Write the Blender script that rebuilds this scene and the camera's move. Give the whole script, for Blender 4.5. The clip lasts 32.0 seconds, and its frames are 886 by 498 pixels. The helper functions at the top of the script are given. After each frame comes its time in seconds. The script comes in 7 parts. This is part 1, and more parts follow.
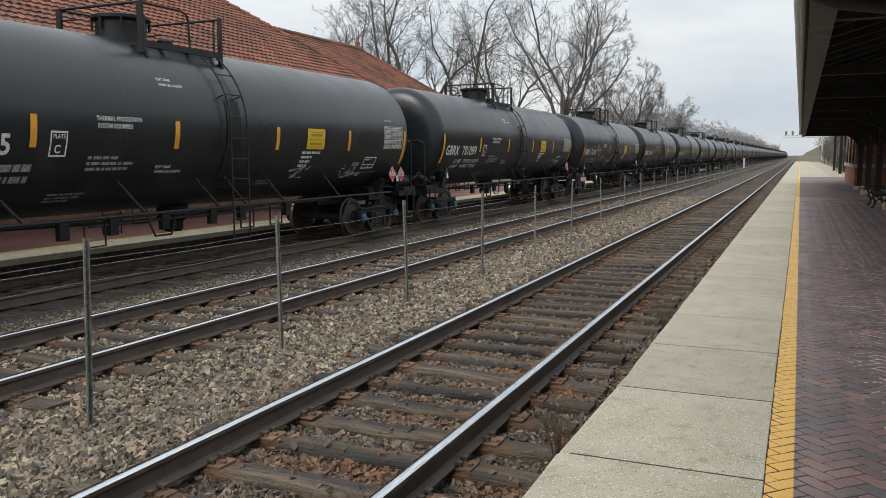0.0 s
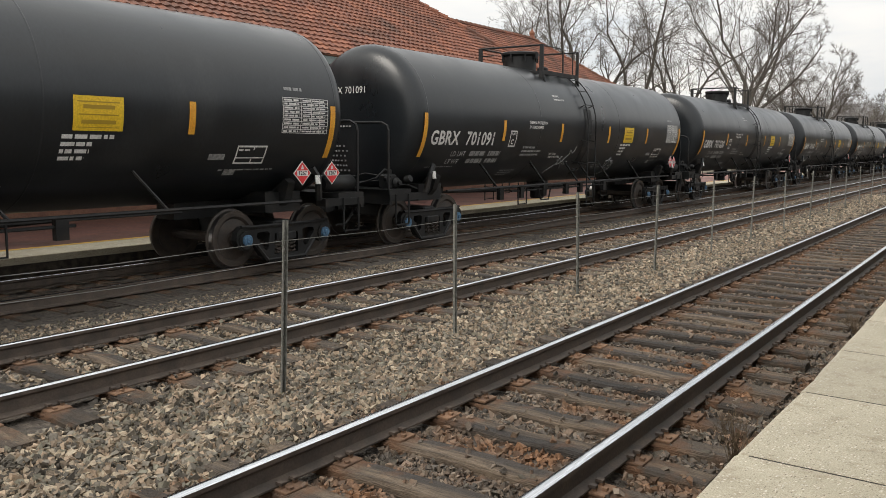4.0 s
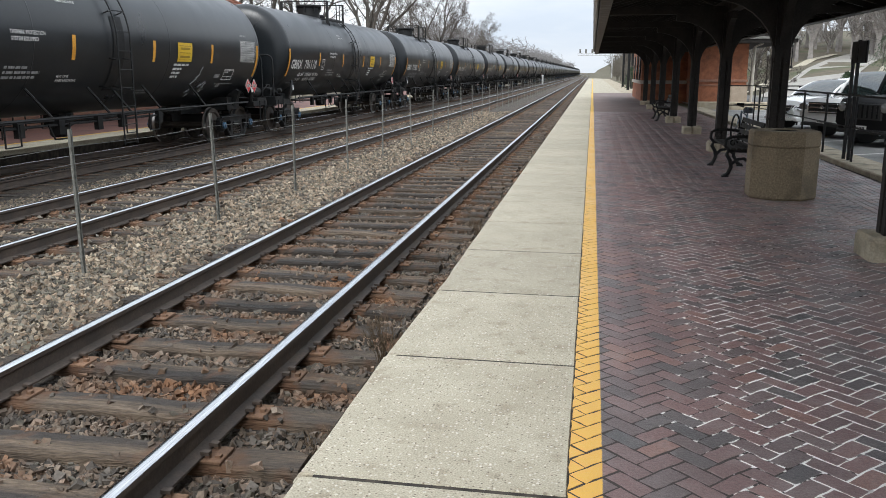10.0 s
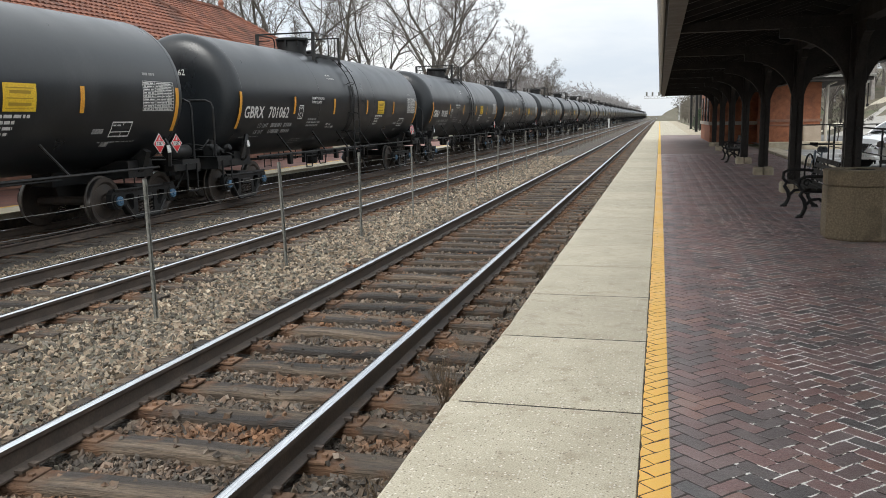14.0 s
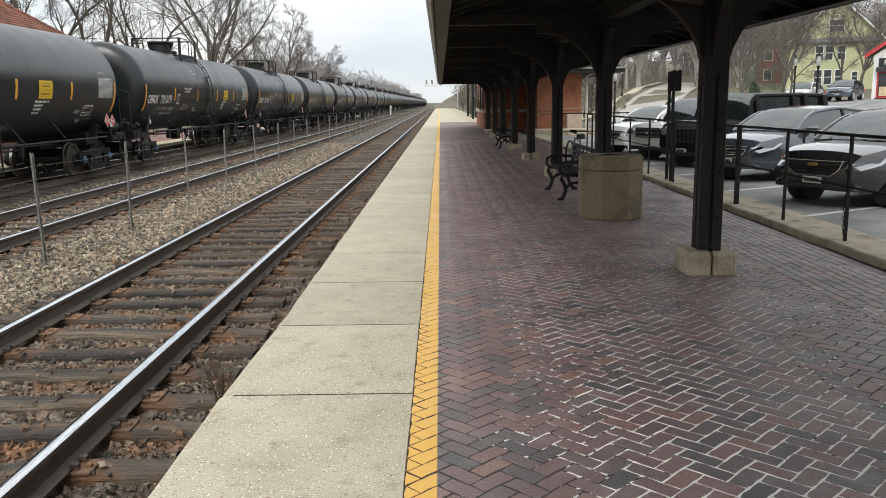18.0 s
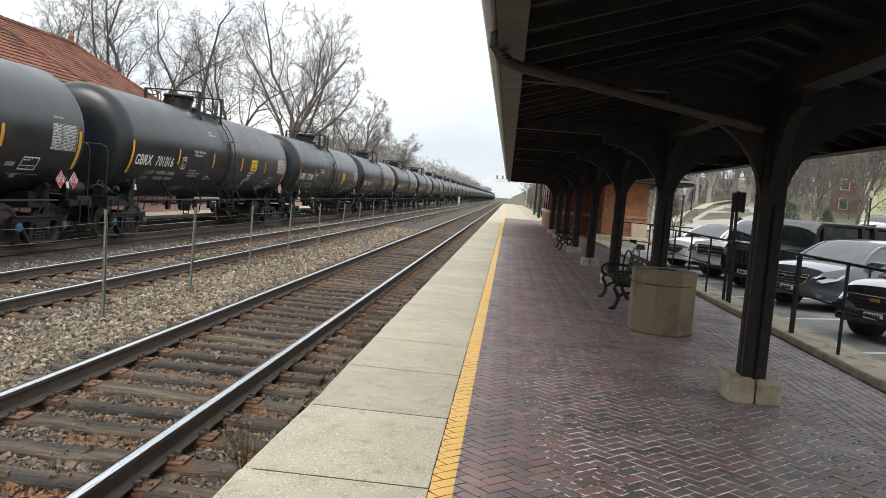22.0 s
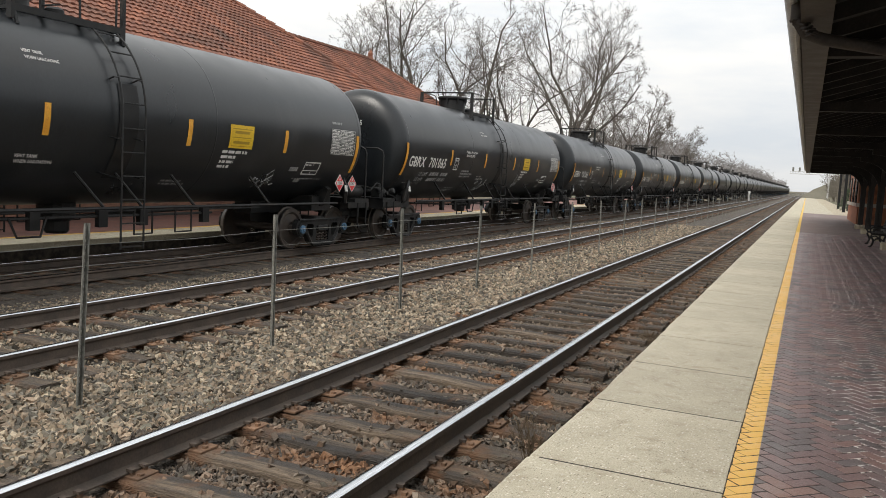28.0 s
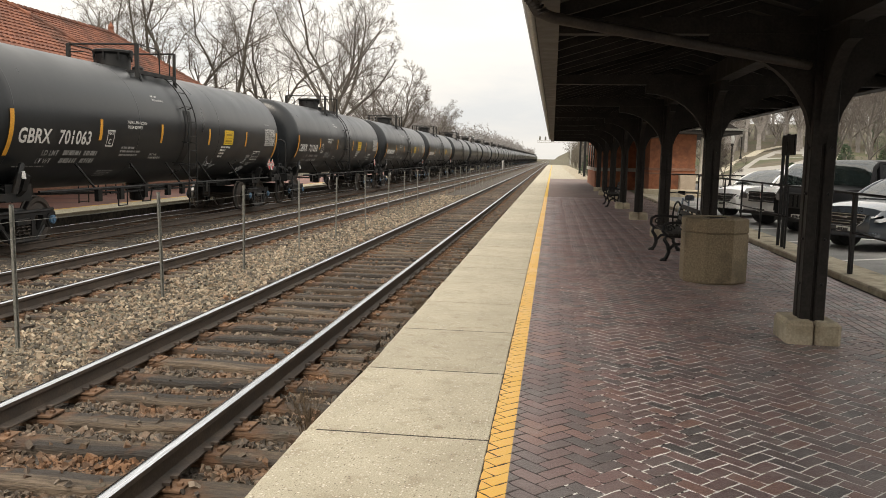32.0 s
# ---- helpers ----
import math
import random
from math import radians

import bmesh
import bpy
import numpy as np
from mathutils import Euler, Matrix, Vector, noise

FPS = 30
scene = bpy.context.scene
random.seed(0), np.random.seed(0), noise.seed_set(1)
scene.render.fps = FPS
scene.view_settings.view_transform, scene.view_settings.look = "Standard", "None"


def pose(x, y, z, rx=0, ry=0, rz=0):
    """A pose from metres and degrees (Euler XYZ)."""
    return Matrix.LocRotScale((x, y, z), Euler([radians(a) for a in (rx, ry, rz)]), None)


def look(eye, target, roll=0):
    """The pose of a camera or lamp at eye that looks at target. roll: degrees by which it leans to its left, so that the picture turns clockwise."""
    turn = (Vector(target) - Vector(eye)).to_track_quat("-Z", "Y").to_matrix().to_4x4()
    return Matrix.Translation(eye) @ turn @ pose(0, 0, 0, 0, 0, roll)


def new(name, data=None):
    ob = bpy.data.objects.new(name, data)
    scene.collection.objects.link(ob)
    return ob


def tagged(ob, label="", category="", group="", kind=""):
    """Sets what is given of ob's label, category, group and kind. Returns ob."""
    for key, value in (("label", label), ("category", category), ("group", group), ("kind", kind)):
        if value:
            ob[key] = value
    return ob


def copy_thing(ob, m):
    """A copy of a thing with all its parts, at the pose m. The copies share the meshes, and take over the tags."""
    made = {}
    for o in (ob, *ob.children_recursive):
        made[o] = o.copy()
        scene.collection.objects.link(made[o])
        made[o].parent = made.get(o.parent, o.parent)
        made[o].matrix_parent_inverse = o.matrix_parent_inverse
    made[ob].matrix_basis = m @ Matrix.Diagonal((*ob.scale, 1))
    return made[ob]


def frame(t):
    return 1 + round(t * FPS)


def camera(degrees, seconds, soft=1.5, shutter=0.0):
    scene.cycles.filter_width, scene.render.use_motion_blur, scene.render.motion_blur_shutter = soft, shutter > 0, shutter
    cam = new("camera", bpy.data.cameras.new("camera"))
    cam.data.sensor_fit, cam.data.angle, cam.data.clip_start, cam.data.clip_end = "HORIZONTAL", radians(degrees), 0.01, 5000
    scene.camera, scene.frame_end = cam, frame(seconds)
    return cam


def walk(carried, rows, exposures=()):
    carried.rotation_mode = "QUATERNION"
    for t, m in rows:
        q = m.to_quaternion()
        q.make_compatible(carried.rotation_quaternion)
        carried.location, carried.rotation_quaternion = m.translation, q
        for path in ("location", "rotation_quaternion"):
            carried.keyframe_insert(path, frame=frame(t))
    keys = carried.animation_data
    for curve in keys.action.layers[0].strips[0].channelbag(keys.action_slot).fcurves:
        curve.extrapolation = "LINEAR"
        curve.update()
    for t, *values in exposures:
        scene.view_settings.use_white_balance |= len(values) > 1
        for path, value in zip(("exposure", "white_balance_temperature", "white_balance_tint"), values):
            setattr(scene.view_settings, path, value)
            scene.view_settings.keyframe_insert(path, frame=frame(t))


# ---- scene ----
# x: across the tracks (0 = inner edge of the platform's concrete strip), y: along them, z: up from the platform
cam = camera(56.9, 32.0, soft=0.6)
PATH = [  # seconds, x, y, z, yaw, pitch, roll
    (0, 0.107, -0.311, 1.706, 23.48, -6.44, 0.26),
    (0.5, 0.126, -0.353, 1.707, 23.09, -5.83, 0.50),
    (1, 0.126, -0.396, 1.715, 23.11, -5.18, 0.03),
    (1.5, 0.118, -0.431, 1.716, 25.14, -5.82, 0.52),
    (2, 0.125, -0.458, 1.711, 26.04, -6.11, 1.20),
    (2.5, 0.153, -0.444, 1.717, 27.49, -5.68, 1.23),
    (3, 0.144, -0.452, 1.724, 31.01, -5.62, 0.87),
    (3.5, 0.112, -0.463, 1.710, 33.64, -6.57, 0.39),
    (4, 0.086, -0.479, 1.726, 35.16, -7.17, -0.51),
    (4.5, 0.047, -0.455, 1.698, 37.31, -7.82, -0.97),
    (6.5, 0.038, -0.426, 1.653, 37.00, -7.85, -0.24),
    (7, 0.059, -0.374, 1.663, 34.91, -8.01, -0.23),
    (7.5, 0.078, -0.347, 1.638, 32.67, -8.82, -0.31),
    (8, 0.071, -0.364, 1.642, 29.77, -9.87, -0.89),
    (8.5, 0.086, -0.338, 1.655, 24.72, -10.13, -1.20),
    (9, 0.070, -0.336, 1.667, 18.07, -11.59, -0.87),
    (9.5, 0.054, -0.332, 1.646, 12.14, -12.28, 0.12),
    (10, 0.037, -0.339, 1.647, 10.15, -12.20, -0.12),
    (10.5, 0.039, -0.321, 1.649, 11.83, -11.38, -0.41),
    (11, 0.041, -0.317, 1.635, 12.66, -9.92, -0.37),
    (11.5, 0.051, -0.305, 1.636, 12.64, -9.04, 0.46),
    (12, 0.053, -0.310, 1.638, 14.53, -8.69, 0.69),
    (12.5, 0.045, -0.292, 1.637, 17.04, -8.50, 0.41),
    (13, 0.038, -0.296, 1.639, 16.45, -8.39, 0.74),
    (13.5, 0.051, -0.296, 1.634, 15.42, -8.85, 0.99),
    (15.5, 0.086, -0.365, 1.656, 9.92, -8.93, 1.08),
    (16, 0.124, -0.379, 1.674, 6.18, -8.95, 0.86),
    (16.5, 0.140, -0.369, 1.670, 3.49, -9.22, 0.33),
    (17, 0.156, -0.361, 1.669, 2.05, -9.22, 0.20),
    (17.5, 0.171, -0.363, 1.668, 0.91, -9.33, 0.66),
    (18, 0.178, -0.364, 1.661, -0.21, -10.16, 0.72),
    (18.5, 0.202, -0.378, 1.678, -3.86, -11.68, 0.28),
    (19, 0.240, -0.378, 1.688, -5.61, -11.76, -0.31),
    (19.5, 0.270, -0.376, 1.685, -2.09, -10.98, -1.03),
    (20, 0.310, -0.407, 1.693, 1.14, -11.01, -2.02),
    (20.5, 0.358, -0.412, 1.698, 2.96, -10.30, -2.39),
    (21, 0.355, -0.426, 1.702, 4.34, -8.04, -2.29),
    (21.5, 0.315, -0.441, 1.684, 3.68, -7.64, -5.14),
    (22, 0.308, -0.452, 1.712, 4.61, -3.96, -4.96),
    (22.5, 0.386, -0.442, 1.712, 8.64, -4.13, -3.81),
    (23, 0.486, -0.361, 1.707, 12.78, -8.20, -0.22),
    (23.5, 0.551, -0.319, 1.728, 13.19, -9.97, 1.99),
    (24, 0.55, -0.335, 1.727, 12.88, -10.37, 1.0),
    (24.5, 0.527, -0.312, 1.721, 11.63, -9.54, -0.42),
    (25, 0.438, -0.32, 1.722, 12.58, -7.64, -1.6),
    (25.5, 0.353, -0.317, 1.704, 17.89, -6.67, -2.25),
    (26, 0.3, -0.327, 1.68, 19.89, -6.0, -3.43),
    (26.5, 0.262, -0.415, 1.684, 22.1, -6.45, -2.42),
    (28.5, 0.280, -0.441, 1.659, 24.07, -4.90, -3.38),
    (29, 0.288, -0.430, 1.660, 22.21, -4.50, -4.14),
    (29.5, 0.290, -0.448, 1.670, 17.87, -3.96, -5.65),
    (30, 0.281, -0.454, 1.696, 11.36, -3.74, -4.64),
    (30.5, 0.290, -0.452, 1.680, 7.22, -4.29, -3.97),
    (31, 0.261, -0.456, 1.661, 7.65, -5.08, -3.63),
    (31.5, 0.308, -0.490, 1.657, 7.85, -6.27, -2.46),
    (32, 0.317, -0.501, 1.659, 7.61, -6.44, -1.21),
]
# how the camera's own exposure and white balance drift
EXPOSURE = [(0, -0.27, 6300, 8), (1, -0.13, 6450, 9), (2, -0.03, 6800, 10), (4, -0.07, 6800, 10), (7, 0.43, 6400, 9), (9, 0.11, 6200, 9), (10, 0.11, 6100, 9), (12, 0.06, 6250, 9), (16, 0.09, 6400, 8), (19, 0.14, 6550, 8), (21, 0.17, 6600, 8),
            (22, 0.17, 6450, 8), (23, 0.01, 7350, 10), (24, 0.26, 6950, 9), (25, 0.33, 6450, 9), (26, 0.17, 6450, 9), (29, -0.04, 6850, 10), (30, -0.01, 7000, 10), (31, 0.03, 7350, 11), (32, 0.11, 7350, 11)]
walk(cam, [(t, pose(x, y, z, 90 + p, r, w)) for t, x, y, z, w, p, r in PATH], EXPOSURE)

# ---- light: an overcast spring sky ----
world = bpy.data.worlds.new("overcast")
scene.world = world
world.use_nodes = True
wn, wl = world.node_tree.nodes, world.node_tree.links
wn.clear()
sky = wn.new("ShaderNodeTexSky")
sky.sky_type, sky.sun_disc = "NISHITA", False
sky.sun_elevation, sky.sun_rotation, sky.dust_density, sky.air_density = radians(42), radians(200), 3.0, 1.0
grey = wn.new("ShaderNodeHueSaturation")
grey.inputs["Saturation"].default_value = 0.12
grey.inputs["Value"].default_value = 1.0
way = wn.new("ShaderNodeTexCoord")
stretch = wn.new("ShaderNodeMapping")
stretch.inputs["Scale"].default_value = (1.2, 1.2, 5.0)
cloud = wn.new("ShaderNodeTexNoise")
cloud.inputs["Scale"].default_value, cloud.inputs["Detail"].default_value, cloud.inputs["Roughness"].default_value = 2.2, 6, 0.55
ramp = wn.new("ShaderNodeValToRGB")
ramp.color_ramp.elements[0].position, ramp.color_ramp.elements[0].color = 0.36, (0.74, 0.80, 0.87, 1)
ramp.color_ramp.elements[1].position, ramp.color_ramp.elements[1].color = 0.64, (1.0, 1.0, 0.99, 1)
# an overcast sky is brightest overhead
split = wn.new("ShaderNodeSeparateXYZ")
dome = wn.new("ShaderNodeMapRange")
for key, val in (("From Min", 0.0), ("From Max", 0.9), ("To Min", 6.3), ("To Max", 13.0)):
    dome.inputs[key].default_value = val
lit = wn.new("ShaderNodeVectorMath")
lit.operation = "SCALE"
blend = wn.new("ShaderNodeMix")
blend.data_type = "RGBA"
blend.inputs[0].default_value = 0.93
back = wn.new("ShaderNodeBackground")
back.inputs["Strength"].default_value = 0.15
out = wn.new("ShaderNodeOutputWorld")
wl.new(sky.outputs[0], grey.inputs["Color"])
wl.new(way.outputs["Generated"], stretch.inputs[0])
wl.new(way.outputs["Generated"], split.inputs[0])
wl.new(split.outputs[2], dome.inputs["Value"])
wl.new(stretch.outputs[0], cloud.inputs["Vector"])
wl.new(cloud.outputs[0], ramp.inputs[0])
wl.new(ramp.outputs[0], lit.inputs[0])
wl.new(dome.outputs[0], lit.inputs["Scale"])
wl.new(grey.outputs[0], blend.inputs[6])
wl.new(lit.outputs[0], blend.inputs[7])
wl.new(blend.outputs[2], back.inputs[0])
wl.new(back.outputs[0], out.inputs[0])
sun = new("sun", bpy.data.lights.new("sun", "SUN"))
sun.data.energy, sun.data.angle, sun.data.color = 1.7, radians(25), (1.0, 0.96, 0.9)
sun.matrix_world = look((-20, -60, 60), (0, 0, 0))

# ---- tools ----
from mathutils.geometry import tessellate_polygon

R = random.Random(7)


class Shape:
    """Collects vertices and faces for one mesh."""

    def __init__(self):
        self.v, self.f, self.m = [], [], []

    def add(self, verts, faces, mat=0, at=None):
        n = len(self.v)
        self.v += [tuple(at @ Vector(p)) for p in verts] if at else [tuple(p) for p in verts]
        self.f += [tuple(i + n for i in f) for f in faces]
        self.m += [mat] * len(faces)
        return self

    def box(self, x0, x1, y0, y1, z0, z1, mat=0, at=None, b=0.0):
        """A box; b: a bevel on its upper and upright edges."""
        if b <= 0:
            vs = [(x, y, z) for z in (z0, z1) for x, y in ((x0, y0), (x1, y0), (x1, y1), (x0, y1))]
            return self.add(vs, [(3, 2, 1, 0), (4, 5, 6, 7), (0, 1, 5, 4), (1, 2, 6, 5), (2, 3, 7, 6), (3, 0, 4, 7)], mat, at)

        def ring(e, z):
            a0, a1, c0, c1 = x0 + e, x1 - e, y0 + e, y1 - e
            return [(a0 + b, c0, z), (a1 - b, c0, z), (a1, c0 + b, z), (a1, c1 - b, z), (a1 - b, c1, z), (a0 + b, c1, z), (a0, c1 - b, z), (a0, c0 + b, z)]
        vs = ring(0, z0) + ring(0, z1 - b) + ring(b, z1)
        fs = [tuple(range(7, -1, -1)), tuple(range(16, 24))]
        for k in (0, 8):
            fs += [(k + i, k + (i + 1) % 8, k + 8 + (i + 1) % 8, k + 8 + i) for i in range(8)]
        return self.add(vs, fs, mat, at)

    def tube(self, pts, r, n=6, mat=0, at=None, caps=True, r1=None):
        """A round bar along pts."""
        pts = [Vector(p) for p in pts]
        rings, up = [], None
        for i, p in enumerate(pts):
            d = (pts[min(i + 1, len(pts) - 1)] - pts[max(i - 1, 0)]).normalized()
            a = d.orthogonal().normalized() if up is None else (up - d * up.dot(d)).normalized()
            up = a
            c = d.cross(a)
            q = r if r1 is None else r + (r1 - r) * i / (len(pts) - 1)
            rings.append([p + q * (math.cos(t) * a + math.sin(t) * c) for t in [2 * math.pi * k / n for k in range(n)]])
        vs = [p for g in rings for p in g]
        fs = [(i * n + k, i * n + (k + 1) % n, (i + 1) * n + (k + 1) % n, (i + 1) * n + k) for i in range(len(rings) - 1) for k in range(n)]
        if caps:
            fs += [tuple(range(n - 1, -1, -1)), tuple(range((len(rings) - 1) * n, len(rings) * n))]
        return self.add(vs, fs, mat, at)

    def lathe(self, prof, n=32, mat=0, at=None, caps=True):
        """Turns (radius, height) about z."""
        vs = [(r * math.cos(2 * math.pi * k / n), r * math.sin(2 * math.pi * k / n), h) for r, h in prof for k in range(n)]
        fs = [(i * n + k, i * n + (k + 1) % n, (i + 1) * n + (k + 1) % n, (i + 1) * n + k) for i in range(len(prof) - 1) for k in range(n)]
        if caps:
            fs += [tuple(range(n - 1, -1, -1)), tuple(range((len(prof) - 1) * n, len(prof) * n))]
        return self.add(vs, fs, mat, at)

    def extrude(self, outline, h0, h1, mat=0, at=None, axis="y"):
        """A closed outline of (a, b) drawn out along an axis; a, b are the other two axes in order."""
        def p(a, b, h):
            return {"x": (h, a, b), "y": (a, h, b), "z": (a, b, h)}[axis]
        n = len(outline)
        vs = [p(a, b, h0) for a, b in outline] + [p(a, b, h1) for a, b in outline]
        fs = [(i, (i + 1) % n, n + (i + 1) % n, n + i) for i in range(n)] + [tuple(range(n - 1, -1, -1)), tuple(range(n, 2 * n))]
        return self.add(vs, fs, mat, at)

    def mesh(self, name, mats, smooth=0):
        me = bpy.data.meshes.new(name)
        me.from_pydata(self.v, [], self.f)
        for m in (mats if isinstance(mats, (list, tuple)) else [mats]):
            me.materials.append(m)
        if any(self.m):
            me.polygons.foreach_set("material_index", self.m)
        if smooth:
            me.shade_smooth()
            me.set_sharp_from_angle(angle=radians(smooth))
        me.update()
        return me


def fix_normals(me):
    bm = bmesh.new()
    bm.from_mesh(me)
    bmesh.ops.recalc_face_normals(bm, faces=bm.faces)
    bm.to_mesh(me)
    bm.free()
    return me


def part(name, shape, mats, parent=None, label="", smooth=0, at=None, normals=True, kind=""):
    """Links a Shape (or a mesh) as one object, under a thing where one is given."""
    me = shape if isinstance(shape, bpy.types.Mesh) else shape.mesh(name, mats, smooth)
    if normals and not isinstance(shape, bpy.types.Mesh):
        fix_normals(me)
    ob = new(name, me)
    if parent:
        ob.parent = parent
    if at:
        ob.matrix_basis = at
    return tagged(ob, label, kind=kind)


def thing(name, label, category, group="", at=None):
    """An empty at the base of a thing that is made of parts."""
    ob = new(name)
    ob.empty_display_size = 0.2
    if at:
        ob.matrix_basis = at
    return tagged(ob, label, category, group)


def arc(cx, cy, r, a0, a1, n):
    return [(cx + r * math.cos(radians(a0 + (a1 - a0) * i / n)), cy + r * math.sin(radians(a0 + (a1 - a0) * i / n))) for i in range(n + 1)]


def mat_new(name):
    m = bpy.data.materials.new(name)
    m.use_nodes = True
    return m, m.node_tree.nodes, m.node_tree.links, m.node_tree.nodes["Principled BSDF"]


def surface(name, c1, c2, scale=6.0, rough=(0.6, 0.85), bump=0.2, fine=60.0, metal=0.0, stain=None, stain_scale=1.2, stain_at=(0.5, 0.7), vary=0.0,
            space="Object", stretch=(1, 1, 1), island=False, dist=0.004, spec=0.5, grain=(0.82, 1.18), coat=0.0, specks=(), palette=()):
    """A rough surface: two tones mixed by noise, a finer grain, stains of their own shape, relief; vary: brightness from piece to piece."""
    m, n, l, b = mat_new(name)
    tc = n.new("ShaderNodeTexCoord")
    if space == "World":
        vec = n.new("ShaderNodeNewGeometry").outputs["Position"]
    else:
        vec = tc.outputs[space]
    mp = n.new("ShaderNodeMapping")
    mp.inputs["Scale"].default_value = stretch
    l.new(vec, mp.inputs[0])

    def noise_tex(sc, det=5):
        t = n.new("ShaderNodeTexNoise")
        t.inputs["Scale"].default_value, t.inputs["Detail"].default_value = sc, det
        l.new(mp.outputs[0], t.inputs["Vector"])
        return t.outputs[0]

    def mixc(f, a, c):
        x = n.new("ShaderNodeMix")
        x.data_type = "RGBA"
        for s, val in ((0, f), (6, a), (7, c)):
            if hasattr(val, "is_linked") or isinstance(val, bpy.types.NodeSocket):
                l.new(val, x.inputs[s])
            else:
                x.inputs[s].default_value = val if s == 0 else (*val, 1)
        return x.outputs[2]

    def band(val, lo, hi):
        x = n.new("ShaderNodeMapRange")
        x.inputs["From Min"].default_value, x.inputs["From Max"].default_value = lo, hi
        l.new(val, x.inputs["Value"])
        return x.outputs[0]
    big, small = noise_tex(scale), noise_tex(fine, 3)
    col = mixc(band(big, 0.35, 0.65), c1, c2)
    if palette:
        pr = n.new("ShaderNodeValToRGB")
        pr.color_ramp.interpolation = "CONSTANT"
        for i, c_ in enumerate(palette):
            e = pr.color_ramp.elements[i] if i < 2 else pr.color_ramp.elements.new(i / len(palette))
            e.position, e.color = i / len(palette), (*c_, 1)
        l.new(n.new("ShaderNodeNewGeometry").outputs["Random Per Island"], pr.inputs[0])
        tint = n.new("ShaderNodeMix")
        tint.data_type, tint.blend_type = "RGBA", "MULTIPLY"
        tint.inputs[0].default_value = 1.0
        l.new(col, tint.inputs[6]), l.new(pr.outputs[0], tint.inputs[7])
        col = tint.outputs[2]
    if stain:
        col = mixc(band(noise_tex(stain_scale, 7), *stain_at), col, stain)
    for sp_scale, sp_col, sp_share, sp_size in specks:
        vo = n.new("ShaderNodeTexVoronoi")
        vo.inputs["Scale"].default_value = sp_scale
        l.new(mp.outputs[0], vo.inputs["Vector"])
        pick = n.new("ShaderNodeSeparateColor")
        l.new(vo.outputs["Color"], pick.inputs[0])
        mu = n.new("ShaderNodeMath")
        mu.operation = "MULTIPLY"
        l.new(band(pick.outputs[0], 1 - sp_share, 1 - sp_share + 0.12), mu.inputs[0])
        l.new(band(vo.outputs["Distance"], sp_size, sp_size * 0.6), mu.inputs[1])
        col = mixc(mu.outputs[0], col, sp_col)
    val = n.new("ShaderNodeHueSaturation")
    l.new(col, val.inputs["Color"])
    gr = n.new("ShaderNodeMapRange")
    gr.inputs["From Min"].default_value, gr.inputs["From Max"].default_value = 0.3, 0.7
    gr.inputs["To Min"].default_value, gr.inputs["To Max"].default_value = grain
    l.new(small, gr.inputs["Value"])
    v = gr.outputs[0]
    if vary:
        rnd = n.new("ShaderNodeNewGeometry").outputs["Random Per Island"] if island else n.new("ShaderNodeObjectInfo").outputs["Random"]
        rr = n.new("ShaderNodeMapRange")
        rr.inputs["To Min"].default_value, rr.inputs["To Max"].default_value = 1 - vary, 1 + vary
        l.new(rnd, rr.inputs["Value"])
        mu = n.new("ShaderNodeMath")
        mu.operation = "MULTIPLY"
        l.new(v, mu.inputs[0]), l.new(rr.outputs[0], mu.inputs[1])
        v = mu.outputs[0]
    l.new(v, val.inputs["Value"])
    l.new(val.outputs[0], b.inputs["Base Color"])
    rg = n.new("ShaderNodeMapRange")
    rg.inputs["From Min"].default_value, rg.inputs["From Max"].default_value = 0.3, 0.7
    rg.inputs["To Min"].default_value, rg.inputs["To Max"].default_value = rough
    l.new(big, rg.inputs["Value"])
    l.new(rg.outputs[0], b.inputs["Roughness"])
    b.inputs["Metallic"].default_value = metal
    b.inputs["Specular IOR Level"].default_value, b.inputs["Coat Weight"].default_value, b.inputs["Coat Roughness"].default_value = spec, coat, 0.05
    if bump:
        bp = n.new("ShaderNodeBump")
        bp.inputs["Strength"].default_value, bp.inputs["Distance"].default_value = bump, dist
        l.new(small, bp.inputs["Height"])
        l.new(bp.outputs[0], b.inputs["Normal"])
    return m


def plain(name, c, rough=0.5, metal=0.0, coat=0.0):
    m, n, l, b = mat_new(name)
    b.inputs["Base Color"].default_value = (*c, 1)
    b.inputs["Roughness"].default_value, b.inputs["Metallic"].default_value, b.inputs["Coat Weight"].default_value = rough, metal, coat
    return m


def glass_dark(name, c, rough=0.04):
    m, n, l, b = mat_new(name)
    b.inputs["Base Color"].default_value = (*c, 1)
    b.inputs["Roughness"].default_value = rough
    clear, both = n.new("ShaderNodeBsdfTransparent"), n.new("ShaderNodeMixShader")
    clear.inputs[0].default_value = (0.45, 0.50, 0.48, 1)
    both.inputs[0].default_value = 0.78
    l.new(clear.outputs[0], both.inputs[1]), l.new(b.outputs[0], both.inputs[2])
    l.new(both.outputs[0], [x for x in n if x.type == "OUTPUT_MATERIAL"][0].inputs[0])
    return m

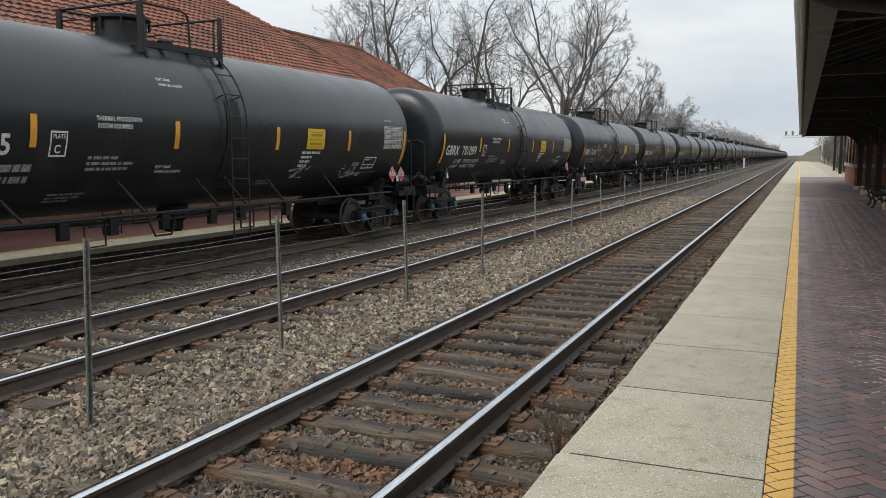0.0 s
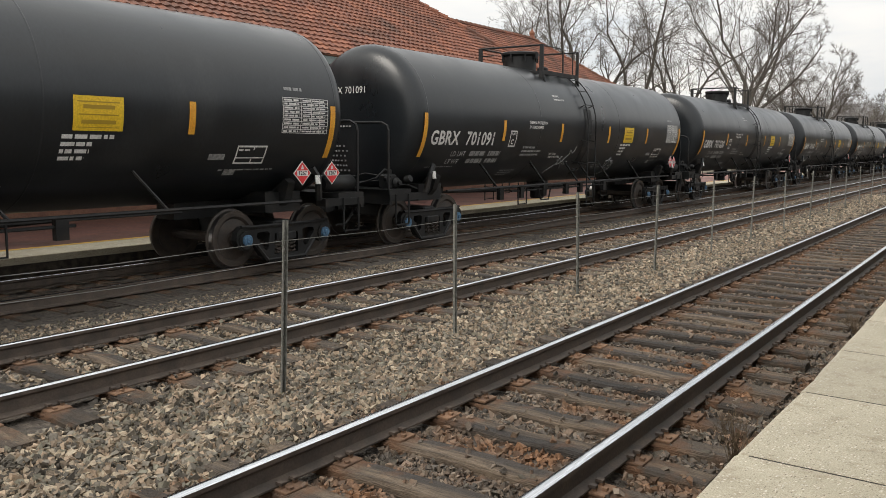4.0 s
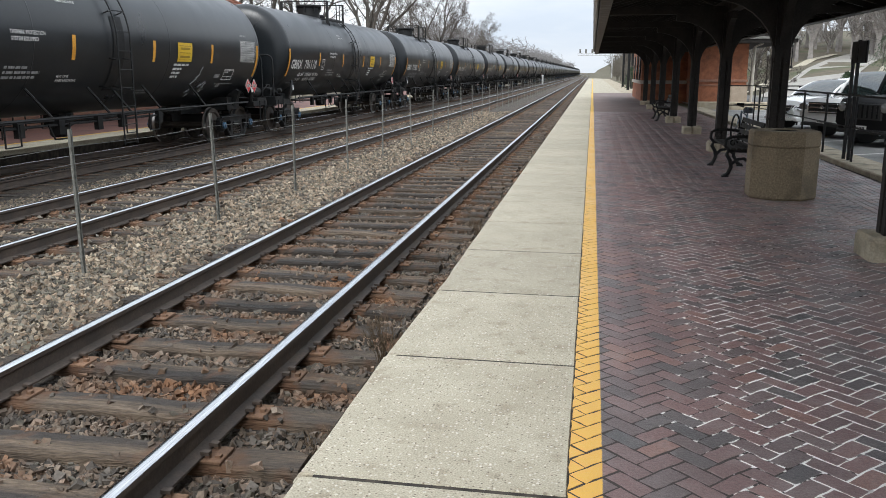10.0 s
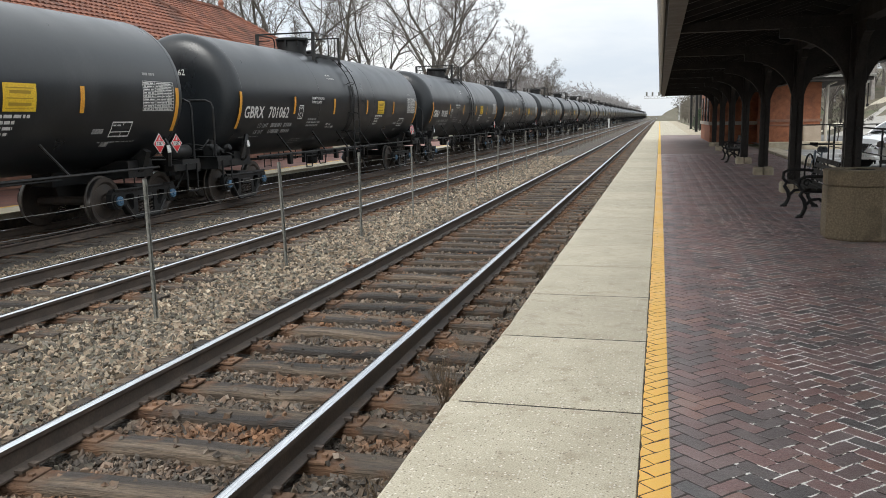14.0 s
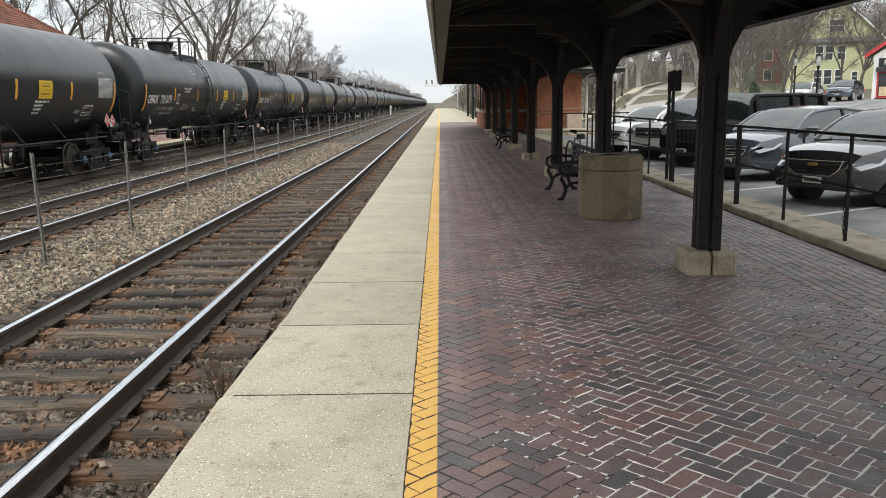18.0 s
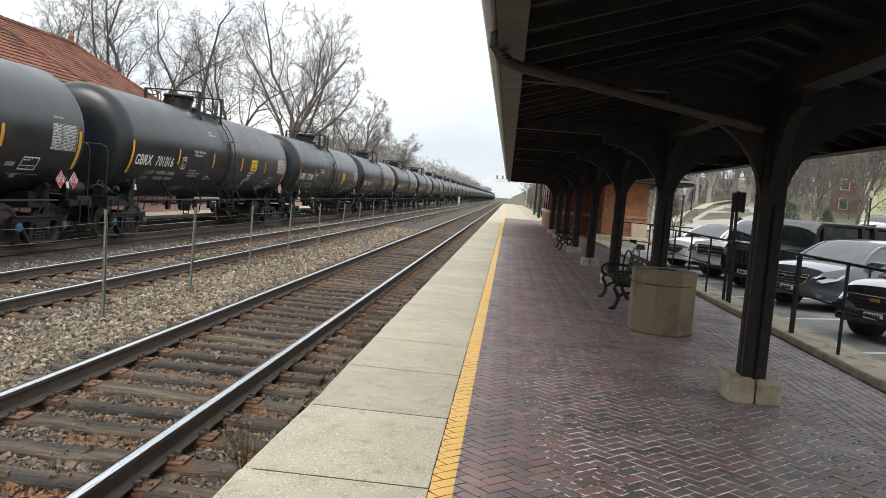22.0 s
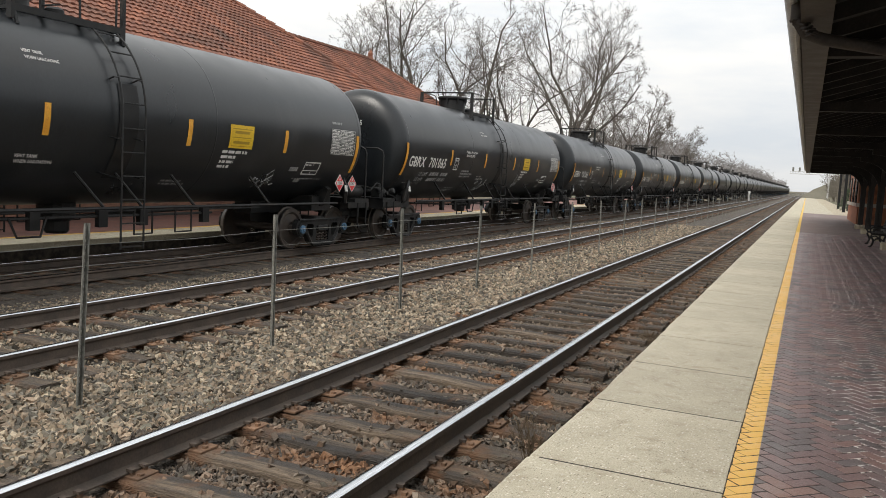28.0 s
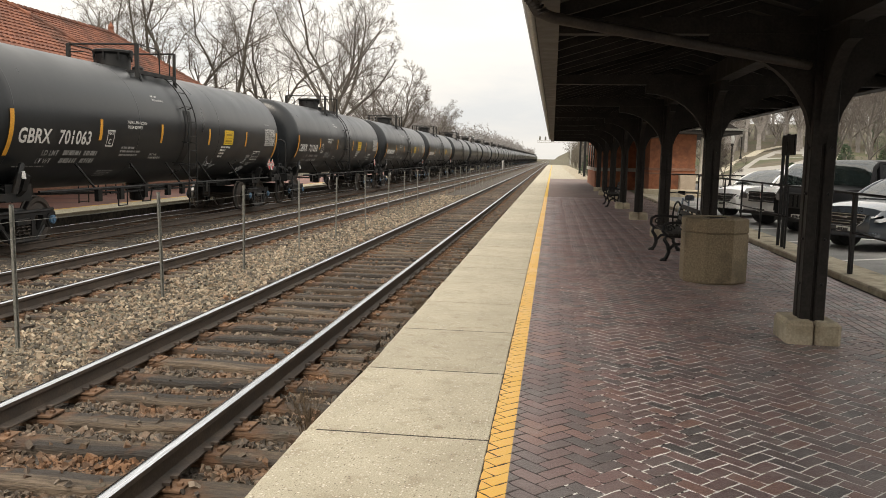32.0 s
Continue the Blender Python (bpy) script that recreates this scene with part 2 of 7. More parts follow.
# ---- materials ----
M_CONCRETE = surface("platform_concrete", (0.40, 0.355, 0.265), (0.47, 0.425, 0.325), 2.2, (0.75, 0.92), 0.8, 120, vary=0.08, space="World", stain=(0.33, 0.28, 0.20), stain_scale=7, stain_at=(0.56, 0.72), grain=(0.72, 1.25), specks=((52, (0.62, 0.58, 0.49), 0.34, 0.42), (64, (0.20, 0.165, 0.12), 0.30, 0.38), (24, (0.25, 0.21, 0.15), 0.12, 0.28)))
M_CONC_OLD = surface("old_concrete", (0.34, 0.285, 0.20), (0.45, 0.39, 0.29), 5, (0.8, 0.95), 0.7, 55, space="World", stain=(0.16, 0.14, 0.10), stain_scale=2.4, stain_at=(0.52, 0.7))
# bed tones kept very dark, as painted shade in the gaps between stones
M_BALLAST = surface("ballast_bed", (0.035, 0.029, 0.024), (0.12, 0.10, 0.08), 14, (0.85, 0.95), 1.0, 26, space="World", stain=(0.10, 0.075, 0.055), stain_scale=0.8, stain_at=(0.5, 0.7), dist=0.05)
M_STONE = surface("ballast_stone", (0.197, 0.165, 0.127), (0.282, 0.241, 0.186), 7, (0.8, 0.95), 0.5, 70, vary=0.42, island=True, space="World", palette=((1.0, 1.0, 1.0), (0.42, 0.42, 0.42), (1.10, 0.98, 0.90), (0.80, 0.86, 0.84), (1.70, 1.64, 1.54), (0.72, 0.66, 0.60), (1.10, 1.04, 0.96), (0.28, 0.29, 0.30), (1.06, 0.93, 0.84), (0.58, 0.60, 0.62)))
M_STONE_RUST = surface("rusty_ballast_stone", (0.12, 0.10, 0.08), (0.19, 0.155, 0.125), 4, (0.8, 0.95), 0.5, 70, vary=0.42, island=True, space="World", stain=(0.20, 0.105, 0.055), stain_scale=1.6, stain_at=(0.50, 0.66), palette=((1.0, 1.0, 1.0), (0.5, 0.5, 0.5), (1.10, 0.98, 0.90), (0.80, 0.86, 0.84), (1.45, 1.40, 1.32), (0.72, 0.66, 0.60), (1.10, 1.04, 0.96), (0.36, 0.37, 0.38), (1.06, 0.93, 0.84), (0.58, 0.60, 0.62)))
M_TIE = surface("weathered_tie", (0.060, 0.044, 0.031), (0.20, 0.150, 0.105), 3, (0.8, 0.95), 1.0, 30, vary=0.4, stretch=(0.5, 7, 7), stain=(0.05, 0.042, 0.036), stain_scale=0.8, stain_at=(0.45, 0.62), dist=0.02, grain=(0.55, 1.4))
rn, rl = M_TIE.node_tree.nodes, M_TIE.node_tree.links
r_co, r_sep, r_abs, r_off, r_far, r_noise, r_span, r_mul, r_mix = (rn.new("ShaderNode" + k) for k in ("TexCoord", "SeparateXYZ", "Math", "Math", "Math", "TexNoise", "MapRange", "Math", "Mix"))
r_abs.operation, r_off.operation, r_far.operation, r_mul.operation, r_mix.data_type = "ABSOLUTE", "SUBTRACT", "ABSOLUTE", "MULTIPLY_ADD", "RGBA"
r_off.inputs[1].default_value = 0.7525
r_noise.inputs["Scale"].default_value, r_noise.inputs["Detail"].default_value = 5.0, 6
rl.new(r_co.outputs["Object"], r_sep.inputs[0]), rl.new(r_sep.outputs[0], r_abs.inputs[0]), rl.new(r_abs.outputs[0], r_off.inputs[0]), rl.new(r_off.outputs[0], r_far.inputs[0])
rl.new(r_co.outputs["Object"], r_noise.inputs["Vector"])
rl.new(r_far.outputs[0], r_mul.inputs[0])
r_mul.inputs[1].default_value = -0.7
rl.new(r_noise.outputs[0], r_mul.inputs[2])
r_span.inputs["From Min"].default_value, r_span.inputs["From Max"].default_value, r_span.inputs["To Max"].default_value = 0.26, 0.50, 0.75
rl.new(r_mul.outputs[0], r_span.inputs["Value"])
r_base = M_TIE.node_tree.nodes["Principled BSDF"].inputs["Base Color"]
rl.new(r_span.outputs[0], r_mix.inputs[0]), rl.new(r_base.links[0].from_socket, r_mix.inputs[6])
r_mix.inputs[7].default_value = (0.175, 0.085, 0.042, 1)
rl.new(r_mix.outputs[2], r_base)
M_RUST = surface("rusty_iron", (0.12, 0.068, 0.040), (0.20, 0.115, 0.068), 9, (0.75, 0.95), 0.5, 80, vary=0.35, space="World")
M_RAIL = surface("rail_web", (0.055, 0.042, 0.034), (0.10, 0.075, 0.058), 6, (0.6, 0.85), 0.3, 60, space="World")
M_RAILTOP = surface("polished_rail_head", (0.50, 0.51, 0.53), (0.62, 0.63, 0.65), 3, (0.16, 0.26), 0.02, 30, metal=1.0, space="World", stretch=(6, 0.2, 1))
M_GALV = surface("weathered_galvanised_steel", (0.13, 0.13, 0.115), (0.24, 0.235, 0.21), 25, (0.6, 0.8), 0.2, 90, metal=0.3)
M_DARKWOOD = surface("black_painted_timber", (0.021, 0.019, 0.017), (0.034, 0.030, 0.027), 5, (0.55, 0.8), 0.2, 40, space="World", spec=0.18)
M_SOFFIT = surface("dark_stained_boards", (0.026, 0.0235, 0.021), (0.040, 0.036, 0.032), 5, (0.6, 0.8), 0.3, 40, space="World", spec=0.15)
M_FASCIA = surface("brown_painted_fascia", (0.034, 0.028, 0.024), (0.055, 0.045, 0.037), 4, (0.5, 0.7), 0.1, 40, space="World", spec=0.3)
M_BLACKIRON = surface("black_iron", (0.012, 0.012, 0.013), (0.022, 0.021, 0.020), 8, (0.4, 0.6), 0.1, 60, spec=0.2)

# ---- ground, tracks, platforms ----
RAIL_Z = -0.108
TRACKS = {"near": (-2.67, RAIL_Z), "middle": (-6.66, RAIL_Z), "train": (-11.03, -0.254)}
TRAIN_X, TRAIN_Z = TRACKS["train"]
M_SOIL = surface("grass_and_soil", (0.095, 0.082, 0.055), (0.15, 0.125, 0.085), 0.5, (0.9, 1.0), 0.6, 9, space="World", stain=(0.07, 0.085, 0.03), stain_scale=0.12, dist=0.05)


def ease(v):
    v = max(0.0, min(1.0, v))
    return v * v * (3 - 2 * v)


def lot_z(x, y):
    """Height of the parking lot and street, which climb away from the line."""
    return -0.03 + 1.5 * ease((x - 13) / 19) * ease((y - 18) / 32) + 5.0 * ease((y - 60) / 160) * ease((x - 8) / 20) + 9.0 * ease((y - 160) / 130) * ease((x - 8) / 20)


def land(x, y):
    return -0.62 if x < 4 else lot_z(x, y) - 0.09


g = Shape()
xs = [-3500, -800, -200, -60, -30, -14.0, 3.9, 4.7, 8, 12, 16, 20, 26, 32, 40, 50, 70, 110, 200, 800, 3500]
ys = [-400, -100, -30, 0, 10, 20, 30, 40, 50, 60, 75, 90, 120, 160, 220, 300, 600, 1500, 4500]
g.add([(x, y, land(x, y)) for y in ys for x in xs], [(j * len(xs) + i, j * len(xs) + i + 1, (j + 1) * len(xs) + i + 1, (j + 1) * len(xs) + i) for j in range(len(ys) - 1) for i in range(len(xs) - 1)])
tagged(part("ground", g, M_SOIL, smooth=60), "brown dormant grass and soil round the station", "ground", kind="structure")

# ballast bed: one long sheet with the section of the three tracks, shade between the stones painted into it
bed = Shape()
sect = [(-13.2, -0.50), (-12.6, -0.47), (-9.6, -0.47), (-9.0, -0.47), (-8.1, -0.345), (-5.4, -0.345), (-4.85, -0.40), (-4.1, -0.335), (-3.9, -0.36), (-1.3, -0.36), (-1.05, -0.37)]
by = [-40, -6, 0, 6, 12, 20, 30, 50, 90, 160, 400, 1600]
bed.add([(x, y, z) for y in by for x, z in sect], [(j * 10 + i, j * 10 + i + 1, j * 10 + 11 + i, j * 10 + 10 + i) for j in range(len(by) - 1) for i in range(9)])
tagged(part("ballast_bed", bed, M_BALLAST), "dark grey-brown crushed stone bed under the tracks, gap shade painted in", "ballast", kind="structure")


def rail_mesh(y0, y1):
    s = Shape()
    o = [(-0.076, -0.171), (0.076, -0.171), (0.076, -0.160), (0.014, -0.140), (0.009, -0.060), (0.030, -0.042), (0.0365, -0.036), (0.0365, -0.010), (0.028, -0.002),
         (0.0, 0.0), (-0.028, -0.002), (-0.0365, -0.010), (-0.0365, -0.036), (-0.030, -0.042), (-0.009, -0.060), (-0.014, -0.140), (-0.076, -0.160)]
    s.extrude(o, y0, y1)
    for i in (7, 8, 9, 10):
        s.m[i] = 1
    return s.mesh("rail", [M_RAIL, M_RAILTOP], 40)


def tie_mesh(seed):
    q = random.Random(seed)
    s = Shape()
    w, n = 0.115, 9
    xs_ = [-1.3 + 2.6 * i / (n - 1) for i in range(n)]
    ring = []
    for x in xs_:
        e, z = q.uniform(-0.008, 0.008), q.uniform(-0.012, 0.006)
        ring.append([(x, -w + e, -0.15), (x, -w + e, -0.02 + z), (x, -w + 0.018 + e, z), (x, w - 0.018 + e, z + q.uniform(-0.006, 0.006)), (x, w + e, -0.02 + z), (x, w + e, -0.15)])
    s.add([p for r_ in ring for p in r_], [(i * 6 + k, i * 6 + k + 1, i * 6 + 7 + k, i * 6 + 6 + k) for i in range(n - 1) for k in range(5)] + [tuple(range(6)), tuple(range(n * 6 - 1, n * 6 - 7, -1))])
    return fix_normals(s.mesh("tie", M_TIE))


def plate_mesh():
    """A tie plate with its four spikes."""
    s = Shape()
    s.box(-0.18, 0.18, -0.09, 0.09, 0, 0.016, b=0.004)
    for x in (-0.10, 0.10):
        for y in (-0.055, 0.05):
            s.box(x - 0.012, x + 0.012, y - 0.012, y + 0.012, 0.012, 0.04)
            s.box(x - 0.024 + (0.012 if x < 0 else -0.012), x + 0.024 + (0.012 if x < 0 else -0.012), y - 0.018, y + 0.018, 0.034, 0.052, mat=1)
    s.box(0.135, 0.165, -0.03, 0.0, 0.012, 0.035), s.box(-0.165, -0.135, 0.02, 0.05, 0.012, 0.03)
    return fix_normals(s.mesh("tie_plate", [M_RUST, M_RAIL]))


TIE_Y = {}
TIES, PLATE = [tie_mesh(i) for i in range(8)], plate_mesh()
for key, (tx, tz) in TRACKS.items():
    tr = tagged(thing("railway_track", {"near": "railway track with bright worn rails beside the platform", "middle": "middle railway track with rusty wooden ties", "train": "railway track under the freight train"}[key], "track"), kind="structure")
    tr.matrix_basis = pose(tx, 0, tz)
    for sx in (-0.7525, 0.7525):
        part("rail", rail_mesh(-40, 1600), None, tr, at=pose(sx, 0, 0))
    q = random.Random(key)
    last = {"near": 62, "middle": 50, "train": 30}[key]
    y, rest = (0.6 - 11 * 0.545 if key != "train" else 2.0), Shape()
    TIE_Y[key] = []
    while y < 240:
        e = q.uniform(-0.03, 0.03)
        yaw, sh = q.uniform(-1.6, 1.6), q.uniform(-0.06, 0.06)
        TIE_Y[key].append(y + e)
        if y < last:
            part("tie", q.choice(TIES), None, tr, at=pose(sh, y + e, -0.187, 0, 0, yaw + (180 if q.random() < 0.5 else 0)))
            if y < {"near": 40, "middle": 34, "train": 0}[key]:
                for sx in (-0.7525, 0.7525):
                    part("tie_plate", PLATE, None, tr, at=pose(sx, y + e, -0.187, 0, 0, 180 if q.random() < 0.5 else 0))
        else:
            rest.box(-1.3 + sh, 1.3 + sh, y - 0.115, y + 0.115, -0.33, -0.187, at=pose(0, 0, 0, 0, 0, 0))
            for sx in (-0.7525, 0.7525):
                if y < 110:
                    rest.box(sx - 0.17, sx + 0.17, y - 0.08, y + 0.08, -0.187, -0.168, mat=1)
        y += 0.545
    tagged(part("far_ties", rest, [M_TIE, M_RUST], tr), "weathered wooden ties with rusty plates", kind="stuff")

# ---- the platform beside the camera ----
JOINT0, SLAB = 4.185, 1.515
FAR_END = 240.0
plat = tagged(thing("platform", "station platform with a concrete edge strip and brick paving", "platform"), kind="structure")
core = Shape().box(-1.02, 4.5, -30, FAR_END, -0.6, -0.075)
# grime in the slab joints; its dark tone also paints shade under the far edge
M_GRIME_SHADE = surface("joint_grime_and_shade", (0.022, 0.018, 0.015), (0.075, 0.062, 0.048), 9, (0.9, 1.0), 0.4, 60, space="World")
part("platform_core", core, M_CONC_OLD, plat)
part("joint_filler", Shape().box(-1.05, 0.003, -14, FAR_END, -0.075, -0.005), M_GRIME_SHADE, plat, "dark grime in the slab joints")


def joint_material():
    """Dark bedding sand, with white salts that bloom in a broad band along the middle of the paving."""
    m, n, l, b = mat_new("brick_bedding")
    geo = n.new("ShaderNodeNewGeometry")
    sep = n.new("ShaderNodeSeparateXYZ")
    l.new(geo.outputs["Position"], sep.inputs[0])

    def noise_at(sc, det):
        t = n.new("ShaderNodeTexNoise")
        t.inputs["Scale"].default_value, t.inputs["Detail"].default_value = sc, det
        l.new(geo.outputs["Position"], t.inputs["Vector"])
        return t.outputs[0]

    def span(v, a, b_, lo=0.0, hi=1.0):
        x = n.new("ShaderNodeMapRange")
        for k, val in (("From Min", a), ("From Max", b_), ("To Min", lo), ("To Max", hi)):
            x.inputs[k].default_value = val
        l.new(v, x.inputs["Value"])
        return x.outputs[0]

    def calc(op, a, b_):
        x = n.new("ShaderNodeMath")
        x.operation = op
        for k, val in enumerate((a, b_)):
            if isinstance(val, float):
                x.inputs[k].default_value = val
            else:
                l.new(val, x.inputs[k])
        return x.outputs[0]
    big, mid = noise_at(0.8, 4), noise_at(17, 5)
    zone = calc("MULTIPLY", span(sep.outputs[0], 0.35, 0.95), span(sep.outputs[0], 3.4, 2.3, 0.25, 1.0))
    share = calc("ADD", calc("ADD", zone, span(big, 0.35, 0.65, -0.45, 0.30)), span(mid, 0.38, 0.62, -0.40, 0.36))
    mix_ = n.new("ShaderNodeMix")
    mix_.data_type = "RGBA"
    l.new(span(share, 0.50, 0.66), mix_.inputs[0])
    mix_.inputs[6].default_value, mix_.inputs[7].default_value = (0.045, 0.036, 0.032, 1), (0.80, 0.78, 0.75, 1)
    l.new(mix_.outputs[2], b.inputs["Base Color"])
    b.inputs["Roughness"].default_value = 0.85
    return m


M_JOINT = joint_material()
part("brick_bed", Shape().box(0.004, 4.5, -30, 70, -0.075, -0.0018), M_JOINT, plat)


def slab_mesh(seed, w0=1.09, w1=1.09, ln=SLAB - 0.022):
    q = random.Random(seed)
    s = Shape()
    ys_ = [0, 0.006, 0.02, 0.25 * ln, 0.5 * ln, 0.75 * ln, ln - 0.02, ln - 0.006, ln]
    n = len(ys_)
    vs = []
    for i, y in enumerate(ys_):
        w, e = w0 + (w1 - w0) * y / ln, q.uniform(-0.008, 0.008)
        d = q.uniform(0.003, 0.011) if i in (0, n - 1) else 0
        xe = q.uniform(0, 0.005)
        vs += [(-w + e, y, -0.16), (-w + e, y, -0.03), (-w + 0.012 + e, y, -0.009 - d), (-w + 0.035 + e, y, -d), (-0.003 - xe, y, -d), (0.002 - xe, y, -0.008 - d), (0.002 - xe, y, -0.16)]
    s.add(vs, [(i * 7 + k, i * 7 + k + 1, i * 7 + 8 + k, i * 7 + 7 + k) for i in range(n - 1) for k in range(6)] + [tuple(range(7)), tuple(range(n * 7 - 1, n * 7 - 8, -1))])
    return fix_normals(s.mesh("concrete_slab", M_CONCRETE))


part("far_slabs", Shape().box(-1.085, -0.012, JOINT0 + 77 * SLAB, FAR_END, -0.16, 0.0), M_CONCRETE, plat)
SLABS = [slab_mesh(i) for i in range(4)]
WIDE = {8: slab_mesh(11, 1.10, 1.125), 9: slab_mesh(12, 1.125, 1.13), 10: slab_mesh(13, 1.12, 1.09)}     # three that stick out over the ballast
y, k = JOINT0 - 10 * SLAB, 0
while y < 120:
    part("concrete_slab", WIDE.get(k, SLABS[k % 4]), None, plat, at=pose(0, y, R.uniform(-0.002, 0.002)))
    y, k = y + SLAB, k + 1


# ---- crushed stone, fence ----
def stones(name, label, mat, zones, seed):
    """Loose angular stones, joined: zones of (x0, x1, y0, y1, per square metre, smallest, largest, track whose ties stay bare)."""
    rs = np.random.RandomState(seed)
    cube = np.array([(x, y, z) for x in (-1, 1) for y in (-1, 1) for z in (-1, 1)]) * 0.62
    tri = np.array([(0, 1, 3), (0, 3, 2), (4, 6, 7), (4, 7, 5), (0, 4, 5), (0, 5, 1), (2, 3, 7), (2, 7, 6), (0, 2, 6), (0, 6, 4), (1, 5, 7), (1, 7, 3)])
    kinds = np.stack([cube * rs.uniform(0.45, 1.35, (8, 1)) + rs.uniform(-0.22, 0.22, (8, 3)) for _ in range(40)])
    C, S = [], []
    for x0, x1, y0, y1, dens, a, b, bare in zones:
        n = int((x1 - x0) * (y1 - y0) * dens)
        x, y = rs.uniform(x0, x1, n), rs.uniform(y0, y1, n)
        z = np.interp(x, [s_[0] for s_ in sect], [s_[1] for s_ in sect]) + rs.uniform(-0.012, 0.022, n)
        keep = np.ones(n, bool)
        if bare:
            tx = TRACKS[bare][0]
            ty = np.array(TIE_Y[bare])
            near = np.abs(y[:, None] - ty[None, :]).min(1) < 0.125
            on = near & (np.abs(x - tx) < 1.32)
            keep &= ~on | (rs.rand(n) < 0.035)
            z[on] += 0.055
            keep &= np.abs(np.abs(x - tx) - 0.7525) > 0.085
        C.append(np.stack([x, y, z], 1)[keep]), S.append(rs.uniform(a, b, n)[keep])
    C, S = np.concatenate(C), np.concatenate(S)
    n = len(C)
    q = rs.normal(size=(n, 4))
    q /= np.linalg.norm(q, axis=1)[:, None]
    w, i, j, k = q.T
    rot_ = np.stack([1 - 2 * (j * j + k * k), 2 * (i * j - k * w), 2 * (i * k + j * w), 2 * (i * j + k * w), 1 - 2 * (i * i + k * k), 2 * (j * k - i * w), 2 * (i * k - j * w), 2 * (j * k + i * w), 1 - 2 * (i * i + j * j)], 1).reshape(n, 3, 3)
    sc = S[:, None] * np.stack([rs.uniform(0.8, 1.35, n), rs.uniform(0.6, 1.0, n), rs.uniform(0.4, 0.8, n)], 1)
    v = np.einsum("nij,nvj->nvi", rot_, kinds[rs.randint(0, 40, n)] * sc[:, None, :]) + C[:, None, :]
    f = (tri[None] + 8 * np.arange(n)[:, None, None]).reshape(-1)
    me = bpy.data.meshes.new(name)
    me.vertices.add(n * 8), me.loops.add(n * 36), me.polygons.add(n * 12)
    me.vertices.foreach_set("co", v.reshape(-1).astype(np.float32))
    me.loops.foreach_set("vertex_index", f.astype(np.int32))
    me.polygons.foreach_set("loop_start", np.arange(0, n * 36, 3, dtype=np.int32))
    me.polygons.foreach_set("use_smooth", np.zeros(n * 12, bool))
    me.materials.append(mat)
    me.update(calc_edges=True)
    tagged(new(name, me), label, "gravel", kind="stuff")


stones("ballast_stones", "loose grey and pinkish crushed stone between the tracks", M_STONE,
       [(-9.4, -3.9, -6, 1.5, 130, 0.025, 0.055, None), (-5.5, -3.9, 1.5, 9, 1500, 0.020, 0.047, None), (-5.5, -3.9, 9, 18, 1000, 0.022, 0.05, None), (-9.4, -7.9, 3, 16, 620, 0.018, 0.04, None), (-8.0, -5.3, 3, 17, 620, 0.018, 0.04, "middle"),
        (-5.5, -3.9, 18, 42, 330, 0.03, 0.06, None), (-9.4, -5.45, 17, 42, 170, 0.03, 0.055, "middle")], 3)
stones("rusty_ballast_stones", "dark rust-stained crushed stone in and beside the near track", M_STONE_RUST,
       [(-4.0, -1.12, -6, 1.2, 170, 0.025, 0.05, "near"), (-4.0, -1.12, 1.2, 9, 1300, 0.016, 0.040, "near"), (-4.0, -1.12, 9, 20, 520, 0.02, 0.048, "near"), (-4.0, -1.12, 20, 42, 200, 0.028, 0.055, "near")], 4)

M_WIRE = plain("fence_wire", (0.32, 0.32, 0.31), 0.4, 0.9)


def fence_post():
    """A U-channel post with its row of holes."""
    s = Shape()
    s.extrude([(-0.026, -0.012), (-0.015, -0.012), (-0.011, 0.014), (0.011, 0.014), (0.015, -0.012), (0.026, -0.012), (0.026, -0.008), (0.018, -0.008), (0.014, 0.018), (-0.014, 0.018), (-0.018, -0.008), (-0.026, -0.008)], -0.55, 1.5, axis="z")
    for k in range(26):
        s.box(-0.007, 0.007, -0.002, 0.006, 0.1 + k * 0.052, 0.122 + k * 0.052, mat=1, at=pose(0, 0.014, 0))
    return s


fence = thing("wire_fence", "low wire fence on galvanised steel posts between the tracks", "fence")
post0 = fence_post()
POST = fix_normals(post0.mesh("post", [M_GALV, plain("pale_hole_edge", (0.5, 0.5, 0.47), 0.6)]))
FENCE_X, FENCE_Z = -4.95, -0.40
post_y = [1.25, 4.3, 6.91, 10.06, 13.07, 16.2, 19.15, 22.4, 25.7, 28.7] + [28.7 + 3.05 * i for i in range(1, 28)]
tops = []
for y in post_y:
    a, b = R.uniform(-1.6, 1.6), R.uniform(-1.6, 1.6)
    m = pose(FENCE_X + R.uniform(-0.02, 0.02), y, FENCE_Z, a, b, 90 + R.uniform(-8, 8))
    part("post", POST, None, fence, at=m)
    tops.append([m @ Vector((0, 0, h)) for h in (1.33, 1.16)])
for lvl in (0, 1):
    for p, q in zip(tops, tops[1:]):
        a, b = p[lvl], q[lvl]
        part("wire", Shape().tube([a, (a + b) / 2 - Vector((0, 0, 0.02)), b], 0.0035, 4), M_WIRE, fence)

